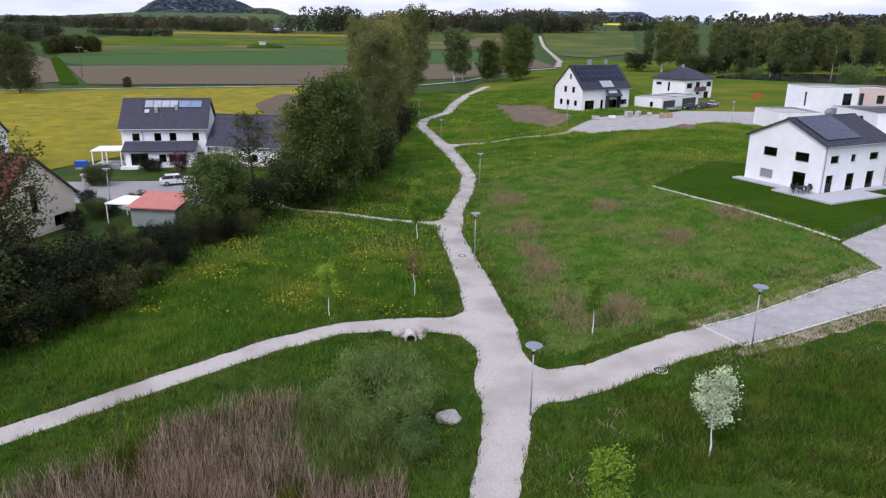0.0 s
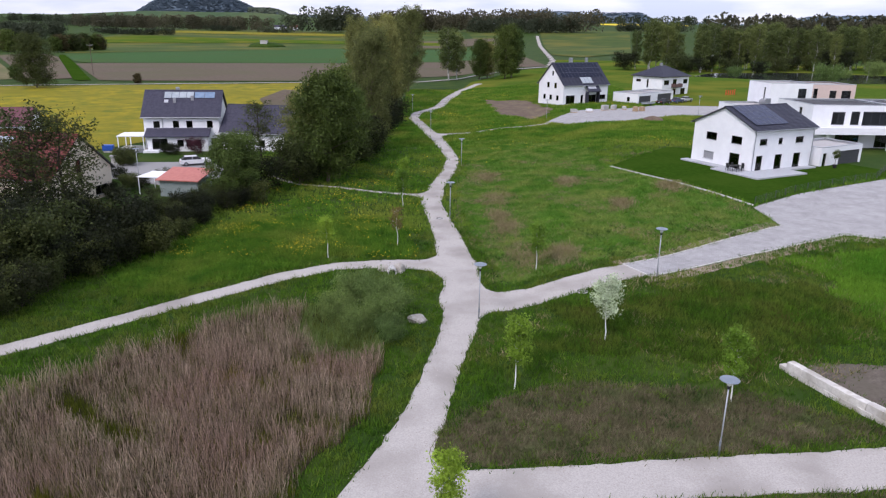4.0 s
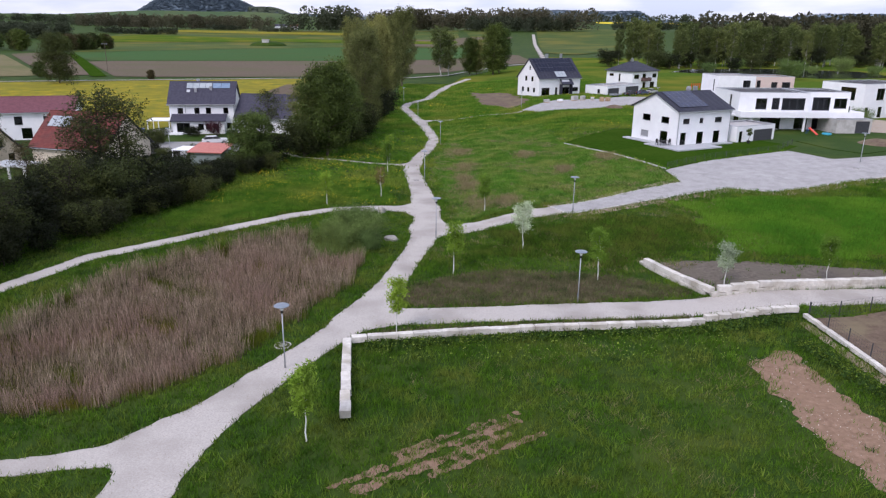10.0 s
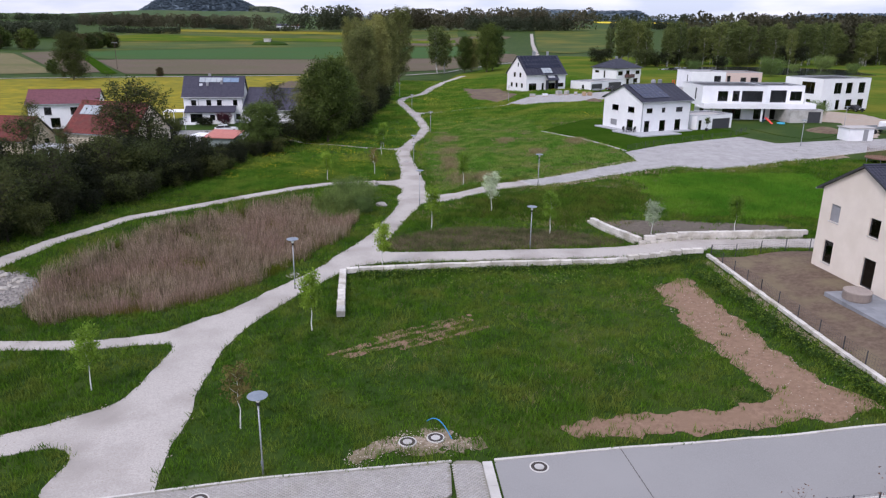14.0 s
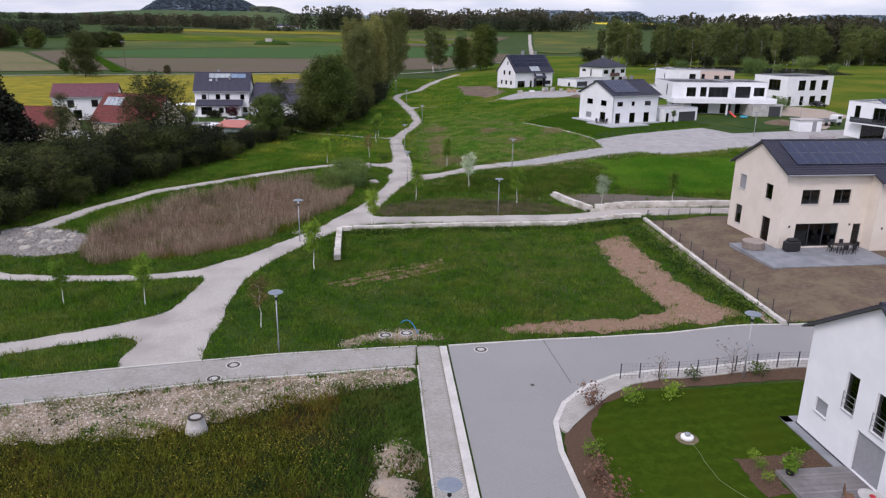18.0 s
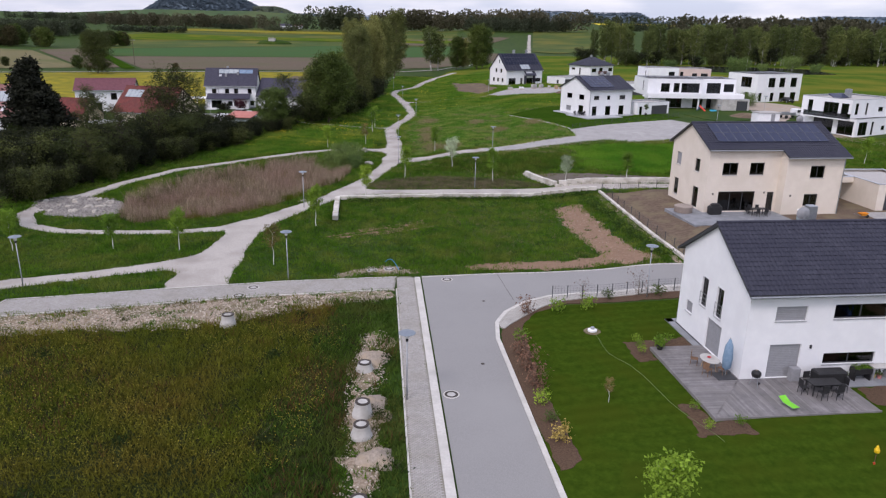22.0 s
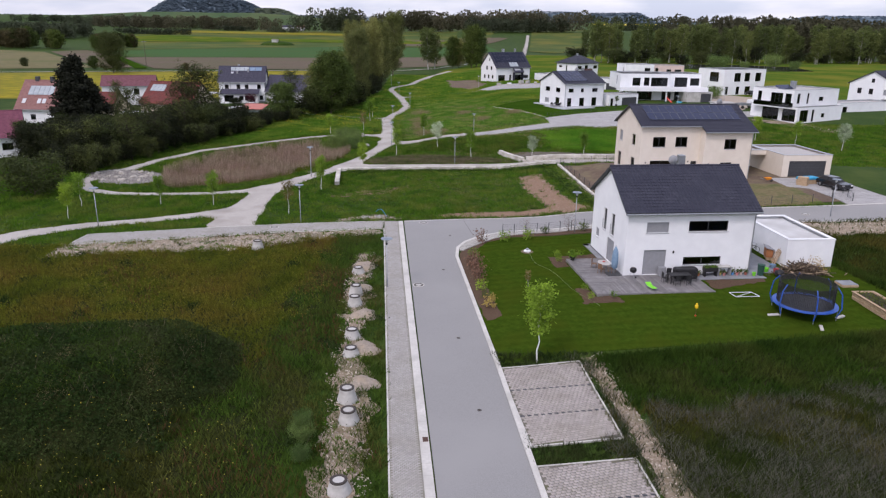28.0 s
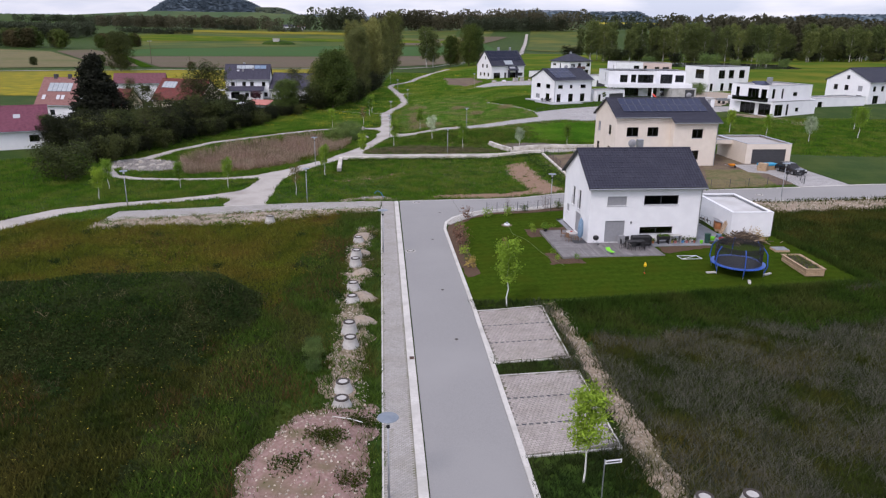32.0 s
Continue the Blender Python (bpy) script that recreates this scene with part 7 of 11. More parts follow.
mesh_fence([(33.6, 13.6), (34.2, 4.0), (35.0, -7.0), (35.9, -16.0)], 1.2, "dark steel mesh fence along the raised garden")
mesh_fence([(33.6, 13.7), (46.0, 15.2), (58.0, 16.4)], 1.2, "dark steel mesh fence along the gravel path")
mesh_fence([(21.9, -23.3), (29.4, -22.75), (45.5, -22.3)], 1.1, "low dark steel mesh fence behind the kerb", 1.35)
mesh_fence([(38.2, 64.9), (45.4, 70.5), (60.5, 79.2)], 0.9, "low dark fence round the lawn", 2.6)
mesh_fence([(60.5, 79.2), (66.0, 86.0)], 0.9, "low dark fence round the lawn", 2.6)
mesh_fence([(52.5, -13.4), (66.0, -11.2), (68.5, -2.0)], 1.1, "steel garden fence beside the driveway", 2.6)


def manhole(x, y, r=0.42, lift=0.065):
    m = thing("manhole_cover", pose(x, y, float(land(x, y)) + lift, 0, 0, 30 * x), "round iron manhole cover in a concrete ring", "manhole", "manhole covers")
    part("ring", Build().lathe([(r * 1.18, -0.05), (r * 1.18, 0.012), (r * 1.0, 0.014), (r * 1.0, -0.05)], 28), M_KERB, m)
    part("frame", Build().lathe([(r * 0.99, -0.05), (r * 0.99, 0.018), (r * 0.62, 0.018), (r * 0.62, -0.05)], 28), M_IRON, m, "dark iron frame")
    b = Build().lathe([(r * 0.60, -0.05), (r * 0.60, 0.015), (0.02, 0.018)], 28)
    part("cover", b, M_CONC, m, "pale concrete-filled lid")


for x, y, lf in ((-3.8, -24.1, 0.1), (-3.1, -22.2, 0.1), (13.2, -19.2, 0.065), (13.5, -39.7, 0.065), (13.9, 40.4, 0.06), (6.4, -17.1, 0.08), (7.9, -16.7, 0.1), (2.0, 65.8, 0.06), (66.0, 66.0, 0.08)):
    manhole(x, y, 0.42, lf)
manhole(-5.2, 9.3, 0.5, 0.06)
manhole(58.0, -15.9, 0.42, 0.065)


def shaft(x, y, h=0.75, tilt=0.0):
    s = thing("concrete_shaft", pose(x, y, float(land(x, y)) - 0.1, tilt, tilt * 0.5, 50 * y), "pale concrete sewer shaft cone with dark rim", "shaft", "concrete shafts beside the pavement")
    part("cone", Build().lathe([(0.62, 0), (0.60, 0.25 * h), (0.46, 0.75 * h), (0.44, h), (0.40, h)], 24), M_CONC, s, smooth=False)
    part("rim", Build().lathe([(0.43, h), (0.43, h + 0.07), (0.29, h + 0.07), (0.29, h - 0.2)], 24), M_IRON, s, "dark iron rim")
    part("lid", Build().lathe([(0.285, h - 0.02), (0.285, h + 0.045), (0.02, h + 0.05)], 20), M_CONC, s)


for i, (x, y) in enumerate([(7.9, -36.6), (8.4, -42.2), (8.6, -44.4), (9.2, -50.6), (9.5, -53.4), (10.1, -59.6), (10.5, -61.9), (10.9, -68.2), (11.1, -70.2), (-2.9, -30.0), (29.2, -79.0), (31.6, -78.6)]):
    shaft(x, y, 0.6 + 0.12 * ((i * 7) % 4), ((i * 5) % 3 - 1) * 1.5)


def boulder(x, y, sx, sy, sz, seed, label="pale weathered boulder in the grass"):
    r = np.random.default_rng(seed)
    bm = bmesh.new()
    bmesh.ops.create_icosphere(bm, subdivisions=3, radius=1)
    ph = r.uniform(0, 6, 6)
    for v in bm.verts:
        n = v.co.normalized()
        k = 1 + 0.16 * math.sin(3 * n.x + ph[0]) + 0.13 * math.sin(4 * n.y + ph[1]) + 0.10 * math.sin(5 * n.z + 3 * n.x + ph[2]) + r.normal(0, 0.012)
        v.co = Vector((n.x * sx * k, n.y * sy * k, max(-0.25, n.z) * sz * k))
    me = bpy.data.meshes.new("boulder")
    bm.to_mesh(me)
    bm.free()
    me.materials.append(M_ROCK)
    ob = new("boulder", me)
    ob.matrix_basis = on(x, y, 50 * seed, 0.02)
    return tagged(ob, label, "boulder", "boulders by the reed basin")


boulder(0.6, 35.6, 0.85, 0.6, 0.45, 1)
boulder(-1.6, 47.2, 0.95, 0.6, 0.6, 2, "pale stone round the culvert mouth")
boulder(-2.9, 47.0, 0.7, 0.55, 0.5, 3, "pale stone round the culvert mouth")
culvert = thing("culvert", on(-2.2, 46.6, 10), "concrete pipe end under the path", "culvert")
part("pipe", Build().lathe([(0.42, -0.6), (0.42, 0.6), (0.32, 0.6), (0.32, -0.55)], 20), M_CONC, culvert)
culvert.matrix_basis = pose(-2.2, 46.5, float(land(-2.2, 46.5)) + 0.15, 90, 0, 8)
r_ = np.random.default_rng(77)
for i in range(46):
    x, y = r_.uniform(-39, -26.5), r_.uniform(1.5, 11.5)
    if poly(np.array([x]), np.array([y]), RIPRAP)[0] < -0.5:
        s = r_.uniform(0.25, 0.6)
        boulder(x, y, s, s * r_.uniform(0.6, 1), s * r_.uniform(0.4, 0.7), 100 + i, "pale quarry stone on the apron")

# ---- garden of the near white house ----
def w_at(x, y, z=0.0, turn=0.0):
    """A pose in the near white house's own frame."""
    return W_AT @ pose(x, y, z, 0, 0, turn)


deck = thing("wooden_deck", W_AT, "weathered grey timber deck round the house corner", "deck")
M_BOARD = mat("weathered_boards", (0.150, 0.142, 0.142), (0.235, 0.224, 0.224), 1.5, 0.8, 0.2, (0.185, 0.175, 0.170), 0.8, per_object=0.16)
for i in range(63):
    y0 = -4.2 + i * 0.146
    x1 = 0.0 if y0 >= 0 else (y0 + 0.07) * 3.6 / 4.2
    if x1 > -3.5:
        part("board", Build().box(-3.6, y0, -0.12, x1 - 0.01, y0 + 0.142, 0.12 - 0.003 * (i % 3)), M_BOARD, deck)
for i in range(68):
    x0 = -3.6 + i * 0.146
    y1 = -0.02 if x0 >= 0 else (x0 + 0.142) * 4.2 / 3.6
    if y1 > -4.1:
        part("board", Build().box(x0, -4.2, -0.12, x0 + 0.142, y1, 0.117 - 0.003 * (i % 3)), M_BOARD, deck)
part("underlay", Build().box(-3.58, -4.18, -0.2, 6.3, -0.03, 0.085).box(-3.58, -0.02, -0.2, -0.03, 4.95, 0.085), M_BARKDARK, deck, "dark timber joists")
part("edging", Build().box(-3.68, -4.28, -0.5, 6.4, -4.2, 0.10).box(-3.68, -4.2, -0.5, -3.6, 5.05, 0.10), M_BOARD, deck, "grey edging board")
terrace = thing("terrace", W_AT, "narrow grey slab terrace along the house front", "terrace")
part("paving", Build().box(6.42, -1.35, -0.2, 12.6, -0.03, 0.06).box(11.7, -0.02, -0.2, 15.2, 9.0, 0.06), M_SLAB, terrace)
apron = thing("paving_strip", W_AT, "grey slab strip along the house wall", "paving")
part("paving", Build().box(-0.55, 4.9, -0.2, -0.03, 9.9, 0.04).box(-0.55, 9.3, -0.2, 2.0, 9.9, 0.04), M_SLAB, apron)


def round_table(m):
    t = thing("garden_table", m, "oval grey garden table with wooden legs", "table")
    part("tabletop", Build().lathe([(0.52, 0.70), (0.55, 0.72), (0.55, 0.74), (0.02, 0.745)], 24), M_CONC, t)
    for i in range(4):
        a = 0.8 + i * math.pi / 2
        part("leg", Build().tube((0.42 * math.cos(a), 0.42 * math.sin(a), 0), (0.30 * math.cos(a), 0.30 * math.sin(a), 0.70), 0.025, sides=6), M_WOOD, t)


round_table(w_at(-1.25, 1.5, 0.12) @ Matrix.Diagonal((1.0, 1.4, 1, 1)))
fb = thing("fruit_bowl", w_at(-1.25, 1.6, 0.865), "small red bowl on the garden table", "bowl")
part("bowl", Build().lathe([(0.05, 0), (0.14, 0.06), (0.13, 0.07), (0.04, 0.02)], 14), mat("red_glaze", (0.35, 0.02, 0.03), (0.45, 0.03, 0.04), 4, 0.4), fb)


def folding_chair(m, label, material, group=""):
    c = thing("garden_chair", m, label, "chair", group)
    part("seat", Build().box(-0.22, -0.22, 0.43, 0.22, 0.22, 0.46, 0.01), material, c)
    part("backrest", Build().box(-0.22, 0.20, 0.5, 0.22, 0.235, 0.95, 0.01), material, c)
    for x, y in ((-0.2, -0.2), (0.2, -0.2), (-0.2, 0.22), (0.2, 0.22)):
        part("leg", Build().tube((x, y, 0), (x * 0.9, y * 0.9, 0.44), 0.018, sides=6), material, c)
    return c


for dx, dy, tn in ((-1.75, 0.7, 120), (-0.75, 0.75, 200), (-1.9, 2.2, 60)):
    folding_chair(w_at(dx, dy, 0.12, tn), "small slatted wooden garden chair", M_TEAK, "wooden garden chairs")
pad = thing("paving_slab", w_at(-0.75, 0.45, 0.12), "dark square stone slab on the deck", "slab")
part("slab", Build().box(-0.6, -0.5, 0, 0.6, 0.5, 0.06, 0.01), M_FRAME, pad)
par = thing("parasol", w_at(-0.65, 0.5, 0.18), "closed blue-grey parasol leaning by the wall", "parasol")
part("cover", Build().lathe([(0.05, 0.35), (0.26, 0.55), (0.30, 1.2), (0.24, 2.0), (0.06, 2.45)], 12), mat("blue_canvas", (0.15, 0.24, 0.34), (0.21, 0.31, 0.42), 5, 0.85, 0.2), par, "blue canvas cover", True)
part("pole", Build().tube((0, 0, 0), (0, 0, 2.55), 0.025), M_ZINC, par)


def kettle_grill(m):
    g = thing("kettle_grill", m, "black kettle grill on three legs", "grill")
    part("bowl", Build().lathe([(0.04, 0.52), (0.24, 0.62), (0.29, 0.76), (0.29, 0.78)], 18), M_BLACK, g, smooth=True)
    part("lid", Build().lathe([(0.295, 0.785), (0.27, 0.92), (0.16, 1.01), (0.02, 1.03)], 18), M_BLACK, g, smooth=True)
    part("handle", Build().box(-0.06, -0.015, 1.03, 0.06, 0.015, 1.07, 0.006), M_WOOD, g)
    for i in range(3):
        a = i * 2.09
        part("leg", Build().tube((0.34 * math.cos(a), 0.34 * math.sin(a), 0), (0.15 * math.cos(a), 0.15 * math.sin(a), 0.6), 0.014, sides=6), M_ZINC, g)
    part("wheel", Build().tube((0.3, -0.12, 0.09), (0.3, -0.08, 0.09), 0.09, sides=14), M_BLACK, g)
    return g


kettle_grill(w_at(0.55, -0.85, 0.12, 30))
lg = thing("sun_lounger", w_at(1.2, -3.4, 0.12, 10) @ Matrix.Diagonal((0.8, 0.8, 0.8, 1)), "bright green low sun lounger on the deck", "lounger")
part("sling", Build().add([(-0.3, -0.7, 0.28), (0.3, -0.7, 0.28), (0.3, 0.25, 0.25), (-0.3, 0.25, 0.25), (0.3, 0.75, 0.5), (-0.3, 0.75, 0.5), (-0.3, -0.7, 0.26), (0.3, -0.7, 0.26), (0.3, 0.25, 0.23), (-0.3, 0.25, 0.23), (0.3, 0.75, 0.48), (-0.3, 0.75, 0.48)], [(0, 1, 2, 3), (3, 2, 4, 5), (6, 9, 8, 7), (9, 11, 10, 8), (0, 6, 7, 1), (5, 4, 10, 11)]), mat("lime_fabric", (0.16, 0.55, 0.03), (0.20, 0.62, 0.05), 5, 0.8), lg, "lime green fabric")
fr = Build()
for x in (-0.32, 0.32):
    fr.tube((x, -0.72, 0.27), (x, 0.28, 0.24), 0.015, sides=6).tube((x, 0.28, 0.24), (x, 0.78, 0.5), 0.015, sides=6)
    for y in (-0.5, 0.4):
        fr.tube((x, y, 0), (x, y, 0.26), 0.013, sides=6)
part("frame", fr, M_ZINC, lg)


def dining_set(place, label):
    t = thing("dining_table", place(0, 0, 0, 0), "long dark grey garden dining table", "table")
    part("tabletop", Build().box(-0.95, -0.45, 0.70, 0.95, 0.45, 0.74, 0.01), M_BLACK, t)
    for x, y in ((-0.85, -0.38), (0.85, -0.38), (-0.85, 0.38), (0.85, 0.38)):
        part("leg", Build().box(x - 0.03, y - 0.03, 0, x + 0.03, y + 0.03, 0.70), M_BLACK, t)
    for x, y, tn in ((-1.25, 0, 90), (1.25, 0, -90), (-0.5, -0.75, 180), (0.45, -0.75, 180), (-0.5, 0.75, 0), (0.45, 0.75, 0)):
        folding_chair(place(x, y, 0, tn), label, M_BLACK, "dark dining chairs on the terrace")


dining_set(lambda x, y, z, tn: w_at(4.2 + x, -2.0 + y, 0.12 + z, tn), "dark mesh garden chair at the dining table")
cov = thing("covered_sofa", w_at(5.2, -1.0, 0.12), "black covered garden sofa against the wall", "sofa")
part("cover", Build().box(-1.0, -0.4, 0, 1.0, 0.4, 0.95, 0.08), M_BLACK, cov)
hs = thing("wall_cabinet", w_at(3.35, -0.35, 0.12), "small grey garden cabinet beside the door", "cabinet")
part("body", Build().box(-0.3, -0.2, 0, 0.3, 0.2, 0.85, 0.01), M_SHUTTER, hs)
pl = thing("raised_planter", w_at(7.75, -0.45, 0.06), "black raised planter with salad greens", "planter")
part("box", Build().box(-0.6, -0.28, 0.45, 0.6, 0.28, 0.8, 0.015), M_BLACK, pl)
for x in (-0.52, 0.52):
    part("leg", Build().box(x - 0.04, -0.25, 0, x + 0.04, 0.25, 0.45), M_BLACK, pl)
r2 = np.random.default_rng(9)
v_, f_ = leaves(r2, np.array([[x, y, 0.84] for x in np.linspace(-0.5, 0.5, 9) for y in (-0.15, 0.15)]), 0.06, 260, 0.06)
part("greens", fast_mesh("greens", v_, f_, M_LEAF_YOUNG), None, pl, "fresh green leaves")
sh = thing("potting_table", w_at(9.0, -0.45, 0.06), "grey potting table with pots beneath", "table")
part("top", Build().box(-0.6, -0.3, 0.82, 0.6, 0.3, 0.88, 0.01), M_CONC, sh)
for x in (-0.55, 0.55):
    part("side", Build().box(x - 0.03, -0.28, 0, x + 0.03, 0.28, 0.82), M_SHUTTER, sh)
for i, (x, c) in enumerate(((8.75, (0.35, 0.3, 0.1)), (9.1, (0.5, 0.2, 0.2)), (9.9, (0.1, 0.3, 0.6)), (10.3, (0.5, 0.2, 0.2)), (10.7, (0.45, 0.35, 0.3)), (11.1, (0.3, 0.1, 0.08)), (6.75, (0.4, 0.15, 0.06)))):
    t_ = thing("flower_pot", w_at(x, -0.35 - 0.1 * (i % 2), 0.06), "small coloured flower pot by the wall", "pot", "pots along the wall")
    part("pot", Build().lathe([(0.10, 0), (0.14, 0.24), (0.145, 0.27), (0.12, 0.27), (0.1, 0.2)], 12), mat("pot_glaze", c, tuple(min(1, k * 1.2) for k in c), 4, 0.6), t_)
    v_, f_ = leaves(r2, np.array([[0, 0, 0.36]]), 0.10, 60, 0.07)
    part("plant", fast_mesh("plant", v_, f_, M_LEAF_MID), None, t_)


def bin_(m, material, label):
    t = thing("rubbish_bin", m, label, "bin")
    part("body", Build().lathe([(0.24, 0), (0.31, 0.95), (0.30, 0.95)], 14), material, t)
    part("lid", Build().lathe([(0.33, 0.95), (0.33, 1.0), (0.05, 1.05)], 14), material, t)


bin_(w_at(12.4, -0.6, 0.06), mat("dark_green_plastic", (0.02, 0.06, 0.045), (0.03, 0.08, 0.06), 4, 0.5), "dark green garden waste bin")
bkt = thing("bucket", w_at(11.75, -0.7, 0.06), "lime green bucket by the wall", "bucket")
part("body", Build().lathe([(0.12, 0), (0.17, 0.3), (0.16, 0.3), (0.11, 0.03)], 14), bpy.data.materials["lime_fabric"], bkt)
# clutter along the garage wall
hut = thing("rabbit_hutch", w_at(15.7, 3.9, 0.06, 70), "orange-brown wooden hutch with sloping roof", "hutch")
part("body", Build().box(-0.6, -0.3, 0.3, 0.6, 0.3, 1.0, 0.02), mat("orange_wood", (0.34, 0.13, 0.05), (0.42, 0.18, 0.08), 3, 0.7), hut)
part("roof", Build().add([(-0.68, -0.4, 1.0), (0.68, -0.4, 1.0), (0.68, 0.4, 1.2), (-0.68, 0.4, 1.2), (-0.68, -0.4, 1.05), (0.68, -0.4, 1.05), (0.68, 0.4, 1.25), (-0.68, 0.4, 1.25)], [(3, 2, 1, 0), (4, 5, 6, 7), (0, 1, 5, 4), (1, 2, 6, 5), (2, 3, 7, 6), (3, 0, 4, 7)]), M_SHUTTER, hut)
for x in (-0.5, 0.5):
    part("leg", Build().box(x - 0.04, -0.25, 0, x + 0.04, 0.25, 0.3), M_WOOD, hut)
for k in range(3):
    bike = thing("bicycle", w_at(15.0 - 0.1 * k, 5.6 + 0.5 * k, 0.06, 5 * k), "dark bicycle parked by the garage wall", "bicycle", "bicycles by the garage")
    for y in (-0.5, 0.5):
        b = Build()
        for i in range(16):
            a0, a1 = i * math.pi / 8, (i + 1) * math.pi / 8
            b.tube((y + 0.33 * math.cos(a0), 0, 0.34 + 0.33 * math.sin(a0)), (y + 0.33 * math.cos(a1), 0, 0.34 + 0.33 * math.sin(a1)), 0.022, sides=5, caps=False)
        part("wheel", b, M_BLACK, bike)
    b = Build().tube((-0.5, 0, 0.34), (-0.15, 0, 0.8), 0.018, sides=6).tube((-0.15, 0, 0.8), (0.4, 0, 0.8), 0.018, sides=6).tube((0.5, 0, 0.34), (0.38, 0, 0.95), 0.018, sides=6).tube((-0.1, 0, 0.36), (0.4, 0, 0.75), 0.018, sides=6).tube((-0.5, 0, 0.34), (-0.1, 0, 0.36), 0.016, sides=6)
    part("frame", b, M_RUST if k == 1 else M_BLACK, bike)
    part("saddle", Build().box(-0.28, -0.07, 0.86, -0.02, 0.07, 0.91, 0.02), M_BLACK, bike)
    part("handlebar", Build().tube((0.38, -0.28, 0.98), (0.38, 0.28, 0.98), 0.015, sides=6), M_ZINC, bike)
part("lumber", Build().box(-0.9, -0.5, 0.02, 0.9, -0.38, 0.2, 0.01).box(-0.8, -0.3, 0.02, 1.0, -0.15, 0.24, 0.01).box(-0.7, 0.05, 0.02, 0.8, 0.2, 0.2, 0.01), M_WOOD, hut, "boards under the hutch")
pile = thing("brushwood_pile", w_at(16.3, -0.6, -0.1), "large heap of cut branches, boards and dead wood", "woodpile")
b = Build()
split = mat("split_wood", (0.26, 0.19, 0.12), (0.40, 0.31, 0.21), 3, 0.85, per_object=0.2)
for i in range(330):
    c_ = r2.normal(0, 1, 3) * (1.05, 0.62, 0.36)
    d_ = r2.normal(0, 1, 3) * (1.0, 0.8, 0.3)
    d_ = d_ / np.linalg.norm(d_) * r2.uniform(0.5, 1.7)
    h_ = 0.95 * max(0.0, 1 - (c_[0] / 2.4) ** 2 - (c_[1] / 1.5) ** 2)
    p_ = np.array([c_[0], c_[1], 0.2 + r2.uniform(0.2, 1.0) * h_])
    if i % 5 == 0:
        part("split_log", Build().tube(p_ - d_ / 2, p_ + d_ / 2, r2.uniform(0.018, 0.06), sides=5), split, pile)
    else:
        b.tube(p_ - d_ / 2, p_ + d_ / 2, r2.uniform(0.012, 0.04), sides=5)
part("brushwood", b, mat("cut_branches", (0.055, 0.040, 0.030), (0.14, 0.105, 0.075), 3, 0.9, island=0.35), pile)
v_, f_ = leaves(r2, np.array([[1.7, 0.3, 0.9], [2.0, 0.0, 0.6], [1.5, 0.5, 1.0]]), 0.26, 240, 0.07)
part("withered_leaves", fast_mesh("withered_leaves", v_, f_, mat("ochre_leaves", (0.35, 0.22, 0.06), (0.45, 0.32, 0.10), 3, 0.8, island=0.3)), None, pile)
bag = thing("rubble_sack", w_at(14.0, -0.9, 0.06, 20), "bulging black plastic sack by the woodpile", "sack")
part("sack", Build().lathe([(0.3, 0), (0.42, 0.15), (0.38, 0.42), (0.15, 0.55), (0.06, 0.6)], 12), M_BLACK, bag, smooth=True)
for i, (x, y, m_, lb) in enumerate(((13.4, 0.3, "lime_fabric", "lime green tub beside the garage"), (14.6, 1.2, "blue_canvas", "blue plastic crate beside the garage"), (14.2, -0.1, "red_glaze", "reddish clay pot beside the garage"))):
    t_ = thing("garden_tub", w_at(x, y, 0.06), lb, "tub", "tubs by the garage")
    part("body", Build().lathe([(0.2, 0), (0.3, 0.34), (0.27, 0.34), (0.17, 0.04)], 12), bpy.data.materials[m_], t_)
lean = thing("leaning_boards", pose(46.5, -34.3, float(land(46.5, -34.3)) + 0.05, 0, 0, 5), "weathered boards leaning on the garage wall", "boards")
for i in range(5):
    part("board", Build().tube((-0.15 + 0.04 * (i % 2), 0.16 * i, 0), (0.40, 0.1 + 0.13 * i, 1.25 + 0.12 * (i % 3)), 0.045, sides=4), M_WOOD, lean)

# trampoline with its net
tr = thing("trampoline", pose(43.5, -45.9, float(land(43.5, -45.9)) + 0.035, 0, 0, 10), "large round blue trampoline with black safety net", "trampoline")
R_T = 2.3
part("jumping_mat", Build().lathe([(R_T - 0.32, 0.86), (R_T - 0.32, 0.875), (0.02, 0.875)], 40), M_BLACK, tr, "black jumping mat")
part("edge_pad", Build().lathe([(R_T - 0.33, 0.85), (R_T - 0.33, 0.90), (R_T + 0.03, 0.90), (R_T + 0.05, 0.84), (R_T, 0.80)], 40), M_BLUE, tr, "blue padded rim")
for i in range(6):
    a = i * math.pi / 3 + 0.2
    c_, s_ = math.cos(a), math.sin(a)
    part("leg", Build().tube((R_T * c_, R_T * s_, 0.0), (R_T * c_, R_T * s_, 0.85), 0.028, sides=8), M_ZINC, tr)
    part("net_pole", Build().tube((R_T * c_, R_T * s_, 0.3), ((R_T + 0.25) * c_, (R_T + 0.25) * s_, 1.0), 0.045, sides=8).tube(((R_T + 0.25) * c_, (R_T + 0.25) * s_, 1.0), ((R_T + 0.12) * c_, (R_T + 0.12) * s_, 2.1), 0.045, sides=8).tube(((R_T + 0.12) * c_, (R_T + 0.12) * s_, 2.1), ((R_T - 0.25) * c_, (R_T - 0.25) * s_, 2.6), 0.04, sides=8), M_BLUE, tr, "foam-padded blue pole")
b = Build()
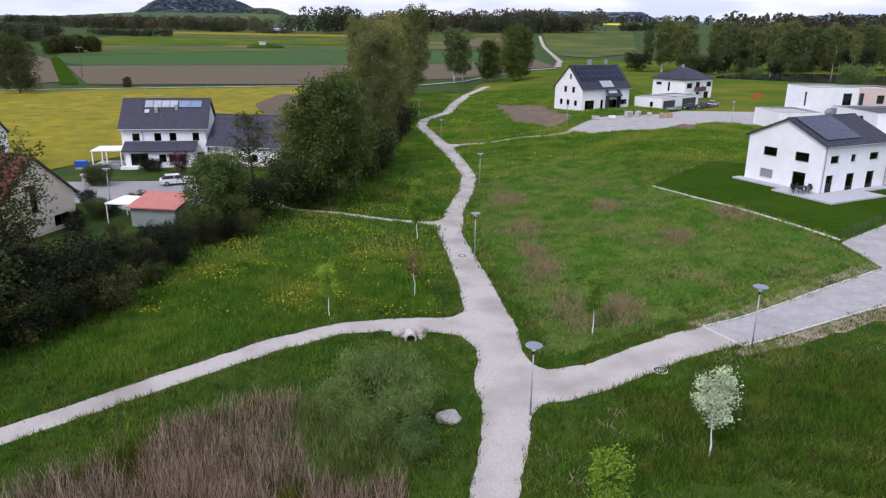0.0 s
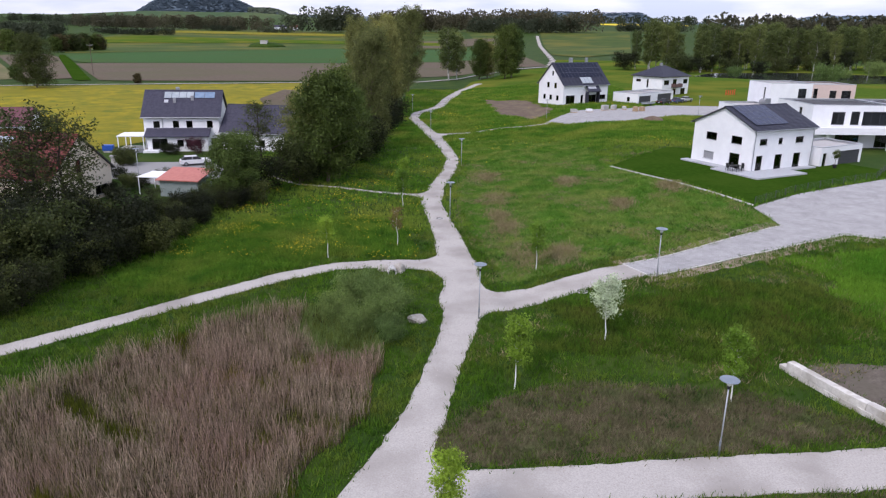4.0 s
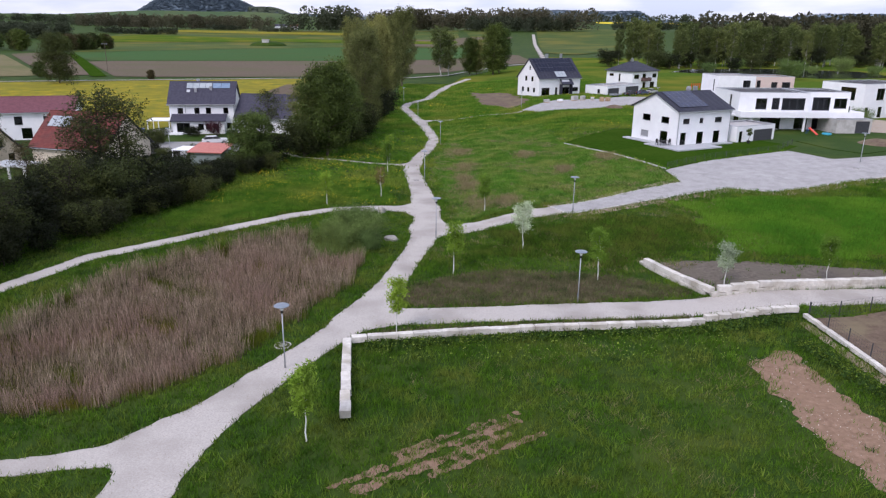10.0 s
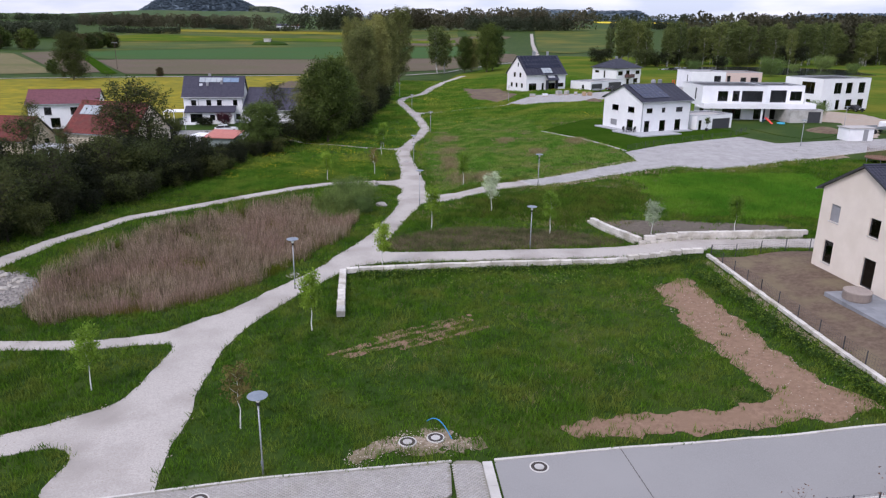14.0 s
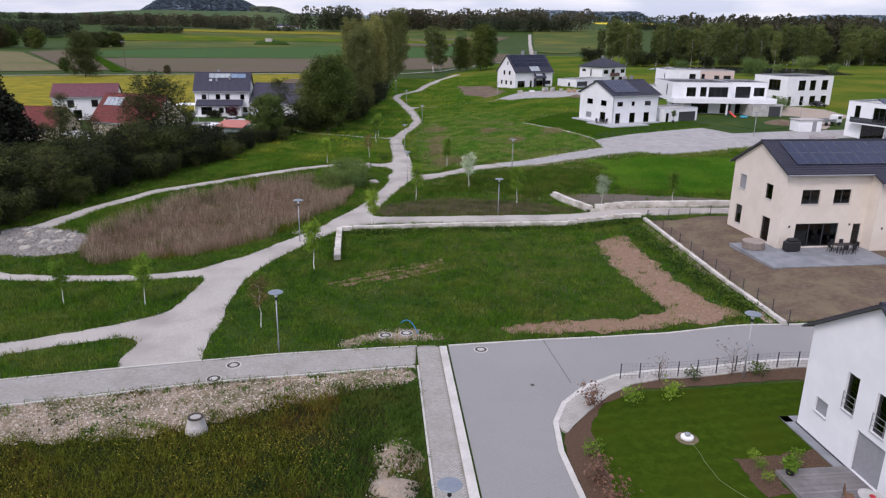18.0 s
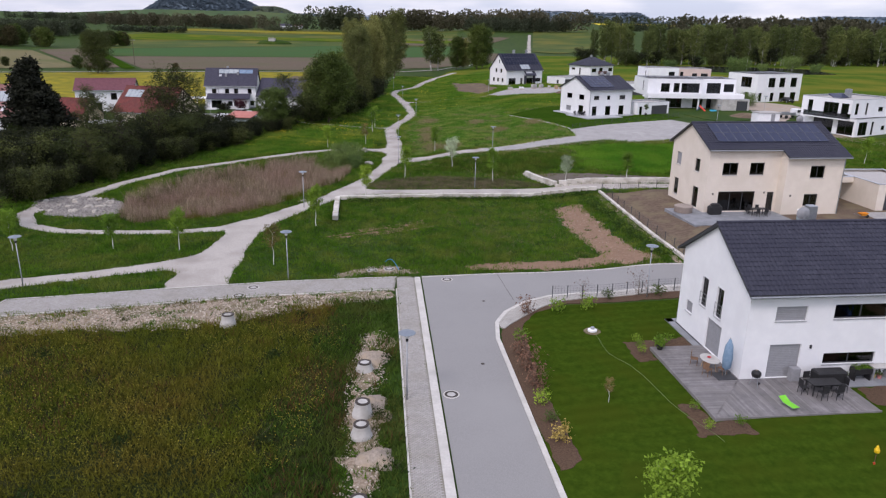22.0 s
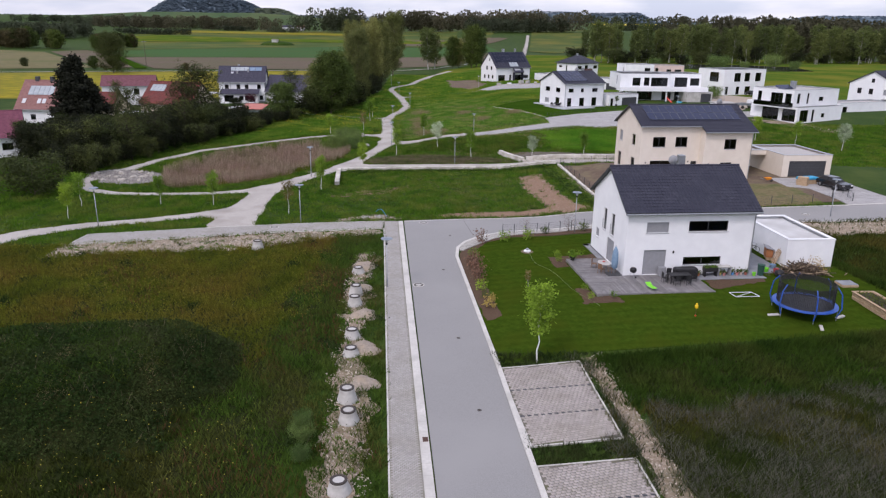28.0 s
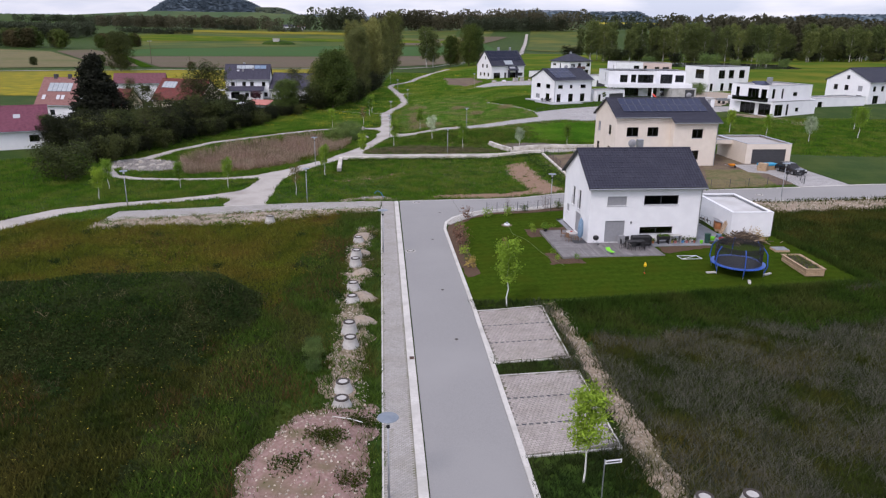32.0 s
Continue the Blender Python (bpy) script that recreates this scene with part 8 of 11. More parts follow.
for k in range(100):
    a = k * 2 * math.pi / 100
    b.tube(((R_T - 0.3) * math.cos(a), (R_T - 0.3) * math.sin(a), 0.9), ((R_T - 0.3) * math.cos(a), (R_T - 0.3) * math.sin(a), 2.55), 0.011, sides=3, caps=False)
for z in np.concatenate([np.linspace(0.95, 2.1, 16), np.linspace(2.14, 2.55, 12)]):
    for k in range(36):
        a0, a1 = k * 2 * math.pi / 36, (k + 1) * 2 * math.pi / 36
        b.tube(((R_T - 0.3) * math.cos(a0), (R_T - 0.3) * math.sin(a0), z), ((R_T - 0.3) * math.cos(a1), (R_T - 0.3) * math.sin(a1), z), 0.011 if z < 2.1 else 0.016, sides=3, caps=False)
part("safety_net", b, M_BLACK, tr, "black mesh safety net")
for x, y, tn in ((41.0, -46.4, 10), (43.6, -48.6, 70), (46.0, -46.6, 30)):
    t_ = thing("anchor_plank", pose(x, y, float(land(x, y)) + 0.035, 0, 0, tn), "short pale plank weighting the trampoline foot", "plank", "planks under the trampoline")
    part("plank", Build().box(-0.45, -0.12, 0, 0.45, 0.12, 0.12, 0.015), M_KERB, t_)
# raised bed of timber, mat, goal frame, wind spinner
rb = thing("raised_bed", pose(49.9, -44.9, float(land(49.9, -44.9)) + 0.03, 0, 0, 3) @ Matrix.Diagonal((0.85, 0.72, 0.75, 1)), "large raised bed of raw timber boards", "raised bed")
for z in range(4):
    b = Build()
    for a in ((-1.0, -3.0, -0.88, 3.0), (0.88, -3.0, 1.0, 3.0), (-0.88, -3.0, 0.88, -2.88), (-0.88, 2.88, 0.88, 3.0)):
        part("board", Build().box(a[0] - 0.03 * (z % 2), a[1] - 0.03 * (z % 2), z * 0.22, a[2], a[3], z * 0.22 + 0.17, 0.008), M_WOOD, rb)
part("rim", Build().box(-1.12, -3.12, 0.88, -0.86, 3.12, 0.92).box(0.86, -3.12, 0.88, 1.12, 3.12, 0.92).box(-0.86, -3.12, 0.88, 0.86, -2.86, 0.92).box(-0.86, 2.86, 0.88, 0.86, 3.12, 0.92), M_WOOD, rb)
part("soil", Build().box(-0.88, -2.88, 0.2, 0.88, 2.88, 0.78), M_BARKDARK, rb)
v_, f_ = leaves(np.random.default_rng(62), np.array([[x, y, 0.9] for x in (-0.5, 0.0, 0.5) for y in np.linspace(-2.5, 2.5, 9)]), 0.11, 420, 0.09)
part("seedlings", fast_mesh("seedlings", v_, f_, M_LEAF_DARK), None, rb, "sparse green seedlings")
lay = thing("timber_stack", pose(50.2, -39.6, float(land(50.2, -39.6)) + 0.03, 0, 0, 4) @ Matrix.Diagonal((0.6, 0.6, 1, 1)), "flat stack of boards covered with sheet", "stack")
part("platform", Build().box(-1.2, -1.0, 0, 1.2, 1.0, 0.2, 0.02), M_WOOD, lay)
part("sheet", Build().box(-1.15, -0.95, 0.2, 1.15, 0.95, 0.24), M_SLAB, lay)
goal = thing("goal_frame", pose(40.4, -42.4, float(land(40.4, -42.4)) + 0.06, 0, 0, 5), "white metal goal frame lying on the lawn", "goal")
b = Build()
for a, c in (((-1, -0.5), (1, -0.5)), ((1, -0.5), (0.8, 0.5)), ((0.8, 0.5), (-1.1, 0.5)), ((-1.1, 0.5), (-1, -0.5)), ((-1, -0.5), (0.8, 0.5))):
    b.tube((*a, 0.03), (*c, 0.03), 0.025, sides=6)
part("frame", b, M_WHITE, goal)
spin = thing("garden_figure", pose(34.9, -46.8, float(land(34.9, -46.8)) + 0.03), "yellow bird-shaped garden stake with red feet", "garden ornament")
part("stake", Build().tube((0, 0, 0), (0, 0, 0.75), 0.012, sides=6), M_RUST, spin)
part("body", Build().lathe([(0.02, 0.62), (0.13, 0.72), (0.14, 0.85), (0.08, 0.97), (0.06, 1.05), (0.02, 1.1)], 12), mat("yellow_enamel", (0.7, 0.45, 0.01), (0.8, 0.52, 0.02), 4, 0.4), spin)
part("feet", Build().box(-0.05, -0.03, 0.0, 0.05, 0.03, 0.12, 0.01), mat("red_enamel", (0.5, 0.06, 0.02), (0.6, 0.08, 0.03), 4, 0.4), spin)
lid_ = thing("well_cover", pose(23.8, -30.5, float(land(23.8, -30.5)) + 0.035), "round pale well cover on a gravel pad", "well cover")
part("pad", Build().lathe([(0.62, 0), (0.6, 0.05), (0.02, 0.06)], 20), M_RUBBLE, lid_)
part("cover", Build().lathe([(0.34, 0.05), (0.34, 0.16), (0.26, 0.2), (0.02, 0.21)], 18), M_WHITE, lid_)
part("hose_reel", Build().lathe([(0.12, 0.2), (0.15, 0.24), (0.15, 0.32), (0.12, 0.36)], 12), M_ZINC, lid_)
hose = thing("garden_hose", Matrix(), "thin pale garden hose lying across the lawn", "hose")
hp = [(23.9, -30.9), (23.9, -32.6), (24.3, -34.2), (25.2, -36.0), (25.8, -38.6), (26.5, -41.0), (27.4, -43.6), (27.9, -45.0)]
b = Build()
fine = [(float(np.interp(k, range(8), [q[0] for q in hp])) + 0.12 * math.sin(2.1 * k), float(np.interp(k, range(8), [q[1] for q in hp]))) for k in np.linspace(0, 7, 57)]
rings = [[(x + 0.011 * math.cos(a), y, float(land(x, y)) + 0.05 + 0.011 * math.sin(a)) for a in (0, 1.257, 2.513, 3.770, 5.027)] for x, y in fine]
b.add([v for ring in rings for v in ring], [(5 * i + j, 5 * i + (j + 1) % 5, 5 * i + 5 + (j + 1) % 5, 5 * i + 5 + j) for i in range(56) for j in range(5)])
part("tube", b, mat("pale_green_hose", (0.16, 0.22, 0.08), (0.20, 0.26, 0.10), 4, 0.5), hose)
for pts in ([(-5.0, 6.5), (-5.0, 3.4), (-3.75, 3.4), (-3.75, 5.2), (-0.6, 5.2), (-0.6, 6.6)], [(-4.9, -2.3), (-5.1, -5.7), (-1.9, -5.6), (-1.8, -4.4), (-3.8, -4.4), (-3.8, -2.3)], [(6.6, -3.6), (8.2, -3.2), (12.0, -2.1), (12.2, -1.45), (6.6, -1.45)]):
    wp_ = [tuple((W_AT @ Vector((x, y, 0))).xy) for x, y in pts]
    sheet("flower_bed", ragged(wp_, 0.22, 1.1), (min(q[0] for q in wp_) - 1, min(q[1] for q in wp_) - 1, max(q[0] for q in wp_) + 1, max(q[1] for q in wp_) + 1), 0.12, 0.05, M_MULCH, "low soil and bark bed beside the deck", "flower bed")


def shrub(x, y, s, proto, label, wide=1.0, turn=0.0, z=None):
    plant(proto, x, y, s, turn, "shrub", label, "shrub", "garden shrubs", wide, z)


P_SMALL = {k: tree_proto(70 + i, 1.0, 0.55, 0.05, 0.02, 260, 0.09, m_, M_BARK, "shrub", 9, clump=0.28) for i, (k, m_) in enumerate((("dark", M_LEAF_DARK), ("fresh", M_LEAF_YOUNG), ("rust", M_RUST), ("mid", M_LEAF_MID), ("ochre", mat("ochre_shrub", (0.30, 0.22, 0.05), (0.40, 0.30, 0.08), 3, 0.8, island=0.3))))}
P_TWIG = tree_proto(78, 1.6, 0.7, 0.1, 0.03, 60, 0.05, M_RUST, M_BARK, "shrub", 26, clump=0.25)
for x, y, s, k, lb in ((19.4, -26.6, 1.05, "rust", "dark reddish shrub in the bed"), (21.9, -26.4, 0.9, "fresh", "fresh green leafy perennial"), (24.2, -26.0, 0.9, "fresh", "fresh green leafy perennial"), (18.5, -31.8, 0.8, "fresh", "small green shrub in the bed"), (18.3, -34.0, 1.0, "rust", "reddish shrub in the bed"),
                   (18.6, -36.2, 1.2, "rust", "rust-red shrub in the bed"), (18.8, -38.4, 1.1, "rust", "brown leafless shrub in the bed"), (18.9, -40.6, 0.8, "fresh", "fresh green shrub in the bed"), (19.1, -42.6, 0.6, "mid", "low green shrub in the bed"), (19.4, -44.6, 0.9, "ochre", "yellow-ochre shrub in the bed"), (30.6, -23.5, 0.8, "mid", "small green shrub by the fence"), (26.4, -23.4, 0.7, "mid", "small green shrub by the fence")):
    shrub(x, y, s, P_SMALL[k], lb, 1.0, 40 * x)
plant(P_TWIG, 24.4, -23.4, 1.0, 0, "shrub", "bare twiggy shrub by the fence", "shrub", "garden shrubs")
plant(P_TWIG, 29.0, -23.2, 1.3, 70, "shrub", "bare twiggy shrub by the fence", "shrub", "garden shrubs")
plant(P_BARE, 22.8, -40.6, 0.42, 0, "sapling", "tiny staked sapling on the lawn", "tree")
pot_ = thing("potted_hosta", w_at(-3.2, 4.6, 0.12), "leafy green plant in a dark pot", "plant")
part("pot", Build().lathe([(0.18, 0), (0.24, 0.35), (0.22, 0.36), (0.17, 0.3)], 14), M_BLACK, pot_)
v_, f_ = leaves(r2, np.array([[0, 0, 0.55], [0.15, 0.1, 0.5], [-0.15, -0.05, 0.5], [0, 0.1, 0.75]]), 0.14, 220, 0.12)
part("foliage", fast_mesh("foliage", v_, f_, M_LEAF_YOUNG), None, pot_)
for pts, seed in (([(-4.6, 4.2), (-4.3, 6.0), (-2.0, 5.9), (-4.4, 5.2)], 1), ([(-4.4, -3.2), (-4.5, -5.2), (-2.6, -5.0)], 2)):
    for i, (x, y) in enumerate(pts):
        q_ = W_AT @ Vector((x, y, 0.09))
        plant(P_SMALL["fresh"], q_.x, q_.y, 0.45, 60 * i, "flowering_perennial", "low white-flowering perennial in the bed", "plant", "perennials in the beds", 1.0, q_.z)
# sign at the street corner (writing kept as a plain bar)
sg = thing("street_sign", on(24.5, -78.8, 12), "white street name plate on a grey post", "sign")
part("post", Build().tube((0, 0, -0.2), (0, 0, 2.55), 0.03, sides=8), M_ZINC, sg)
part("plate", Build().box(0.0, -0.012, 2.28, 0.85, 0.012, 2.48, 0.005), M_WHITE, sg)
part("writing_bar", Build().box(0.08, -0.016, 2.345, 0.77, -0.0125, 2.415), M_FRAME, sg)
drain = thing("street_drain", pose(street_x(-63.8, -0.18), -63.8, float(land(14.8, -63.8)) + 0.155, 0, 0, 5.4), "rusty iron street drain grate in the gutter", "drain")
part("grate", Build().box(-0.15, -0.22, -0.04, 0.15, 0.22, 0.006), mat("rusty_iron", (0.12, 0.055, 0.04), (0.17, 0.08, 0.055), 8, 0.7, 0.3), drain)
for i in range(5):
    part("bar", Build().box(-0.13, -0.19 + i * 0.085, 0.006, 0.13, -0.15 + i * 0.085, 0.016), M_IRON, drain)
for x, y in ((15.6, -35.5), (16.8, -50.5), (17.9, -60.5), (16.2, -24.2), (46.0, -17.6)):
    t_ = thing("valve_cover", pose(x, y, float(land(x, y)) + 0.06), "small oval iron valve cover in the road", "valve cover", "valve covers")
    part("cover", Build().lathe([(0.13, -0.03), (0.13, 0.008), (0.02, 0.01)], 14), M_IRON, t_)
bh = thing("blue_pipe", Matrix(), "bent blue water pipe sticking out of the ground", "pipe")
b = Build()
for i in range(8):
    a0, a1 = i / 8, (i + 1) / 8
    q0, q1 = ((7.4 + 1.4 * a, -15.3 - 1.4 * a, float(land(8, -16)) + 0.75 * math.sin(math.pi * (0.12 + 0.88 * a))) for a in (a0, a1))
    b.tube(q0, q1, 0.03, sides=8)
part("tube", b, mat("blue_pipe", (0.03, 0.20, 0.42), (0.05, 0.26, 0.5), 4, 0.4), bh)

# ---- garden of the cream house ----
def be_at(x, y, z=0.0, turn=0.0):
    return BE_AT @ pose(x, y, z, 0, 0, turn)


pt = thing("terrace", BE_AT, "pale blue-grey slab terrace before the cream house", "terrace")
part("paving", Build().box(-3.6, -5.4, -0.3, 8.6, -0.03, 0.05).box(-3.6, -0.02, -0.3, -0.05, 2.2, 0.05), M_SLAB, pt)
tub = thing("hot_tub", be_at(-2.2, 0.4, 0.05), "round covered grey-brown hot tub", "hot tub")
part("body", Build().lathe([(0.98, 0), (1.02, 0.1), (1.0, 0.62), (0.9, 0.66)], 32), mat("taupe_vinyl", (0.21, 0.17, 0.145), (0.26, 0.215, 0.185), 4, 0.6), tub)
part("cover", Build().lathe([(1.03, 0.62), (1.03, 0.72), (0.9, 0.77), (0.02, 0.79)], 32), mat("taupe_cover", (0.28, 0.235, 0.205), (0.33, 0.28, 0.245), 4, 0.6), tub)
cb = thing("covered_barbecue", be_at(0.9, -0.9, 0.05), "large barbecue under a black cover", "barbecue")
part("cover", Build().box(-0.75, -0.4, 0.0, 0.75, 0.4, 1.0, 0.12).box(-0.5, -0.35, 0.95, 0.5, 0.35, 1.25, 0.12), M_BLACK, cb)
dining_set(lambda x, y, z, tn: be_at(5.8 + x, -1.5 + y, 0.05 + z, tn), "dark grey garden chair on the cream house's terrace")
tk = thing("water_tank", be_at(9.6, -4.2, -0.1), "pale blue-grey plastic tank with white lid", "tank")
part("body", Build().box(-0.55, -0.4, 0, 0.55, 0.4, 1.25, 0.06), mat("ice_plastic", (0.30, 0.37, 0.40), (0.36, 0.43, 0.46), 4, 0.5), tk)
part("lid", Build().box(-0.6, -0.45, 1.25, 0.6, 0.45, 1.38, 0.04), M_WHITE, tk)


def dish(parent, x, y, z, turn, r=0.45):
    d = new("satellite_dish")
    d.parent, d.matrix_basis = parent, pose(x, y, z, 0, 0, turn)
    b = Build().lathe([(0.02, 0), (r * 0.6, 0.05), (r, 0.14), (r * 1.01, 0.15), (r * 0.6, 0.07)], 20)
    b.v = [(p[0], -p[2] - 0.12, p[1] + 0.6) for p in b.v]
    part("reflector", b, M_SHUTTER, d, "grey satellite dish")
    part("mast", Build().tube((0, 0, -0.2), (0, 0, 0.75), 0.025, sides=6), M_ZINC, d)


dish(W, 5.6, 4.55, 8.85, 170, 0.42)
dish(BE, 13.4, 4.6, 9.5, 170, 0.42)
dish(H3, 7.4, 5.6, 8.4, 160, 0.5)
part("chimney", Build().box(6.6, 5.6, 8.6, 7.2, 6.2, 9.7, 0.03), M_ZINC, W)
part("chimney", Build().box(10.2, 7.0, 7.5, 10.8, 7.6, 9.3, 0.03), M_ZINC, H3)
part("chimney", Build().box(5.0, 4.4, 9.3, 5.6, 5.0, 10.6, 0.03), M_ZINC, L1)
part("wall_lamp", Build().box(4.3, -0.1, 2.1, 4.42, -0.01, 2.32, 0.01), M_BLACK, W)


def car(m, paint, label, long=4.5, estate=False):
    c = thing("car", m, label, "car", "parked cars")
    body = Build()
    prof = [(-long / 2, 0.35), (-long / 2, 0.75), (-long / 2 + 0.1, 0.88), (-0.95, 0.95), (0.95, 0.98), (long / 2 - 0.15, 0.95), (long / 2, 0.75), (long / 2, 0.35)]
    n = len(prof)
    for y, k in ((-0.88, 0), (0.88, 1)):
        body.v += [(x, y * (0.96 if z > 0.9 else 1.0), z) for x, z in prof]
    body.f += [list(range(n - 1, -1, -1))[::-1], list(range(2 * n - 1, n - 1, -1))] + [[i, i + n, (i + 1) % n + n, (i + 1) % n] for i in range(n)]
    part("body", body, paint, c)
    back = long / 2 - 0.25 if estate else long / 2 - 0.9
    cab = [(-0.95, 0.95), (-0.25, 1.42), (back - 0.55, 1.44), (back, 0.97)]
    gv = [(x, -0.80 if z < 1.2 else -0.62, z) for x, z in cab] + [(x, 0.80 if z < 1.2 else 0.62, z) for x, z in cab]
    for pane, ring in (("side_window", (0, 1, 2, 3)), ("side_window", (7, 6, 5, 4)), ("windscreen", (0, 4, 5, 1)), ("rear_window", (2, 6, 7, 3))):
        part(pane, Build().add([gv[i] for i in ring], [(0, 1, 2, 3)]), M_BLACK, c, "dark glazing")
    part("roof", Build().box(-0.3, -0.63, 1.40, back - 0.5, 0.63, 1.47, 0.02), paint, c)
    for s_ in (-1, 1):
        part("pillar", Build().tube((0.45, s_ * 0.79, 0.98), (0.42, s_ * 0.64, 1.43), 0.035, sides=5), paint, c)
    for x in (-long / 2 + 0.85, long / 2 - 0.85):
        for y in (-0.86, 0.86):
            w = part("wheel", Build().tube((x, y - 0.1, 0.32), (x, y + 0.1, 0.32), 0.32, sides=18), M_BLACK, c)
            part("rim", Build().tube((x, y - 0.105, 0.32), (x, y + 0.105, 0.32), 0.2, sides=14), M_ZINC, w)
    for y in (-0.65, 0.65):
        part("headlight", Build().box(-long / 2 - 0.01, y - 0.18, 0.66, -long / 2 + 0.08, y + 0.18, 0.8, 0.02), M_OPAL, c)
        part("tail_light", Build().box(long / 2 - 0.06, y - 0.16, 0.68, long / 2 + 0.01, y + 0.16, 0.86, 0.02), mat("tail_red", (0.25, 0.01, 0.01), (0.3, 0.015, 0.015), 4, 0.3), c)
    part("number_plate", Build().box(long / 2 - 0.01, -0.26, 0.52, long / 2 + 0.015, 0.26, 0.62), M_WHITE, c)
    return c


P_DARK = mat("black_paint", (0.012, 0.013, 0.016), (0.016, 0.017, 0.02), 4, 0.2, spec=0.6)
P_SILV = mat("silver_paint", (0.42, 0.43, 0.44), (0.46, 0.47, 0.48), 4, 0.3, spec=0.5, metal=0.3)
P_BLUE = mat("blue_paint", (0.03, 0.045, 0.10), (0.04, 0.055, 0.12), 4, 0.25, spec=0.6)
P_WHITE = mat("white_paint", (0.7, 0.71, 0.72), (0.75, 0.76, 0.77), 4, 0.3, spec=0.5)
sheet("driveway", lambda x, y: poly(x, y, [(61.5, 2.6), (70.5, 3.4), (72.2, -11.8), (64.8, -12.9), (64.0, -4.0), (61.6, -3.4)]), (60, -14, 74, 5), 0.6, 0.09, M_PLAZA, "pale paved driveway before the garage", "driveway", 0.1)
car(on(67.6, -3.6, 104, 0.09), P_DARK, "black estate car parked before the garage", 4.7, True)
car(on(-37.0, 96.9, 205, 0.08), P_WHITE, "pale silver estate car parked in the lane", 4.6, True)
copy_thing(first, on(-41.2, 85.4, 20))
t_ = thing("water_butt", on(-55.6, 107.6, 10), "bright blue plastic tank in the old garden", "tank")
part("body", Build().box(-0.9, -0.5, 0.3, 0.9, 0.5, 1.3, 0.08), bpy.data.materials["blue_vinyl"], t_)
part("stand", Build().box(-0.8, -0.45, 0.0, 0.8, 0.45, 0.3, 0.02), M_CONC, t_)
t_ = thing("stone_feature", on(-50.3, 97.6, 10), "grey stone pillar with a small roof in the garden", "ornament")
part("pillar", Build().box(-0.3, -0.3, 0, 0.3, 0.3, 1.1, 0.04), M_CONC, t_)
part("cap", Build().box(-0.45, -0.45, 1.1, 0.45, 0.45, 1.25, 0.04), M_CONC, t_)
plant(P_BUSH[1], -47.3, 95.6, 0.62, 40, "garden_shrub", "round dense green bush beside the lane", "shrub", "shrubs in the old garden", 1.2)
for i, (x, y, w, tn) in enumerate(((59.8, 90.0, 1.7, 29),)):
    t_ = thing("garden_bench", on(x, y, tn, 0.1), "pale wooden garden bench by the garage", "bench")
    part("seat", Build().box(-w / 2, -0.25, 0.42, w / 2, 0.2, 0.47, 0.01), M_WOOD, t_)
    part("backrest", Build().box(-w / 2, 0.2, 0.5, w / 2, 0.25, 0.95, 0.01), M_WOOD, t_)
    for x_ in (-w / 2 + 0.1, w / 2 - 0.1):
        part("leg", Build().box(x_ - 0.04, -0.22, 0, x_ + 0.04, 0.22, 0.42), M_WOOD, t_)
pt_ = thing("potted_tree", on(58.6, 86.4, 0, 0.1), "clipped ball tree in a dark pot", "tree")
part("pot", Build().lathe([(0.22, 0), (0.3, 0.45), (0.27, 0.46), (0.2, 0.38)], 14), M_BLACK, pt_)
part("trunk", Build().tube((0, 0, 0.4), (0.03, 0, 1.5), 0.035, 0.028, 8), M_BARK, pt_)
v_, f_ = leaves(np.random.default_rng(61), np.array([[0.03 + 0.4 * math.cos(k * 2.4) * math.sin(k), 0.4 * math.sin(k * 2.4) * math.sin(k), 1.9 + 0.4 * math.cos(k)] for k in range(24)]), 0.12, 900, 0.07)
part("crown", fast_mesh("crown", v_, f_, M_LEAF_DARK), None, pt_)
for i in range(5):
    t_ = thing("barrier_post", on(89.9 + 0.9 * i, 209.6 + 0.6 * i, 30), "red site barrier post beside the lane", "post", "red barrier posts")
    part("post", Build().tube((0, 0, 0), (0, 0, 1.6), 0.16, sides=8), bpy.data.materials["red_enamel"], t_)
hp_ = thing("soil_heap", on(48.0, 141.2, 20), "small heap of brown soil beside the lane", "soil heap")
part("soil", Build().lathe([(2.6, -0.2), (2.1, 0.35), (1.2, 0.75), (0.3, 0.95), (0.02, 0.98)], 18), M_SOIL, hp_, smooth=True)
for i, (x, y, tn, pt_, lb) in enumerate(((61.0, 177.5, 220, P_DARK, "black car before the garage"), (65.8, 181.5, 222, P_BLUE, "dark blue car before the garage"), (69.5, 185.5, 222, P_SILV, "grey car before the garage"), (108.8, 125.5, 100, P_DARK, "black car with open tailgate by the cube house"))):
    car(on(x, y, tn, 0.08), pt_, lb)
trl = thing("trailer", on(55.6, 172.8, 40, 0.1), "low flat grey trailer on the forecourt", "trailer")
part("bed", Build().box(-1.8, -0.9, 0.5, 1.8, 0.9, 0.6, 0.02).box(-1.8, -0.9, 0.6, 1.8, -0.86, 0.9).box(-1.8, 0.86, 0.6, 1.8, 0.9, 0.9), M_ZINC, trl)
for y in (-0.8, 0.8):
    part("wheel", Build().tube((0, y - 0.1, 0.3), (0, y + 0.1, 0.3), 0.3, sides=14), M_BLACK, trl)
part("drawbar", Build().tube((-1.8, 0, 0.5), (-3.0, 0, 0.45), 0.04), M_ZINC, trl)
van = thing("pickup_truck", on(91.5, 86.5, 200, 0.08), "white tipper truck parked on the lane", "truck")
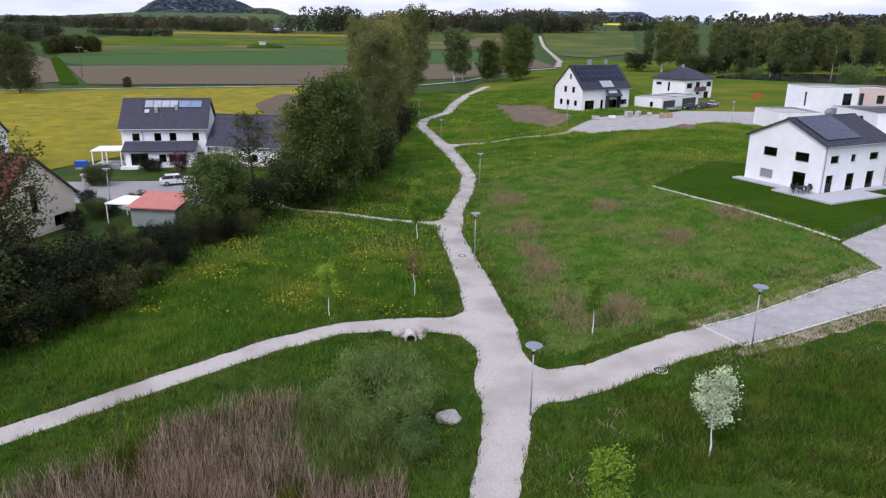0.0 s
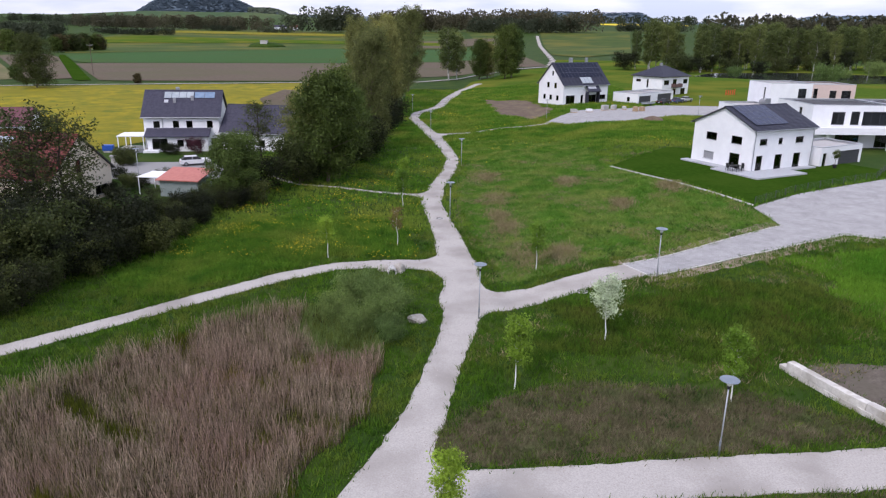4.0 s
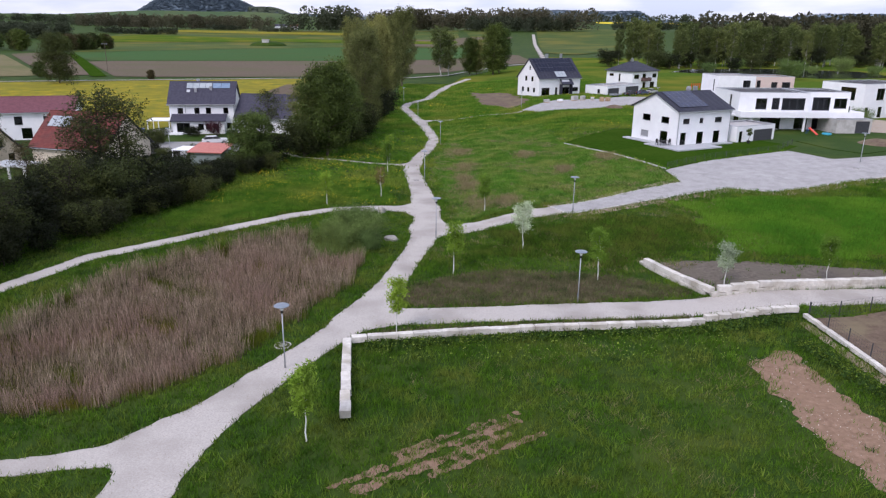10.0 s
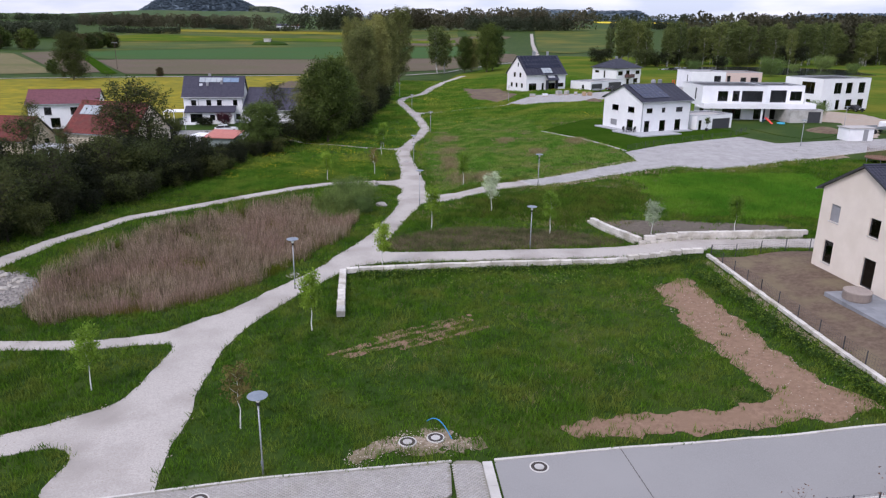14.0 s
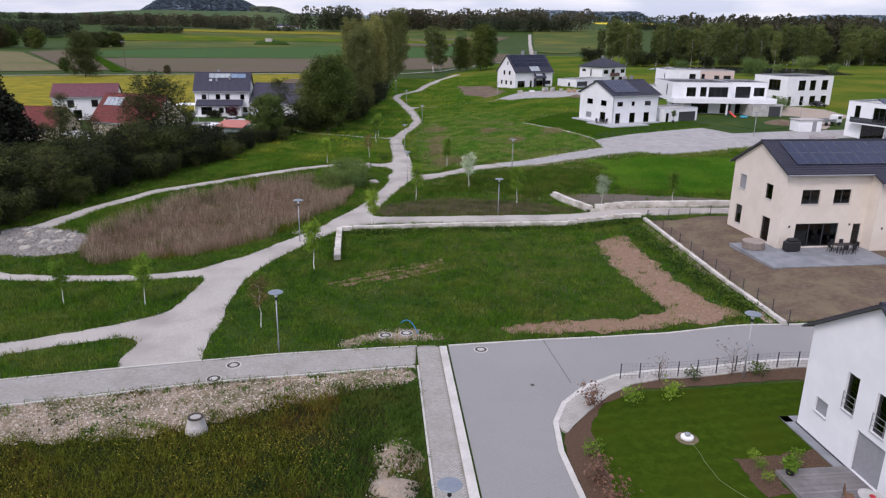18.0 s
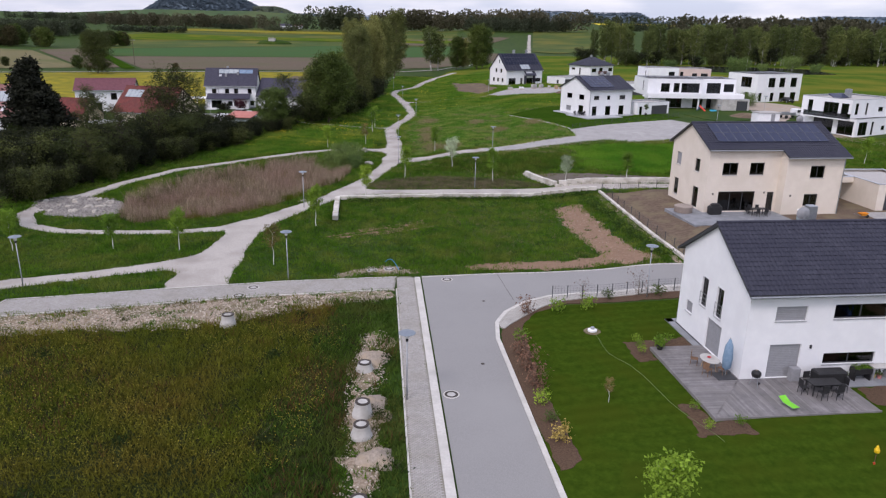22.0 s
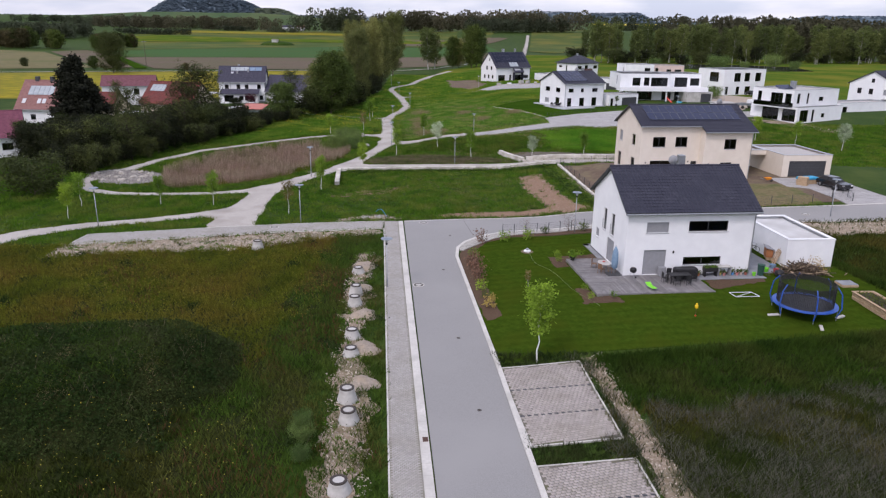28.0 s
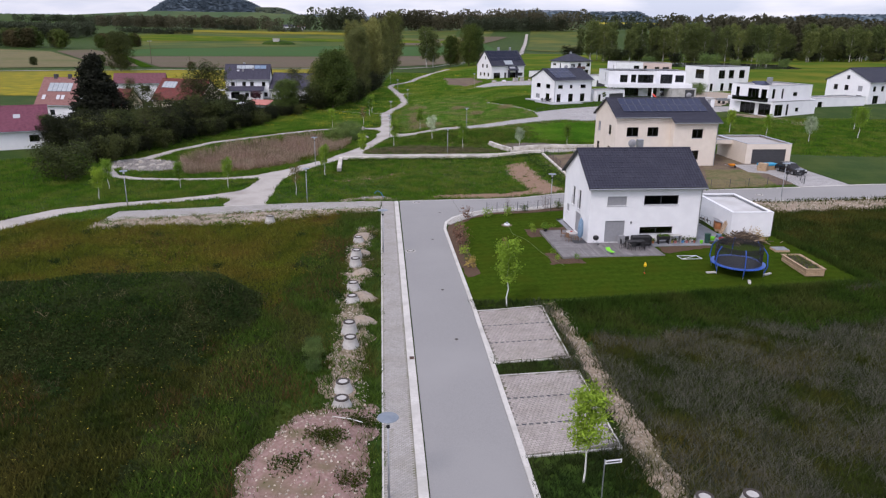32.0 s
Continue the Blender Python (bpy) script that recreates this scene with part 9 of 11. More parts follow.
part("cab", Build().box(-2.6, -0.95, 0.5, -1.0, 0.95, 2.1, 0.15), P_WHITE, van)
part("windscreen", Build().box(-2.64, -0.8, 1.25, -2.5, 0.8, 1.9, 0.05).box(-2.3, -0.97, 1.3, -1.3, 0.97, 1.9, 0.03), M_BLACK, van)
part("load_bed", Build().box(-0.9, -1.0, 0.8, 2.6, 1.0, 0.95).box(-0.9, -1.0, 0.95, 2.6, -0.94, 1.35).box(-0.9, 0.94, 0.95, 2.6, 1.0, 1.35).box(2.54, -0.94, 0.95, 2.6, 0.94, 1.35), M_ZINC, van)
for x in (-1.9, 1.6):
    for y in (-0.85, 0.85):
        part("wheel", Build().tube((x, y - 0.12, 0.38), (x, y + 0.12, 0.38), 0.38, sides=16), M_BLACK, van)
bx = thing("site_shed", on(82.0, 77.2, 8, 0.05), "white garden shed with grey flat roof", "shed")
part("wall", Build().box(-2.4, -1.5, 0, 2.4, 1.5, 2.2, 0.02), M_WHITE, bx)
part("roof", Build().box(-2.6, -1.7, 2.2, 2.6, 1.7, 2.35, 0.02), M_FLAT, bx)
part("door", Build().box(0.4, -1.53, 0.05, 1.3, -1.5, 2.0), M_SHUTTER, bx)
sheet("lawn", lambda x, y: poly(x, y, [(68.5, 90.0), (77.2, 102.0), (92.0, 101.0), (88.5, 90.5), (79.5, 80.5), (73.5, 77.0), (70.4, 81.3)]), (66, 74, 94, 104), 0.8, 0.1, M_GRASS, "rough grass plot before the flat-roofed house", "lawn", 0.1)
md = thing("soil_heap", on(82.0, 87.5, 0, 0.02), "low heap of brown soil", "heap")
part("spoil_body", Build().lathe([(3.6, 0), (2.6, 0.45), (1.2, 0.85), (0.1, 0.95)], 18), M_SOIL, md)
sl = thing("toy_slide", on(75.3, 98.0, 30, 0.1), "red plastic children's slide", "slide")
part("chute", Build().add([(-0.3, -1.2, 0.1), (0.3, -1.2, 0.1), (0.3, 0.6, 1.2), (-0.3, 0.6, 1.2), (-0.3, -1.2, 0.2), (0.3, -1.2, 0.2), (0.3, 0.6, 1.3), (-0.3, 0.6, 1.3)], [(3, 2, 1, 0), (4, 5, 6, 7), (0, 1, 5, 4), (1, 2, 6, 5), (2, 3, 7, 6), (3, 0, 4, 7)]), mat("red_plastic", (0.6, 0.05, 0.03), (0.7, 0.07, 0.04), 4, 0.4), sl)
part("ladder", Build().tube((-0.25, 0.65, 1.25), (-0.25, 1.1, 0), 0.03).tube((0.25, 0.65, 1.25), (0.25, 1.1, 0), 0.03), M_BLUE, sl)
pool = thing("paddling_pool", on(78.4, 98.4, 0, 0.1), "small round blue paddling pool", "pool")
part("ring", Build().lathe([(0.8, 0), (0.85, 0.15), (0.8, 0.28), (0.68, 0.26), (0.66, 0.05)], 24), mat("turquoise_vinyl", (0.05, 0.35, 0.5), (0.07, 0.42, 0.58), 4, 0.4), pool)
ot = thing("trampoline", on(75.6, 58.3, 0, 0.0), "old rust-brown trampoline with sagging net", "trampoline")
part("mat", Build().lathe([(1.9, 0.8), (1.95, 0.86), (0.02, 0.86)], 28), M_BLACK, ot)
part("rim", Build().lathe([(1.95, 0.8), (2.2, 0.8), (2.2, 0.9), (1.95, 0.9)], 28), M_RUST, ot)
b = Build()
for k in range(40):
    a = k * math.pi / 20
    b.tube((2.0 * math.cos(a), 2.0 * math.sin(a), 0.9), (2.0 * math.cos(a), 2.0 * math.sin(a), 2.4), 0.012, sides=3, caps=False)
for z in np.linspace(1.0, 2.4, 8):
    for k in range(20):
        a0, a1 = k * math.pi / 10, (k + 1) * math.pi / 10
        b.tube((2.0 * math.cos(a0), 2.0 * math.sin(a0), z), (2.0 * math.cos(a1), 2.0 * math.sin(a1), z), 0.012, sides=3, caps=False)
part("net", b, M_RUST, ot)
for k in range(6):
    a = k * math.pi / 3
    part("leg", Build().tube((2.1 * math.cos(a), 2.1 * math.sin(a), 0), (2.1 * math.cos(a), 2.1 * math.sin(a), 0.82), 0.03), M_ZINC, ot)
# terrace of the house by the turning place
pt3 = thing("terrace", H3_AT, "pale slab terrace round the white house", "terrace")
part("paving", Build().box(-3.2, -4.0, -0.3, 6.5, -0.03, 0.38).box(-3.2, -0.02, -0.3, -0.03, 4.0, 0.38).box(-1.4, 4.02, -0.3, -0.03, 11.6, 0.38).box(6.52, -1.2, -0.3, 12.0, -0.03, 0.38), mat("white_slabs", (0.38, 0.39, 0.41), (0.45, 0.46, 0.48), 3, 0.8), pt3)
dining_set(lambda x, y, z, tn: H3_AT @ pose(-1.6 + x, 1.2 + y, 0.38 + z, 0, 0, tn), "dark garden chair on the pale terrace")
plant(P_SMALL["fresh"], 60.5, 91.5, 1.5, 0, "shrub", "clipped ball shrub in a planter", "shrub", "", 1.1, 2.9)
kerb([(27.4, 90.5), (30.2, 82.4), (37.9, 64.5)], 0.25, 0.12, "pale stone edging along the lawn")
# building material before the far house
for i, (x, y, w, h, m_, lb) in enumerate(((33.4, 156.5, 1.6, 0.7, M_CONC, "pallet of grey paving stones"), (37.0, 156.3, 1.4, 0.6, M_WHITE, "heap of pale stones on a pallet"), (41.5, 160.0, 2.0, 1.1, M_CONC, "pallet of grey concrete blocks"), (44.0, 161.5, 2.0, 1.0, M_CONC, "pallet of grey concrete blocks"), (46.8, 162.3, 2.0, 0.6, M_CONC, "low pallet of grey slabs"), (48.6, 158.6, 1.2, 1.0, M_WOOD, "stack of empty wooden pallets"), (50.4, 159.4, 1.2, 0.9, M_WOOD, "stack of empty wooden pallets"), (64.2, -2.0, 1.3, 1.0, M_WOOD, "stack of wooden pallets by the driveway"))):
    t_ = thing("pallet_stack", on(x, y, 20 * i, 0.09), lb, "pallet", "stacked building material")
    part("pallet", Build().box(-w / 2, -0.5, 0, w / 2, 0.5, 0.12), M_WOOD, t_)
    n_ = max(2, int(h / 0.22))
    for k in range(n_):
        part("layer", Build().box(-w / 2 + 0.03, -0.47, 0.13 + k * h / n_, w / 2 - 0.03, 0.47, 0.12 + (k + 0.93) * h / n_, 0.02), m_, t_)
bl = thing("blue_tarpaulin_stack", on(65.2, -1.0, 15, 0.09), "stack of boards under a bright blue tarpaulin", "stack")
part("platform", Build().box(-1.3, -0.5, 0, 1.3, 0.5, 0.7), M_WOOD, bl)
part("tarpaulin", Build().box(-1.4, -0.6, 0.6, 1.4, 0.6, 0.95, 0.08), mat("sky_blue_tarp", (0.03, 0.28, 0.48), (0.05, 0.35, 0.56), 3, 0.5, 0.3), bl)
wb = thing("wheelbarrow", on(60.3, 0.0, 10, 0.05), "orange wheelbarrow on the soil", "wheelbarrow")
part("tray", Build().add([(-0.5, -0.3, 0.6), (0.5, -0.3, 0.6), (0.5, 0.3, 0.6), (-0.5, 0.3, 0.6), (-0.3, -0.2, 0.3), (0.3, -0.2, 0.3), (0.3, 0.2, 0.3), (-0.3, 0.2, 0.3)], [(4, 5, 6, 7), (0, 4, 7, 3), (1, 2, 6, 5), (0, 1, 5, 4), (3, 7, 6, 2)]), mat("orange_paint", (0.7, 0.25, 0.02), (0.78, 0.3, 0.03), 4, 0.5), wb)
part("wheel", Build().tube((0.6, -0.05, 0.18), (0.6, 0.05, 0.18), 0.18, sides=12), M_BLACK, wb)
part("handles", Build().tube((-1.0, -0.25, 0.5), (0.6, -0.06, 0.2), 0.02).tube((-1.0, 0.25, 0.5), (0.6, 0.06, 0.2), 0.02), M_ZINC, wb)
mb = thing("letter_box", on(64.3, -9.6, 0, 0.08), "black letter box on a post by the driveway", "letter box")
part("post", Build().box(-0.04, -0.04, 0, 0.04, 0.04, 1.0), M_BLACK, mb)
part("box", Build().box(-0.2, -0.15, 1.0, 0.2, 0.15, 1.4, 0.02), M_BLACK, mb)

# ---- far woods, hedges and hills ----
def far_wood(name, places, width, height, label, seed, material=M_FAR, per=26, card=1.0, gap=0.15):
    """Distant trees that nobody could count: one mesh of overlapping leafy clumps along lines of x, y."""
    r = np.random.default_rng(seed)
    vs = []
    for (ax, ay), (bx, by) in zip(places, places[1:]):
        n = max(2, int(math.hypot(bx - ax, by - ay) / (gap * height)))
        for i in range(n):
            t = (i + r.uniform(0, 1)) / n
            cx, cy = ax + (bx - ax) * t + r.normal(0, width), ay + (by - ay) * t + r.normal(0, width)
            h = height * r.uniform(0.65, 1.15)
            lev = r.beta(1.6, 1.4, per)
            out = 0.42 * h * np.sqrt(np.clip(1.05 - (1.7 * lev - 0.7) ** 4, 0.02, 1)) * np.sqrt(r.uniform(0.1, 1, per))
            way = r.uniform(0, 2 * math.pi, per)
            c = np.column_stack([cx + out * np.cos(way), cy + out * np.sin(way), float(land(cx, cy)) + h * (0.06 + 0.9 * lev)])
            s = card * 0.24 * h * r.uniform(0.6, 1.2, (per, 1))
            u = r.normal(0, 1, (per, 3))
            u /= np.linalg.norm(u, axis=1)[:, None]
            w = np.cross(u, r.normal(0, 1, (per, 3)))
            w /= np.linalg.norm(w, axis=1)[:, None]
            for q in (0.0, 1.1):
                uu, ww = u * math.cos(q) + w * math.sin(q), w * math.cos(q) - u * math.sin(q)
                vs.append(np.stack([c - uu * s, c + ww * s * 0.7, c + uu * s, c - ww * s * 0.7], 1).reshape(-1, 3))
    v = np.concatenate(vs)
    tagged(new(name, fast_mesh(name, v, np.arange(len(v)).reshape(-1, 4), material)), label, "wood", kind="stuff")


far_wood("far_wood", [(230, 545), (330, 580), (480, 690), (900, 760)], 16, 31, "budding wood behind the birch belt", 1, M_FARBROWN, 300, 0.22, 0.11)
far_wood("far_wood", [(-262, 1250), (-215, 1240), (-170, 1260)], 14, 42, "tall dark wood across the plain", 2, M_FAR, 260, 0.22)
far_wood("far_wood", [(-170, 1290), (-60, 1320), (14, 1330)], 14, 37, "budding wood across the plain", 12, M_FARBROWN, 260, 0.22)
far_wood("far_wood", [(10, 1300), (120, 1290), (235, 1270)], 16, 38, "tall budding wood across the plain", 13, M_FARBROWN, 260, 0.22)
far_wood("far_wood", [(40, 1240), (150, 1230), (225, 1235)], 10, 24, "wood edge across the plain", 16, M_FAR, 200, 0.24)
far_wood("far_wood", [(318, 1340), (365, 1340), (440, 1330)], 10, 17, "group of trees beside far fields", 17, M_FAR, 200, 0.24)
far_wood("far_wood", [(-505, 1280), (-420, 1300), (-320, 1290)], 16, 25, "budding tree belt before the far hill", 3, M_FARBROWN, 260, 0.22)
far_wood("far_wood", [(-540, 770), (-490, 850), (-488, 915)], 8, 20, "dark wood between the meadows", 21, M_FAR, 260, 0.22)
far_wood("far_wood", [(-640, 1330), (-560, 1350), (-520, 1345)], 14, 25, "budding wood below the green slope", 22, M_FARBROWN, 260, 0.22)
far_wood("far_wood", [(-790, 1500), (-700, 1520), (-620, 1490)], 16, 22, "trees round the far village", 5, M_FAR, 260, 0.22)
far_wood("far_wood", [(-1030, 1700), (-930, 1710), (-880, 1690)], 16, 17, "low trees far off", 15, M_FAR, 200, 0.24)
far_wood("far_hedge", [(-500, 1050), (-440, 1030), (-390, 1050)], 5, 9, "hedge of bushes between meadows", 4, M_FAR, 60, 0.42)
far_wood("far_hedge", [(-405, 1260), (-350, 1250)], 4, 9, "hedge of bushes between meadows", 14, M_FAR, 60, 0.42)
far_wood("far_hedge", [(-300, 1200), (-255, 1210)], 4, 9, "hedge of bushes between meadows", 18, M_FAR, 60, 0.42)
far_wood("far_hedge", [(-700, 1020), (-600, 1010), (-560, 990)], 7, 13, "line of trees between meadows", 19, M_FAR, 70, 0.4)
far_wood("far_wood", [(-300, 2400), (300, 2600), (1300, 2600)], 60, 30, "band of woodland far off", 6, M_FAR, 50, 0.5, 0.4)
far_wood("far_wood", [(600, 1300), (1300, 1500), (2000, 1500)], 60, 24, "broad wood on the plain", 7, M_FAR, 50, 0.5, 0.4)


def hill(name, cx, cy, rx, ry, h, label, seed, wooded=1400, material=M_HILLFAR, flat=1.7, trees=None):
    """A rounded hill with a flat back, its woods as clumps over the slopes."""
    n, r = 48, np.random.default_rng(seed)

    def top(gx, gy, x, y):
        return h * S(flat * (1.0 - np.hypot(gx, gy))) * (1 + 0.10 * noise2(x, y, 0.004)) + land(x, y) - 4

    gx, gy = np.meshgrid(np.linspace(-1, 1, n), np.linspace(-1, 1, 20), indexing="ij")
    x, y = cx + gx * rx, cy + gy * ry
    z = top(gx, gy, x, y)
    i, j = np.meshgrid(np.arange(n - 1), np.arange(19), indexing="ij")
    a = (i * 20 + j).ravel()
    f = np.column_stack([a, a + 20, a + 21, a + 1])
    tagged(new(name, fast_mesh(name, np.column_stack([x.ravel(), y.ravel(), z.ravel()]), f, material)), label, "hill", kind="structure")
    if wooded:
        u = r.uniform(-1, 1, (wooded, 2))
        u = u[(np.hypot(u[:, 0], u[:, 1]) < 0.97) & (u[:, 1] < 0.25)]
        x, y = cx + u[:, 0] * rx, cy + u[:, 1] * ry
        z = top(u[:, 0], u[:, 1], x, y)
        k = len(x)
        o = np.array([(1, 0, 0), (0, 1, 0), (-1, 0, 0), (0, -1, 0), (0, 0, 0.28)])[None] + r.normal(0, 0.15, (k, 5, 3))
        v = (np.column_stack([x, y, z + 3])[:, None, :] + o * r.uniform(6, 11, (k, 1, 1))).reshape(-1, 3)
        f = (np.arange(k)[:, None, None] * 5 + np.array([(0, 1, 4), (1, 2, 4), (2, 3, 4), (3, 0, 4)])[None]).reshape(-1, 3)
        tagged(new("hill_wood", fast_mesh("hill_wood", v, f, trees or M_FARHILLWOOD, True)), "wood covering the far hill, distance haze in its colour", "wood", kind="stuff")


# hill foliage tinted blue to carry the aerial haze in its colour
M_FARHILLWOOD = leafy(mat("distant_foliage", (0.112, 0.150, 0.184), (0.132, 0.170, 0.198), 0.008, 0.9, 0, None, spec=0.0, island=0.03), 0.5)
# sunshine on the shoulder, painted as a lighter, greener copy of the hill foliage
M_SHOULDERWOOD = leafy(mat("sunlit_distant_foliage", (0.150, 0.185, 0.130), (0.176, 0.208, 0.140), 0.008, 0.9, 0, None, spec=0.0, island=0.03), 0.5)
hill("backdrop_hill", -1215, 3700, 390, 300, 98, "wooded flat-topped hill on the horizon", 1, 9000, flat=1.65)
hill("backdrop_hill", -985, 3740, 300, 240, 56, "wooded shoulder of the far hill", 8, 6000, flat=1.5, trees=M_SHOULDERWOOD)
hill("backdrop_hill", -1150, 3450, 1000, 260, 31, "broad rise of green fields before the hill", 7, 0, M_F_SLOPE, 1.2)
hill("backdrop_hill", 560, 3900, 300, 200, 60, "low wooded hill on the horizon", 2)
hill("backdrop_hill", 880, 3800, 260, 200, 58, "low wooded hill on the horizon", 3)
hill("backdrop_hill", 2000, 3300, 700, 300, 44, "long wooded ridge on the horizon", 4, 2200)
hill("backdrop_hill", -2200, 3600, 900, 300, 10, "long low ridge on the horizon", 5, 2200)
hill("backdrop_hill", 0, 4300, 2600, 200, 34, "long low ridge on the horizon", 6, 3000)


# a far village, a stone hut on its bank and a power pole
def far_house(x, y, turn, w, d, h, roof, label):
    t = thing("far_house", on(x, y, turn), label, "house", "far village")
    part("wall", Build().prism([(0, 0), (w, 0), (w, d), (0, d)], -0.5, h), M_WHITE, t)
    k = d * 0.42
    part("roof", Build().add([(-0.5, -0.5, h), (w + 0.5, -0.5, h), (w + 0.5, d + 0.5, h), (-0.5, d + 0.5, h), (-0.5, d / 2, h + k), (w + 0.5, d / 2, h + k)], [(0, 1, 5, 4), (2, 3, 4, 5), (1, 2, 5), (3, 0, 4), (3, 2, 1, 0)]), roof, t)
    for i in range(3):
        part("window", Build().box(w * (0.15 + 0.3 * i), -0.06, h * 0.45, w * (0.15 + 0.3 * i) + 1.4, -0.01, h * 0.45 + 1.5), M_FRAME, t)


for i, (x, y, tu, w, m_, lb) in enumerate(((-905, 1880, 10, 18, M_RED, "far white farmhouse with red roof"), (-860, 1900, -15, 14, M_RED, "far white farmhouse with red roof"), (-820, 1885, 5, 22, M_MAUVE, "far white barn with weathered roof"), (-770, 1910, 20, 15, M_RED, "far white farmhouse with red roof"),
                                           (-360, 1560, 8, 26, M_ROOFMAT, "far white barn with dark roof"), (-330, 1575, -12, 16, M_RED, "far white farmhouse with red roof"), (95, 2250, 10, 20, M_RED, "far white farmhouse with red roof"), (150, 2260, -8, 16, M_RED, "far white farmhouse with red roof"))):
    far_house(x, y, tu, w, 11, 6.0, m_, lb)
hut = thing("field_hut", on(-192, 790), "small pale stone hut on an earth bank", "hut")
b_ = Build().lathe([(22, -0.5), (17, 3.0), (9, 5.0), (2, 5.6)], 24)
part("bank", b_, M_GRASS, hut, "grassy earth bank", True)
part("wall", Build().box(-3.5, -14, 0.5, 3.5, -8, 7.0, 0.1), M_CONC, hut)
part("roof", Build().box(-4, -14.5, 7.0, 4, -7.5, 7.5, 0.1), M_ROCK, hut)
part("door", Build().box(-1.2, -14.1, 0.6, 1.2, -14.02, 3.4), M_FRAME, hut)
pole = thing("power_pole", on(-150, 301), "weathered wooden power pole in the fields", "pole")
part("shaft", Build().tube((0, 0, -0.3), (0, 0, 13.5), 0.17, 0.11, 8), M_BARK, pole)
part("crossarm", Build().box(-1.3, -0.06, 12.4, 1.3, 0.06, 12.6), M_ZINC, pole)
for x_ in (-1.2, 0.0, 1.2):
    part("insulator", Build().tube((x_, 0, 12.6), (x_, 0, 12.9), 0.06, 0.04, 8), M_ROCK, pole)

# ---- grass, flowers and reeds, as stuff ----
def blades(name, xy, height, width, lean, material, label, seed, per=4, spread=0.12, z=None, tip=0.0, category="grass", wind=None):
    """Tufts of bent blades at the points xy: each blade a folded strip of two faces."""
    r = np.random.default_rng(seed)
    n = len(xy) * per
    base = np.repeat(xy, per, 0) + r.normal(0, spread, (n, 2))
    h = (np.repeat(height, per) if np.ndim(height) else np.full(n, height)) * r.uniform(0.6, 1.25, n)
    a, b = r.uniform(0, 2 * np.pi, n), r.uniform(0, 2 * np.pi, n)
    a = a if wind is None else wind + r.normal(0, 0.6, n)
    gz0 = land(base[:, 0], base[:, 1]) if z is None else np.repeat(z, per)
    w = width * r.uniform(0.7, 1.3, n)
    lx, ly = np.cos(a) * lean * h, np.sin(a) * lean * h
    wx, wy = np.cos(b) * w, np.sin(b) * w
    x, y = base.T
    p0 = np.column_stack([x - wx, y - wy, gz0 - 0.03])
    p1 = np.column_stack([x + wx, y + wy, gz0 - 0.03])
    if not tip:
        v = np.stack([p0, p1, np.column_stack([x + lx, y + ly, gz0 + h])], 1).reshape(-1, 3)
        f = np.arange(3 * n).reshape(-1, 3)
    else:
        p2 = np.column_stack([x + lx * 0.35 + wx * 0.8, y + ly * 0.35 + wy * 0.8, gz0 + h * 0.6])
        p3 = np.column_stack([x + lx * 0.35 - wx * 0.8, y + ly * 0.35 - wy * 0.8, gz0 + h * 0.6])
        p4 = np.column_stack([x + lx + wx * tip, y + ly + wy * tip, gz0 + h])
        p5 = np.column_stack([x + lx - wx * tip, y + ly - wy * tip, gz0 + h])
        v = np.stack([p0, p1, p2, p3, p4, p5], 1).reshape(-1, 3)
        o = (np.arange(n) * 6)[:, None]
        f = np.concatenate([o + [0, 1, 2, 3], o + [3, 2, 4, 5]], 1).reshape(-1, 4)
    return tagged(new(name, fast_mesh(name, v, f, material)), label, category, kind="stuff")


def foliage(name, p, height, size, material, label, seed, per):
    """Low leafy growth: small leaves turned every way over the points p."""
    r = np.random.default_rng(seed)
    n = len(p) * per
    c = np.repeat(p, per, 0) + r.normal(0, 0.22, (n, 2))
    c = np.column_stack([c, land(c[:, 0], c[:, 1]) + height * r.uniform(0.1, 1.1, n)])
    v, f = leaves(r, np.zeros((1, 3)), 0.0, n, size)
    v = (v.reshape(-1, 3, 3) + c[:, None, :]).reshape(-1, 3)
    return tagged(new(name, fast_mesh(name, v, f, material)), label, "weeds", kind="stuff")


def clear(x, y, margin=0.1):
    """How far a point lies outside every way, floor and house (positive: free)."""
    d = sd_gravel(x, y)
    for pts in (ROAD, WALKWAY, WPAVED, CPAVED, BAY1, BAY2, LAWN_W, LOT_BE, LAWN_H3, RIPRAP, HPAVE):
        d = np.minimum(d, poly(x, y, pts))
    d = np.minimum(d, sd_reed(x, y) + 1.3)
    return d - margin


def scatter(n, x0, y0, x1, y1, seed, margin=0.05):
    r = np.random.default_rng(seed)
    p = np.column_stack([r.uniform(x0, x1, n), r.uniform(y0, y1, n)])
    return p[clear(p[:, 0], p[:, 1], margin) > 0]


def bare(p, k):
    """Thin out points on soil and rubble."""
    d = np.full(len(p), 9.0)
    d = np.minimum(d, tracks(p[:, 0], p[:, 1]))
    for pts in (RUBBLE_N, RUBBLE_P, DIRT_B, DIRT_C, RUBBLE_W, RUBBLE_S, RUBBLE_E, SOIL_A, SPOIL):
        d = np.minimum(d, poly(p[:, 0], p[:, 1], pts) + 0.5 * noise2(p[:, 0], p[:, 1], 0.8))
    r = np.random.default_rng(k)
    return p[(d > 0) | (r.uniform(0, 1, len(p)) < np.where(d > -0.8, 0.6 * (1 + d / 0.8), np.where(noise2(p[:, 0], p[:, 1], 0.7) + noise2(p[:, 0] + 31, p[:, 1] - 17, 2.3) > 0.75, 0.3, 0.012)))]


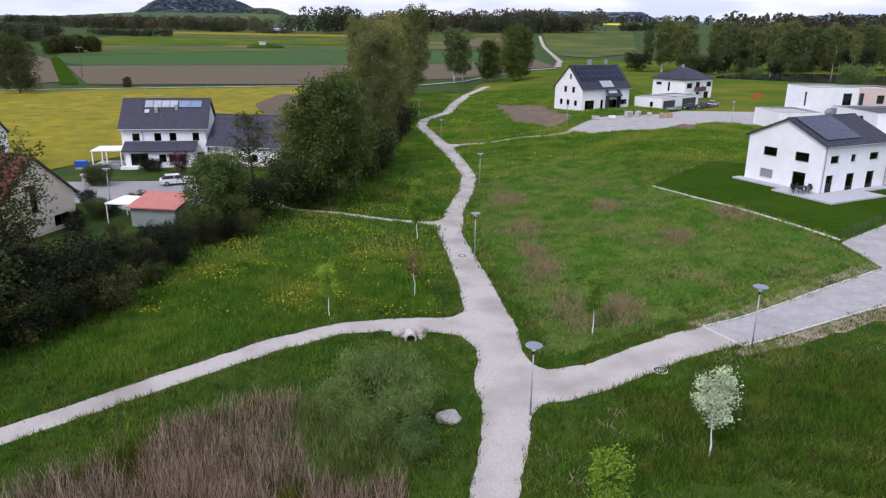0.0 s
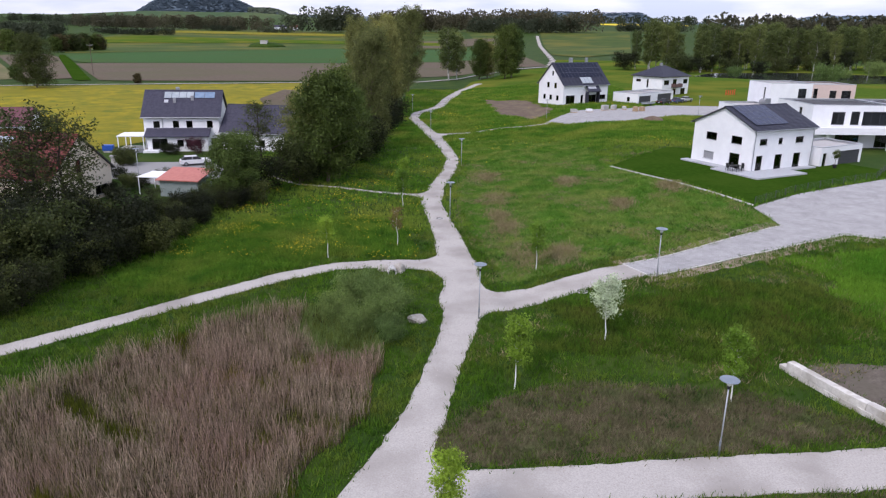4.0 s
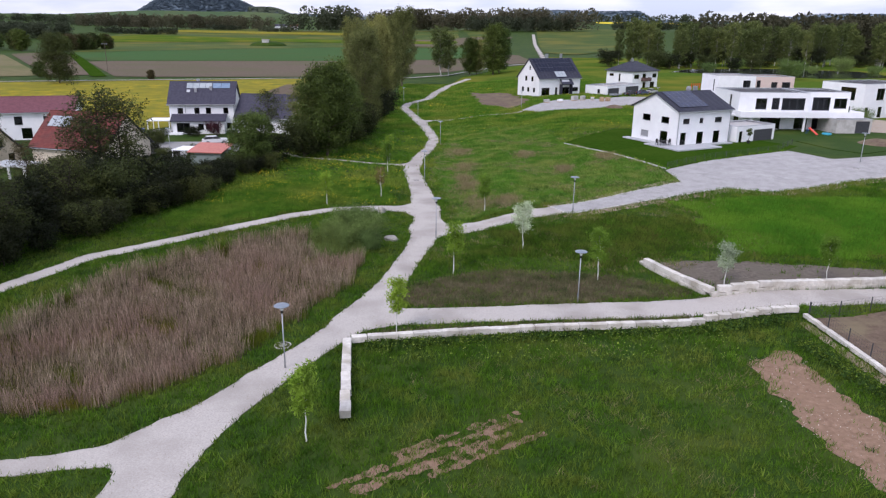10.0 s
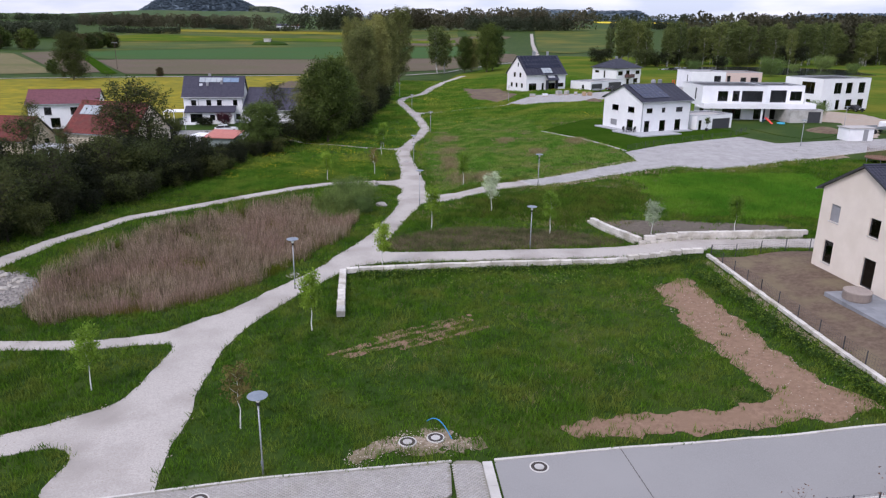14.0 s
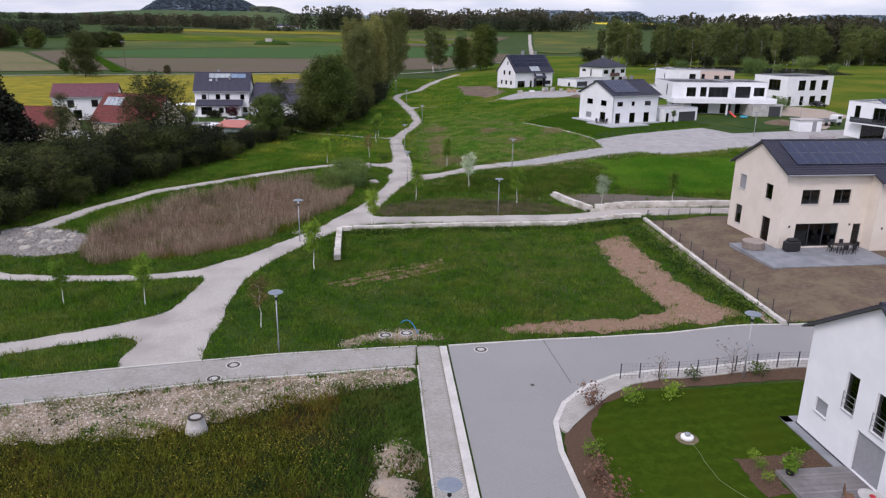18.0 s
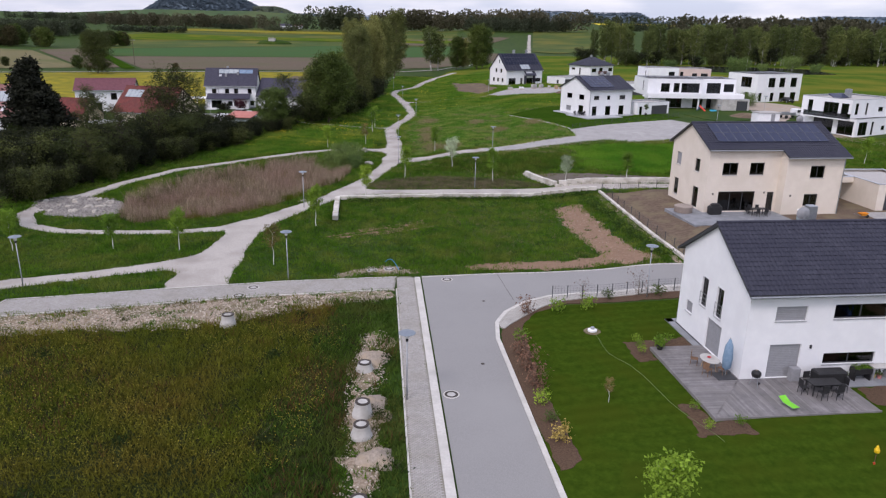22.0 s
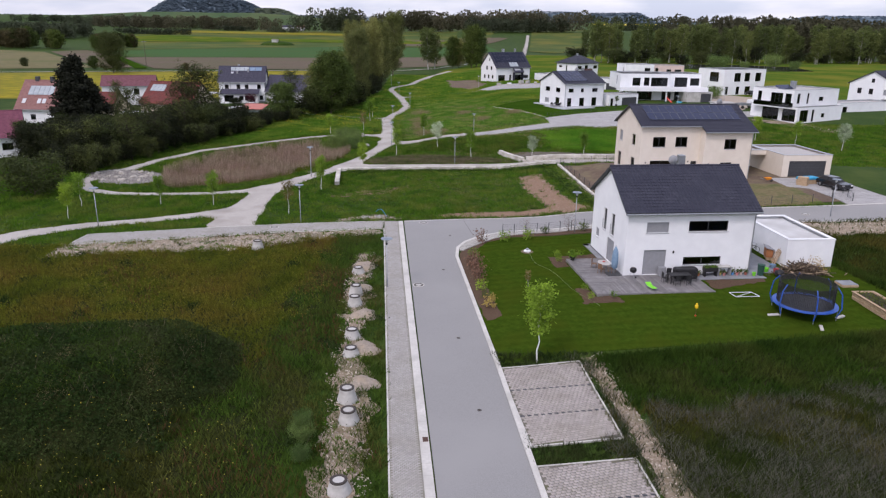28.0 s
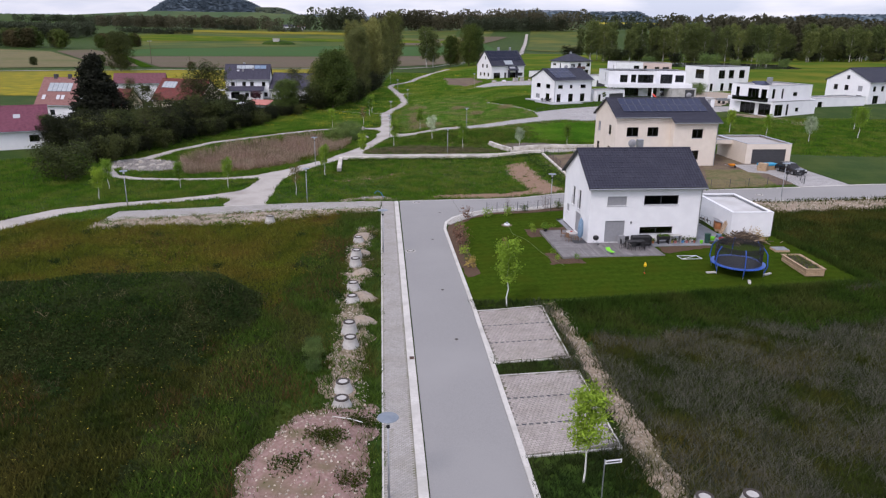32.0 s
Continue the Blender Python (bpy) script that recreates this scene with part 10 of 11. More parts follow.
WILD = [(-60, -33), (-22, -30), (-3.5, -24.5), (8.7, -22.1), (street_x(-140, -2.3), -140), (-70, -140)]
RIGHT = [(24, -54), (60, -48), (90, -50), (90, -140), (30, -140)]


def weedy(x, y):
    """The two empty plots, fading out raggedly away from the street."""
    west = np.maximum(np.maximum(poly(x, y, WILD), x - 7.5), 40 * (np.hypot((x + 14) / 46, (y + 68) / 46) - 1) + 3 * noise2(x, y, 0.12))
    east = np.maximum(np.maximum(poly(x, y, RIGHT), 27.6 - x), 40 * (np.hypot((x - 56) / 56, (y + 86) / 56) - 1) + 3 * noise2(x, y, 0.12))
    return np.minimum(west, east)


sheet("weedy_ground", weedy, (-66, -146, 116, -22), 1.0, 0.012, M_HUMUS, "dark humus under the weeds of the empty plots", "ground")
PLOT = [(5, 42), (19, 46), (38, 58), (37, 64), (27, 92), (27, 118), (3, 130)]


def on_plot(p):
    """True well inside the matted middle plot, away from the rank edge along the path."""
    return (poly(p[:, 0], p[:, 1], PLOT) < 0) & (sd_gravel(p[:, 0], p[:, 1]) > 1.8 + 0.9 * noise2(p[:, 0], p[:, 1], 0.4))


sheet("matted_turf", lambda x, y: np.maximum(poly(x, y, PLOT), 1.9 - sd_gravel(x, y)), (2, 40, 40, 131), 0.8, 0.02, M_PLOTTURF, "matted pale green turf of the middle plot", "ground")
p = bare(scatter(115000, -38, -30, 62, 62, 1), 1)
p = p[(poly(p[:, 0], p[:, 1], WILD) > 0) & ~on_plot(p) & ~((p[:, 0] > 8.6) & (p[:, 1] < np.interp(p[:, 0], (8.6, 10.9, 25.0, 37.0), (-18.8, -18.3, -16.2, -15.5))))]
dry = (poly(p[:, 0], p[:, 1], DRY_A) + 0.8 * noise2(p[:, 0], p[:, 1], 0.5) < 0) | (withered_strip(p[:, 0], p[:, 1]) < 0)
p = p[~dry | (np.random.default_rng(131).uniform(0, 1, len(p)) < 0.22)]
blades("meadow_grass", p, 0.29 + 0.11 * noise2(p[:, 0], p[:, 1], 0.12), 0.030, 0.5, M_BLADE, "thick uneven meadow grass", 2, 6, 0.16)
p = scatter(52000, 3, 40, 45, 130, 68)
p = p[on_plot(p)]
blades("plot_grass", p, 0.24 + 0.08 * noise2(p[:, 0], p[:, 1], 0.3), 0.045, 1.1, M_PLOTBLADE, "sparse yellowish grass on the middle plot", 69, 5, 0.22)
p = scatter(30000, -30, 60, 62, 150, 3)
p = p[~on_plot(p)]
blades("far_meadow_grass", p, 0.38, 0.07, 0.6, M_FARBLADE, "thick uneven meadow grass", 4, 6, 0.3)
p = scatter(26000, -14, 118, 62, 250, 78)
p = p[poly(p[:, 0], p[:, 1], SOIL_H1) + 1.5 * noise2(p[:, 0], p[:, 1], 0.3) > 0]
p = p[p[:, 0] > -7 - 0.03 * (p[:, 1] - 118)]
blades("far_meadow_grass", p, 0.40, 0.10, 0.6, M_FARBLADE, "lush spring meadow along the path", 79, 5, 0.4)
p = scatter(22000, 24, 24, 62, 50, 114)
q = poly(p[:, 0], p[:, 1], [(35, 30), (60, 27), (60, 52), (44, 51), (33, 46)]) + 2.5 * noise2(p[:, 0], p[:, 1], 0.25)
blades("lush_grass", p[q < 0], 0.40, 0.040, 0.6, M_LUSHBLADE, "lush emerald grass above the block wall", 115, 7, 0.2)
p = scatter(15000, -30, 40, 2, 66, 118)
q = poly(p[:, 0], p[:, 1], [(-1.5, 51.5), (-8, 50.5), (-14, 46), (-24, 38), (-27, 44), (-25, 54), (-20, 66), (-1, 66)]) + 1.5 * noise2(p[:, 0], p[:, 1], 0.25)
blades("lush_grass", p[q < 0], 0.38, 0.042, 0.6, M_FARBLADE, "lush bright grass west of the path", 119, 7, 0.2)
r = np.random.default_rng(116)
p = np.column_stack([r.uniform(-1, 13, 9000), r.uniform(-9, 2, 9000)])
q = tracks(p[:, 0], p[:, 1])
p = p[(q > -0.6) & (q < 0.1) & (noise2(p[:, 0], p[:, 1], 2.1) + r.normal(0, 0.35, len(p)) > 0.25)]
blades("track_grass", p, 0.20, 0.022, 0.8, M_BLADE, "low tufts closing over the wheel marks", 117, 5, 0.08)
# rank grass along path edges
p = scatter(90000, -36, -30, 62, 110, 5, -0.05)
p = p[sd_gravel(p[:, 0], p[:, 1]) < 0.6]
blades("verge_grass", p, 0.3, 0.03, 0.6, M_BLADE, "rank grass hanging over the path edges", 6, 3, 0.12)
# dry tussocks in the middle plot
p = scatter(9000, 4, 26, 40, 100, 7)
q = noise2(p[:, 0], p[:, 1], 0.22) + 0.6 * noise2(p[:, 0] + 40, p[:, 1], 0.6)
p = p[q > 0.35]
blades("dry_tussocks", p, 0.34, 0.035, 0.9, M_DRYBLADE, "straw-coloured tussocks in the meadow", 8, 5, 0.25)
p = scatter(16000, 0, 9, 28, 27, 9)
p = p[(poly(p[:, 0], p[:, 1], DRY_A) < 0.4) | (withered_strip(p[:, 0], p[:, 1]) < 0.1)]
blades("dry_tussocks", p, 0.34, 0.03, 0.6, M_WITHER, "withered grey-brown grass beside the path", 10, 4, 0.2)
r = np.random.default_rng(66)
spots = np.array([(9.3, 75.7, 2.2), (8.7, 90, 2.0), (9.5, 61.6, 1.8), (10.6, 51.6, 2.2), (14.0, 50.5, 1.6), (19.5, 82.7, 1.6), (31.4, 74.5, 1.6), (23.9, 68.8, 1.2), (9.0, 67, 1.4)])
k = r.integers(0, len(spots), 900)
p = spots[k, :2] + r.normal(0, 0.5, (900, 2)) * spots[k, 2:] * (1.0, 1.8)
p = p[clear(p[:, 0], p[:, 1]) > 0.1]
blades("dry_tussocks", p, 0.55, 0.03, 0.7, M_DRYBLADE, "straw-coloured patches of dead grass", 67, 14, 0.28)
p = scatter(26000, 4, 44, 38, 100, 71)
d = sd_gravel(p[:, 0], p[:, 1])
q = 1.1 * np.exp(-((d - 3.6) / 1.6) ** 2) * (p[:, 0] < 16) + noise2(p[:, 0], p[:, 1], 0.5) + 0.6 * noise2(p[:, 0] + 9, p[:, 1], 1.6)
p = p[on_plot(p) & (q > 1.0)]
blades("bleached_wisps", p, 0.2, 0.022, 1.7, M_DRYBLADE, "bleached wisps lying over the matted turf", 72, 9, 0.22)
# broad-leaved herbs and bleached tussocks
p = bare(scatter(5200, -36, -16, 40, 60, 61), 61)
q = noise2(p[:, 0], p[:, 1], 0.35)
blades("herb_clumps", p[q > 0.1], 0.34, 0.035, 1.1, leafy(mat("herb_leaves", (0.085, 0.15, 0.014), (0.15, 0.22, 0.022), 0.5, 0.7, 0, spec=0.2, island=0.3)), "bright broad-leaved herbs in the meadow", 62, 12, 0.13)
blades("herb_clumps", p[q < -0.25], 0.32, 0.03, 0.9, leafy(mat("dark_herb_leaves", (0.028, 0.068, 0.010), (0.05, 0.10, 0.014), 0.5, 0.7, 0, spec=0.2, island=0.3)), "dark lush tufts in the meadow", 63, 14, 0.2)
p = scatter(700, 4, -14, 27, 10, 64)
blades("dry_tussocks", p[noise2(p[:, 0], p[:, 1], 0.3) > 0.2], 0.36, 0.012, 1.0, M_DRYBLADE, "bleached grass tufts in the meadow", 65, 9, 0.22)
# wild plot beside the street
M_WILD = mat("weed_blades", (0.024, 0.040, 0.006), (0.046, 0.066, 0.010), 0.3, 0.85, 0, (0.085, 0.076, 0.016), 0.14, spec=0.1, island=0.4)
p = np.concatenate([scatter(16000, -64, -120, -32, -24, 132), scatter(12000, -32, -120, 16, -92, 133), scatter(9000, 75, -130, 100, -50, 134), scatter(16000, 28, -130, 75, -100, 135)])
p = p[(weedy(p[:, 0], p[:, 1]) < 1.5)]
blades("wild_weeds", p, 0.42, 0.06, 0.7, M_WILD, "dense weeds on the far parts of the empty plots", 136, 4, 0.3)
p = bare(scatter(60000, -32, -92, 16, -24, 11), 11)
p = p[poly(p[:, 0], p[:, 1], WILD) < 0]
leafy(M_WILD)
heap = mound(p[:, 0], p[:, 1]) + 0.12 * noise2(p[:, 0], p[:, 1], 0.5) > 0.1
M_STRIP = leafy(mat("strip_blades", (0.038, 0.078, 0.010), (0.072, 0.125, 0.016), 0.35, 0.85, 0, (0.090, 0.095, 0.022), 0.2, spec=0.1, island=0.4))
M_TALL = leafy(mat("tall_grass_blades", (0.022, 0.050, 0.006), (0.046, 0.086, 0.010), 0.35, 0.85, 0, (0.062, 0.078, 0.016), 0.2, spec=0.1, island=0.4))
M_OLIVE = leafy(mat("olive_weed_blades", (0.068, 0.088, 0.010), (0.125, 0.148, 0.014), 0.3, 0.85, 0, (0.160, 0.132, 0.020), 0.14, spec=0.1, island=0.4))
back = ~heap & (p[:, 1] > -56 + 0.27 * np.minimum(p[:, 0] + 2, 0)) & (p[:, 0] < 3.5 + 1.2 * noise2(p[:, 0], p[:, 1], 0.3))
strip = ~heap & ~back & (p[:, 0] > 1.5 + 1.2 * noise2(p[:, 0], p[:, 1], 0.3))
blades("wild_weeds", p[back], 0.40 + 0.12 * noise2(p[back, 0], p[back, 1], 0.15), 0.035, 0.7, M_OLIVE, "yellowing olive weeds behind the soil heap", 112, 4, 0.2)
foliage("low_weeds", p[back], 0.36, 0.05, M_OLIVE, "low leafy olive weeds behind the soil heap", 111, 4)
blades("wild_weeds", p[strip], 0.36 + 0.12 * noise2(p[strip, 0], p[strip, 1], 0.3), 0.035, 0.7, M_STRIP, "fresh green grass beside the manhole rings", 113, 5, 0.2)
front = ~heap & ~back & ~strip
blades("wild_weeds", p[front], 0.40 + 0.12 * noise2(p[front, 0], p[front, 1], 0.15), 0.04, 0.7, M_WILD, "dense olive-green weeds on the empty plot", 12, 6, 0.2)
M_NETTLE = leafy(mat("nettle_leaves", (0.014, 0.032, 0.006), (0.033, 0.062, 0.011), 0.9, 0.8, 0, (0.044, 0.060, 0.016), 0.25, spec=0.15, island=0.4))
foliage("nettles", p[heap], 0.36, 0.075, M_NETTLE, "dark nettles covering the soil heap", 17, 12)
r = np.random.default_rng(18)
k = heap & (r.uniform(0, 1, len(p)) < 0.03)
blades("dry_stalks", p[k], 0.7, 0.02, 0.8, M_WITHER, "withered stalks on the soil heap", 19, 4, 0.3)
k = (mound(p[:, 0], p[:, 1]) > 0.8) & (noise2(p[:, 0], p[:, 1], 0.5) > 0.0)
blades("crest_grass", p[k], 0.42, 0.03, 0.9, M_STRIP, "lighter grass along the crest of the heap", 121, 6, 0.2)
k = (mound(p[:, 0], p[:, 1]) > 0.7) & (noise2(p[:, 0] + 7, p[:, 1], 0.8) > 0.5)
blades("crest_straw", p[k], 0.3, 0.02, 1.3, M_DRYBLADE, "bleached grass on the crest of the heap", 122, 5, 0.2)
k = ~heap & (noise2(p[:, 0], p[:, 1], 0.21) + 0.5 * noise2(p[:, 0] + 5, p[:, 1], 0.9) > 0.35) & (r.uniform(0, 1, len(p)) < 0.4)
blades("sorrel", p[k], 0.5, 0.02, 0.5, leafy(mat("sorrel_stalks", (0.10, 0.045, 0.022), (0.15, 0.08, 0.035), 1.0, 0.85, 0, spec=0.1, island=0.3)), "reddish sorrel stalks among the weeds", 28, 4, 0.2)
p = bare(scatter(36000, 24, -100, 75, -46, 13), 13)
p = p[poly(p[:, 0], p[:, 1], RIGHT) < 0]
green = poly(p[:, 0], p[:, 1], [(24, -53), (60, -48), (60, -55), (27, -60)]) + 1.5 * noise2(p[:, 0], p[:, 1], 0.3) < 0
blades("tall_grass", p[green], 0.45, 0.04, 0.7, M_TALL, "dark green tall grass behind the lawn", 14, 8, 0.2)
wisp = ~green & (noise2(p[:, 0], p[:, 1], 0.35) + 0.5 * noise2(p[:, 0] + 3, p[:, 1], 1.2) > -0.35)
blades("seeding_grass", p[wisp], 0.56, 0.012, 0.9, M_GREYBLADE, "tall grey seeding grass on the empty plot", 15, 9, 0.22)
blades("tall_grass", p[~green], 0.42, 0.03, 0.6, M_WILD, "dark green tall grass on the empty plot", 16, 6, 0.22)


# flowers: small flat heads over the grass
def flowers(name, p, size, height, material, label, seed):
    r = np.random.default_rng(seed)
    n = len(p)
    z = land(p[:, 0], p[:, 1]) + height * r.uniform(0.7, 1.2, n)
    s = size * r.uniform(0.7, 1.3, n)
    t = r.normal(0, 0.3, (n, 2))
    v = np.stack([np.column_stack([p[:, 0] + a * s, p[:, 1] + c * s, z + (a * t[:, 0] + c * t[:, 1]) * s]) for a, c in ((1, 0), (0.3, 0.9), (-0.8, 0.6), (-0.8, -0.6), (0.3, -0.9))], 1).reshape(-1, 3)
    tagged(new(name, fast_mesh(name, v, np.arange(5 * n).reshape(-1, 5), material)), label, "flowers", kind="stuff")


p = scatter(26000, -24, 50, 0, 92, 20)
q = noise2(p[:, 0], p[:, 1], 0.3)
flowers("dandelions", p[(q + np.random.default_rng(3).normal(0, 0.45, len(q))) > 0.6][:3200], 0.045, 0.36, M_FLOWER, "yellow dandelions in the meadow", 21)
p = scatter(2600, 1, 7, 27, 13.5, 22)
flowers("herb_heads", p[:700], 0.05, 0.42, mat("herb_heads", (0.13, 0.20, 0.02), (0.20, 0.26, 0.03), 3.0, 0.7, island=0.2), "yellow-green flowering herbs in the meadow", 23)
p = scatter(30000, -30, -48, 6, -30, 24)
flowers("buttercups", p[(noise2(p[:, 0], p[:, 1], 0.2) + np.random.default_rng(4).normal(0, 0.5, len(p))) > 0.1][:9000], 0.024, 0.45, mat("buttercup", (0.24, 0.21, 0.015), (0.34, 0.28, 0.02), 3.0, 0.7, island=0.2), "yellow buttercups among the weeds", 25)
p = scatter(6000, -30, -80, 6, -60, 26)
flowers("buttercups", p[:1500], 0.026, 0.45, mat("pale_buttercup", (0.32, 0.30, 0.03), (0.42, 0.38, 0.05), 3.0, 0.7, island=0.2), "yellow buttercups among the weeds", 27)

p = scatter(26000, -12, 92, 50, 240, 29)
q = noise2(p[:, 0], p[:, 1], 0.09) + 0.5 * noise2(p[:, 0], p[:, 1], 0.4)
flowers("dandelions", p[q + np.random.default_rng(5).normal(0, 0.3, len(q)) > 0.85][:3500], 0.07, 0.42, M_FLOWER, "yellow dandelions in drifts along the path", 30)
M_LAWNBLADE = mat("lawn_blades", (0.027, 0.053, 0.005), (0.048, 0.084, 0.007), 0.4, 0.9, 0, (0.042, 0.062, 0.006), 0.2, spec=0.0, island=0.4)
stripes(M_LAWNBLADE, -8, 1.1, 0.05)
# reeds
r = np.random.default_rng(40)
p = np.column_stack([r.uniform(-29, 0, 46000), r.uniform(-4, 42, 46000)])
d = sd_reed(p[:, 0], p[:, 1])
p = p[d < -0.7]
green = np.hypot((p[:, 0] + 3.2) / 5.2, (p[:, 1] - 35.5) / 6.0) < 1 + 0.2 * noise2(p[:, 0], p[:, 1], 0.7)
gap = noise2(p[:, 0] + 9, p[:, 1], 0.33) + 0.6 * noise2(p[:, 0], p[:, 1] + 7, 0.9) > 0.62
tall = 1.3 + 0.3 * noise2(p[:, 0], p[:, 1], 0.25) + 0.25 * noise2(p[:, 0], p[:, 1], 1.1)
blades("dry_reeds", p[~green & ~gap], tall[~green & ~gap], 0.0085, 0.22, M_REED, "dense stand of dry buff reeds", 41, 2, 0.12, None, 0.9, "reeds")
blades("young_reeds", p[green][:3000], 0.8, 0.022, 0.45, M_WILLOW, "fresh grey-green reed shoots", 42, 4, 0.2, None, 0.0, "reeds")
blades("young_reeds", p[gap], 0.7, 0.022, 0.4, M_OLIVE, "green sedge between the reeds", 43, 4, 0.15, None, 0.0, "reeds")
blades("young_reeds", p[~gap][::4], 0.85, 0.018, 0.3, M_OLIVE, "olive sedge pushing up through the dry reeds", 44, 4, 0.15, None, 0.0, "reeds")

# grass strips beside the bays, lawn edges and the long grass east of the garden
p = np.column_stack([np.random.default_rng(50).uniform(18.5, 28.5, 9000), np.random.default_rng(51).uniform(-90, -53, 9000)])
d = np.minimum.reduce([poly(p[:, 0], p[:, 1], q_) for q_ in (BAY1, BAY2, ROAD, RUBBLE_E)])
p = p[(d > 0.15) & (p[:, 0] < 27.0 + (-60 - p[:, 1]) * 0.09)]
blades("strip_grass", p, 0.3, 0.03, 0.6, M_NETTLE, "dense dark grass between the parking bays", 52, 7, 0.1)
p = bare(scatter(26000, 50, -48, 100, -15, 53), 53)
blades("tall_grass", p, 0.4, 0.05, 0.6, M_WILD, "dark green tall grass on the next plot", 54, 4, 0.25)
p = scatter(16000, 46, 16, 120, 60, 55)
blades("far_meadow_grass", p, 0.35, 0.06, 0.5, M_BLADE, "thick meadow grass between the plots", 56, 3, 0.3)
p = scatter(16000, -80, -34, -36, 16, 70)
p = p[poly(p[:, 0], p[:, 1], [(-80, -34), (-36, -34), (-36, 10), (-46, 16), (-60, 6), (-80, 0)]) < 0]
blades("far_meadow_grass", p, 0.36, 0.055, 0.5, M_BLADE, "thick meadow grass by the stream", 71, 5, 0.3)
p = scatter(14000, 60, 18, 125, 60, 72)
blades("far_meadow_grass", p, 0.35, 0.06, 0.5, M_BLADE, "thick meadow grass between the plots", 73, 4, 0.3)
r = np.random.default_rng(74)
for line, w, lb in (([(30.9, 9.5), (31.9, 3.0), (32.6, -4.0), (33.6, -10.0), (34.2, -13.5)], 0.6, "rank dark herbs between bare soil and garden wall"), ([(0.6, 9.2), (6.0, 10.1), (14.0, 11.3), (25.5, 12.6), (31.5, 13.2)], 0.7, "rank dark herbs below the block wall")):
    q = np.array(line)
    t = r.uniform(0, len(q) - 1.001, 900)
    k = t.astype(int)
    p = q[k] + (q[k + 1] - q[k]) * (t - k)[:, None] + r.normal(0, w * 0.55, (900, 2))
    p = p[clear(p[:, 0], p[:, 1]) > 0]
    foliage("rank_herbs", p[::2], 0.42, 0.085, bpy.data.materials["dark_herb_leaves"], lb, 75, 16)
    foliage("rank_herbs", p[1::3], 0.48, 0.075, bpy.data.materials["herb_leaves"], lb, 76, 10)
r = np.random.default_rng(57)
p = np.column_stack([r.uniform(17, 58, 60000), r.uniform(-55, -23, 60000)])
keep = (poly(p[:, 0], p[:, 1], LAWN_W) < -0.05) & (poly(p[:, 0], p[:, 1], BED_W) > 0.05)
q = np.array([W_AT.inverted() @ Vector((x, y, 0)) for x, y in p])
keep &= ~((q[:, 0] > -5.2) & (q[:, 0] < 15.5) & (q[:, 1] > -5.8) & (q[:, 1] < 10)) & ~((np.abs(p[:, 0] - 49) < 3) & (np.abs(p[:, 1] + 31) < 5.5))
blades("lawn_grass", p[keep], 0.06, 0.02, 0.5, M_LAWNBLADE, "short mown lawn grass", 58, 5, 0.12)
p = np.concatenate([np.column_stack([np.linspace(26.5, 54.5, 1500), np.linspace(-54.2, -48.4, 1500)]), np.column_stack([np.linspace(52.2, 54.5, 700), np.linspace(-33.8, -48.4, 700)])]) + r.normal(0, 0.28, (2200, 2))
blades("hedge_grass", p, 0.55, 0.04, 0.5, M_TALL, "dense dark grass hedge at the lawn's edge", 59, 6, 0.15)


# loose stones on the rubble, the spoil heap and along the gravel paths
def pebbles(name, p, size, material, label, seed, lift=0.04):
    r = np.random.default_rng(seed)
    n = len(p)
    c = np.column_stack([p, land(p[:, 0], p[:, 1]) + lift])
    s = size * r.uniform(0.4, 1.5, (n, 1, 1)) * r.uniform(0.6, 1.3, (n, 6, 1))
    o = np.array([(1, 0, 0), (0, 1, 0), (-1, 0, 0), (0, -1, 0), (0, 0, 0.8), (0, 0, -0.5)]) + r.normal(0, 0.15, (n, 6, 3))
    v = (c[:, None, :] + o * s).reshape(-1, 3)
    f = (np.arange(n)[:, None, None] * 6 + np.array([(0, 1, 4), (1, 2, 4), (2, 3, 4), (3, 0, 4), (1, 0, 5), (3, 2, 5)])[None]).reshape(-1, 3)
    tagged(new(name, fast_mesh(name, v, f, material)), label, "stones", kind="stuff")


M_PEBBLE = mat("limestone_pieces", (0.28, 0.235, 0.185), (0.50, 0.45, 0.38), 3.0, 0.95, 0, spec=0.1, island=0.4)
M_ROCKS = mat("grey_quarry_pieces", (0.16, 0.15, 0.14), (0.28, 0.265, 0.245), 3.0, 0.95, 0, spec=0.1, island=0.35)
r = np.random.default_rng(90)
for pts, n, size, lb in ((RUBBLE_P, 420, 0.045, "pale limestone pieces round the shaft covers"), (RUBBLE_W, 7000, 0.06, "pale limestone pieces on the verge"), (RUBBLE_S, 2600, 0.055, "pale limestone pieces round the shafts"), (RUBBLE_E, 1500, 0.05, "pale limestone pieces beside the bays"), (RUBBLE_N, 1200, 0.08, "pale limestone pieces beside the street"), (SPOIL, 900, 0.07, "stones on the spoil heap"), (RIPRAP, 2600, 0.13, "rough grey quarry stones on the apron"), (DIRT_B, 700, 0.035, "small stones on the bare soil")):
    q = np.array(pts)
    p = np.column_stack([r.uniform(q[:, 0].min() - 0.6, q[:, 0].max() + 0.6, n * 4), r.uniform(q[:, 1].min() - 0.6, q[:, 1].max() + 0.6, n * 4)])
    p = p[poly(p[:, 0], p[:, 1], pts) + 0.5 * noise2(p[:, 0], p[:, 1], 0.8) < 0.2][:n]
    pebbles("loose_stones", p, size, M_ROCKS if pts is RIPRAP else M_PEBBLE, lb, 91)
p = np.column_stack([r.uniform(-36, 62, 60000), r.uniform(-30, 110, 60000)])
d = sd_gravel(p[:, 0], p[:, 1])
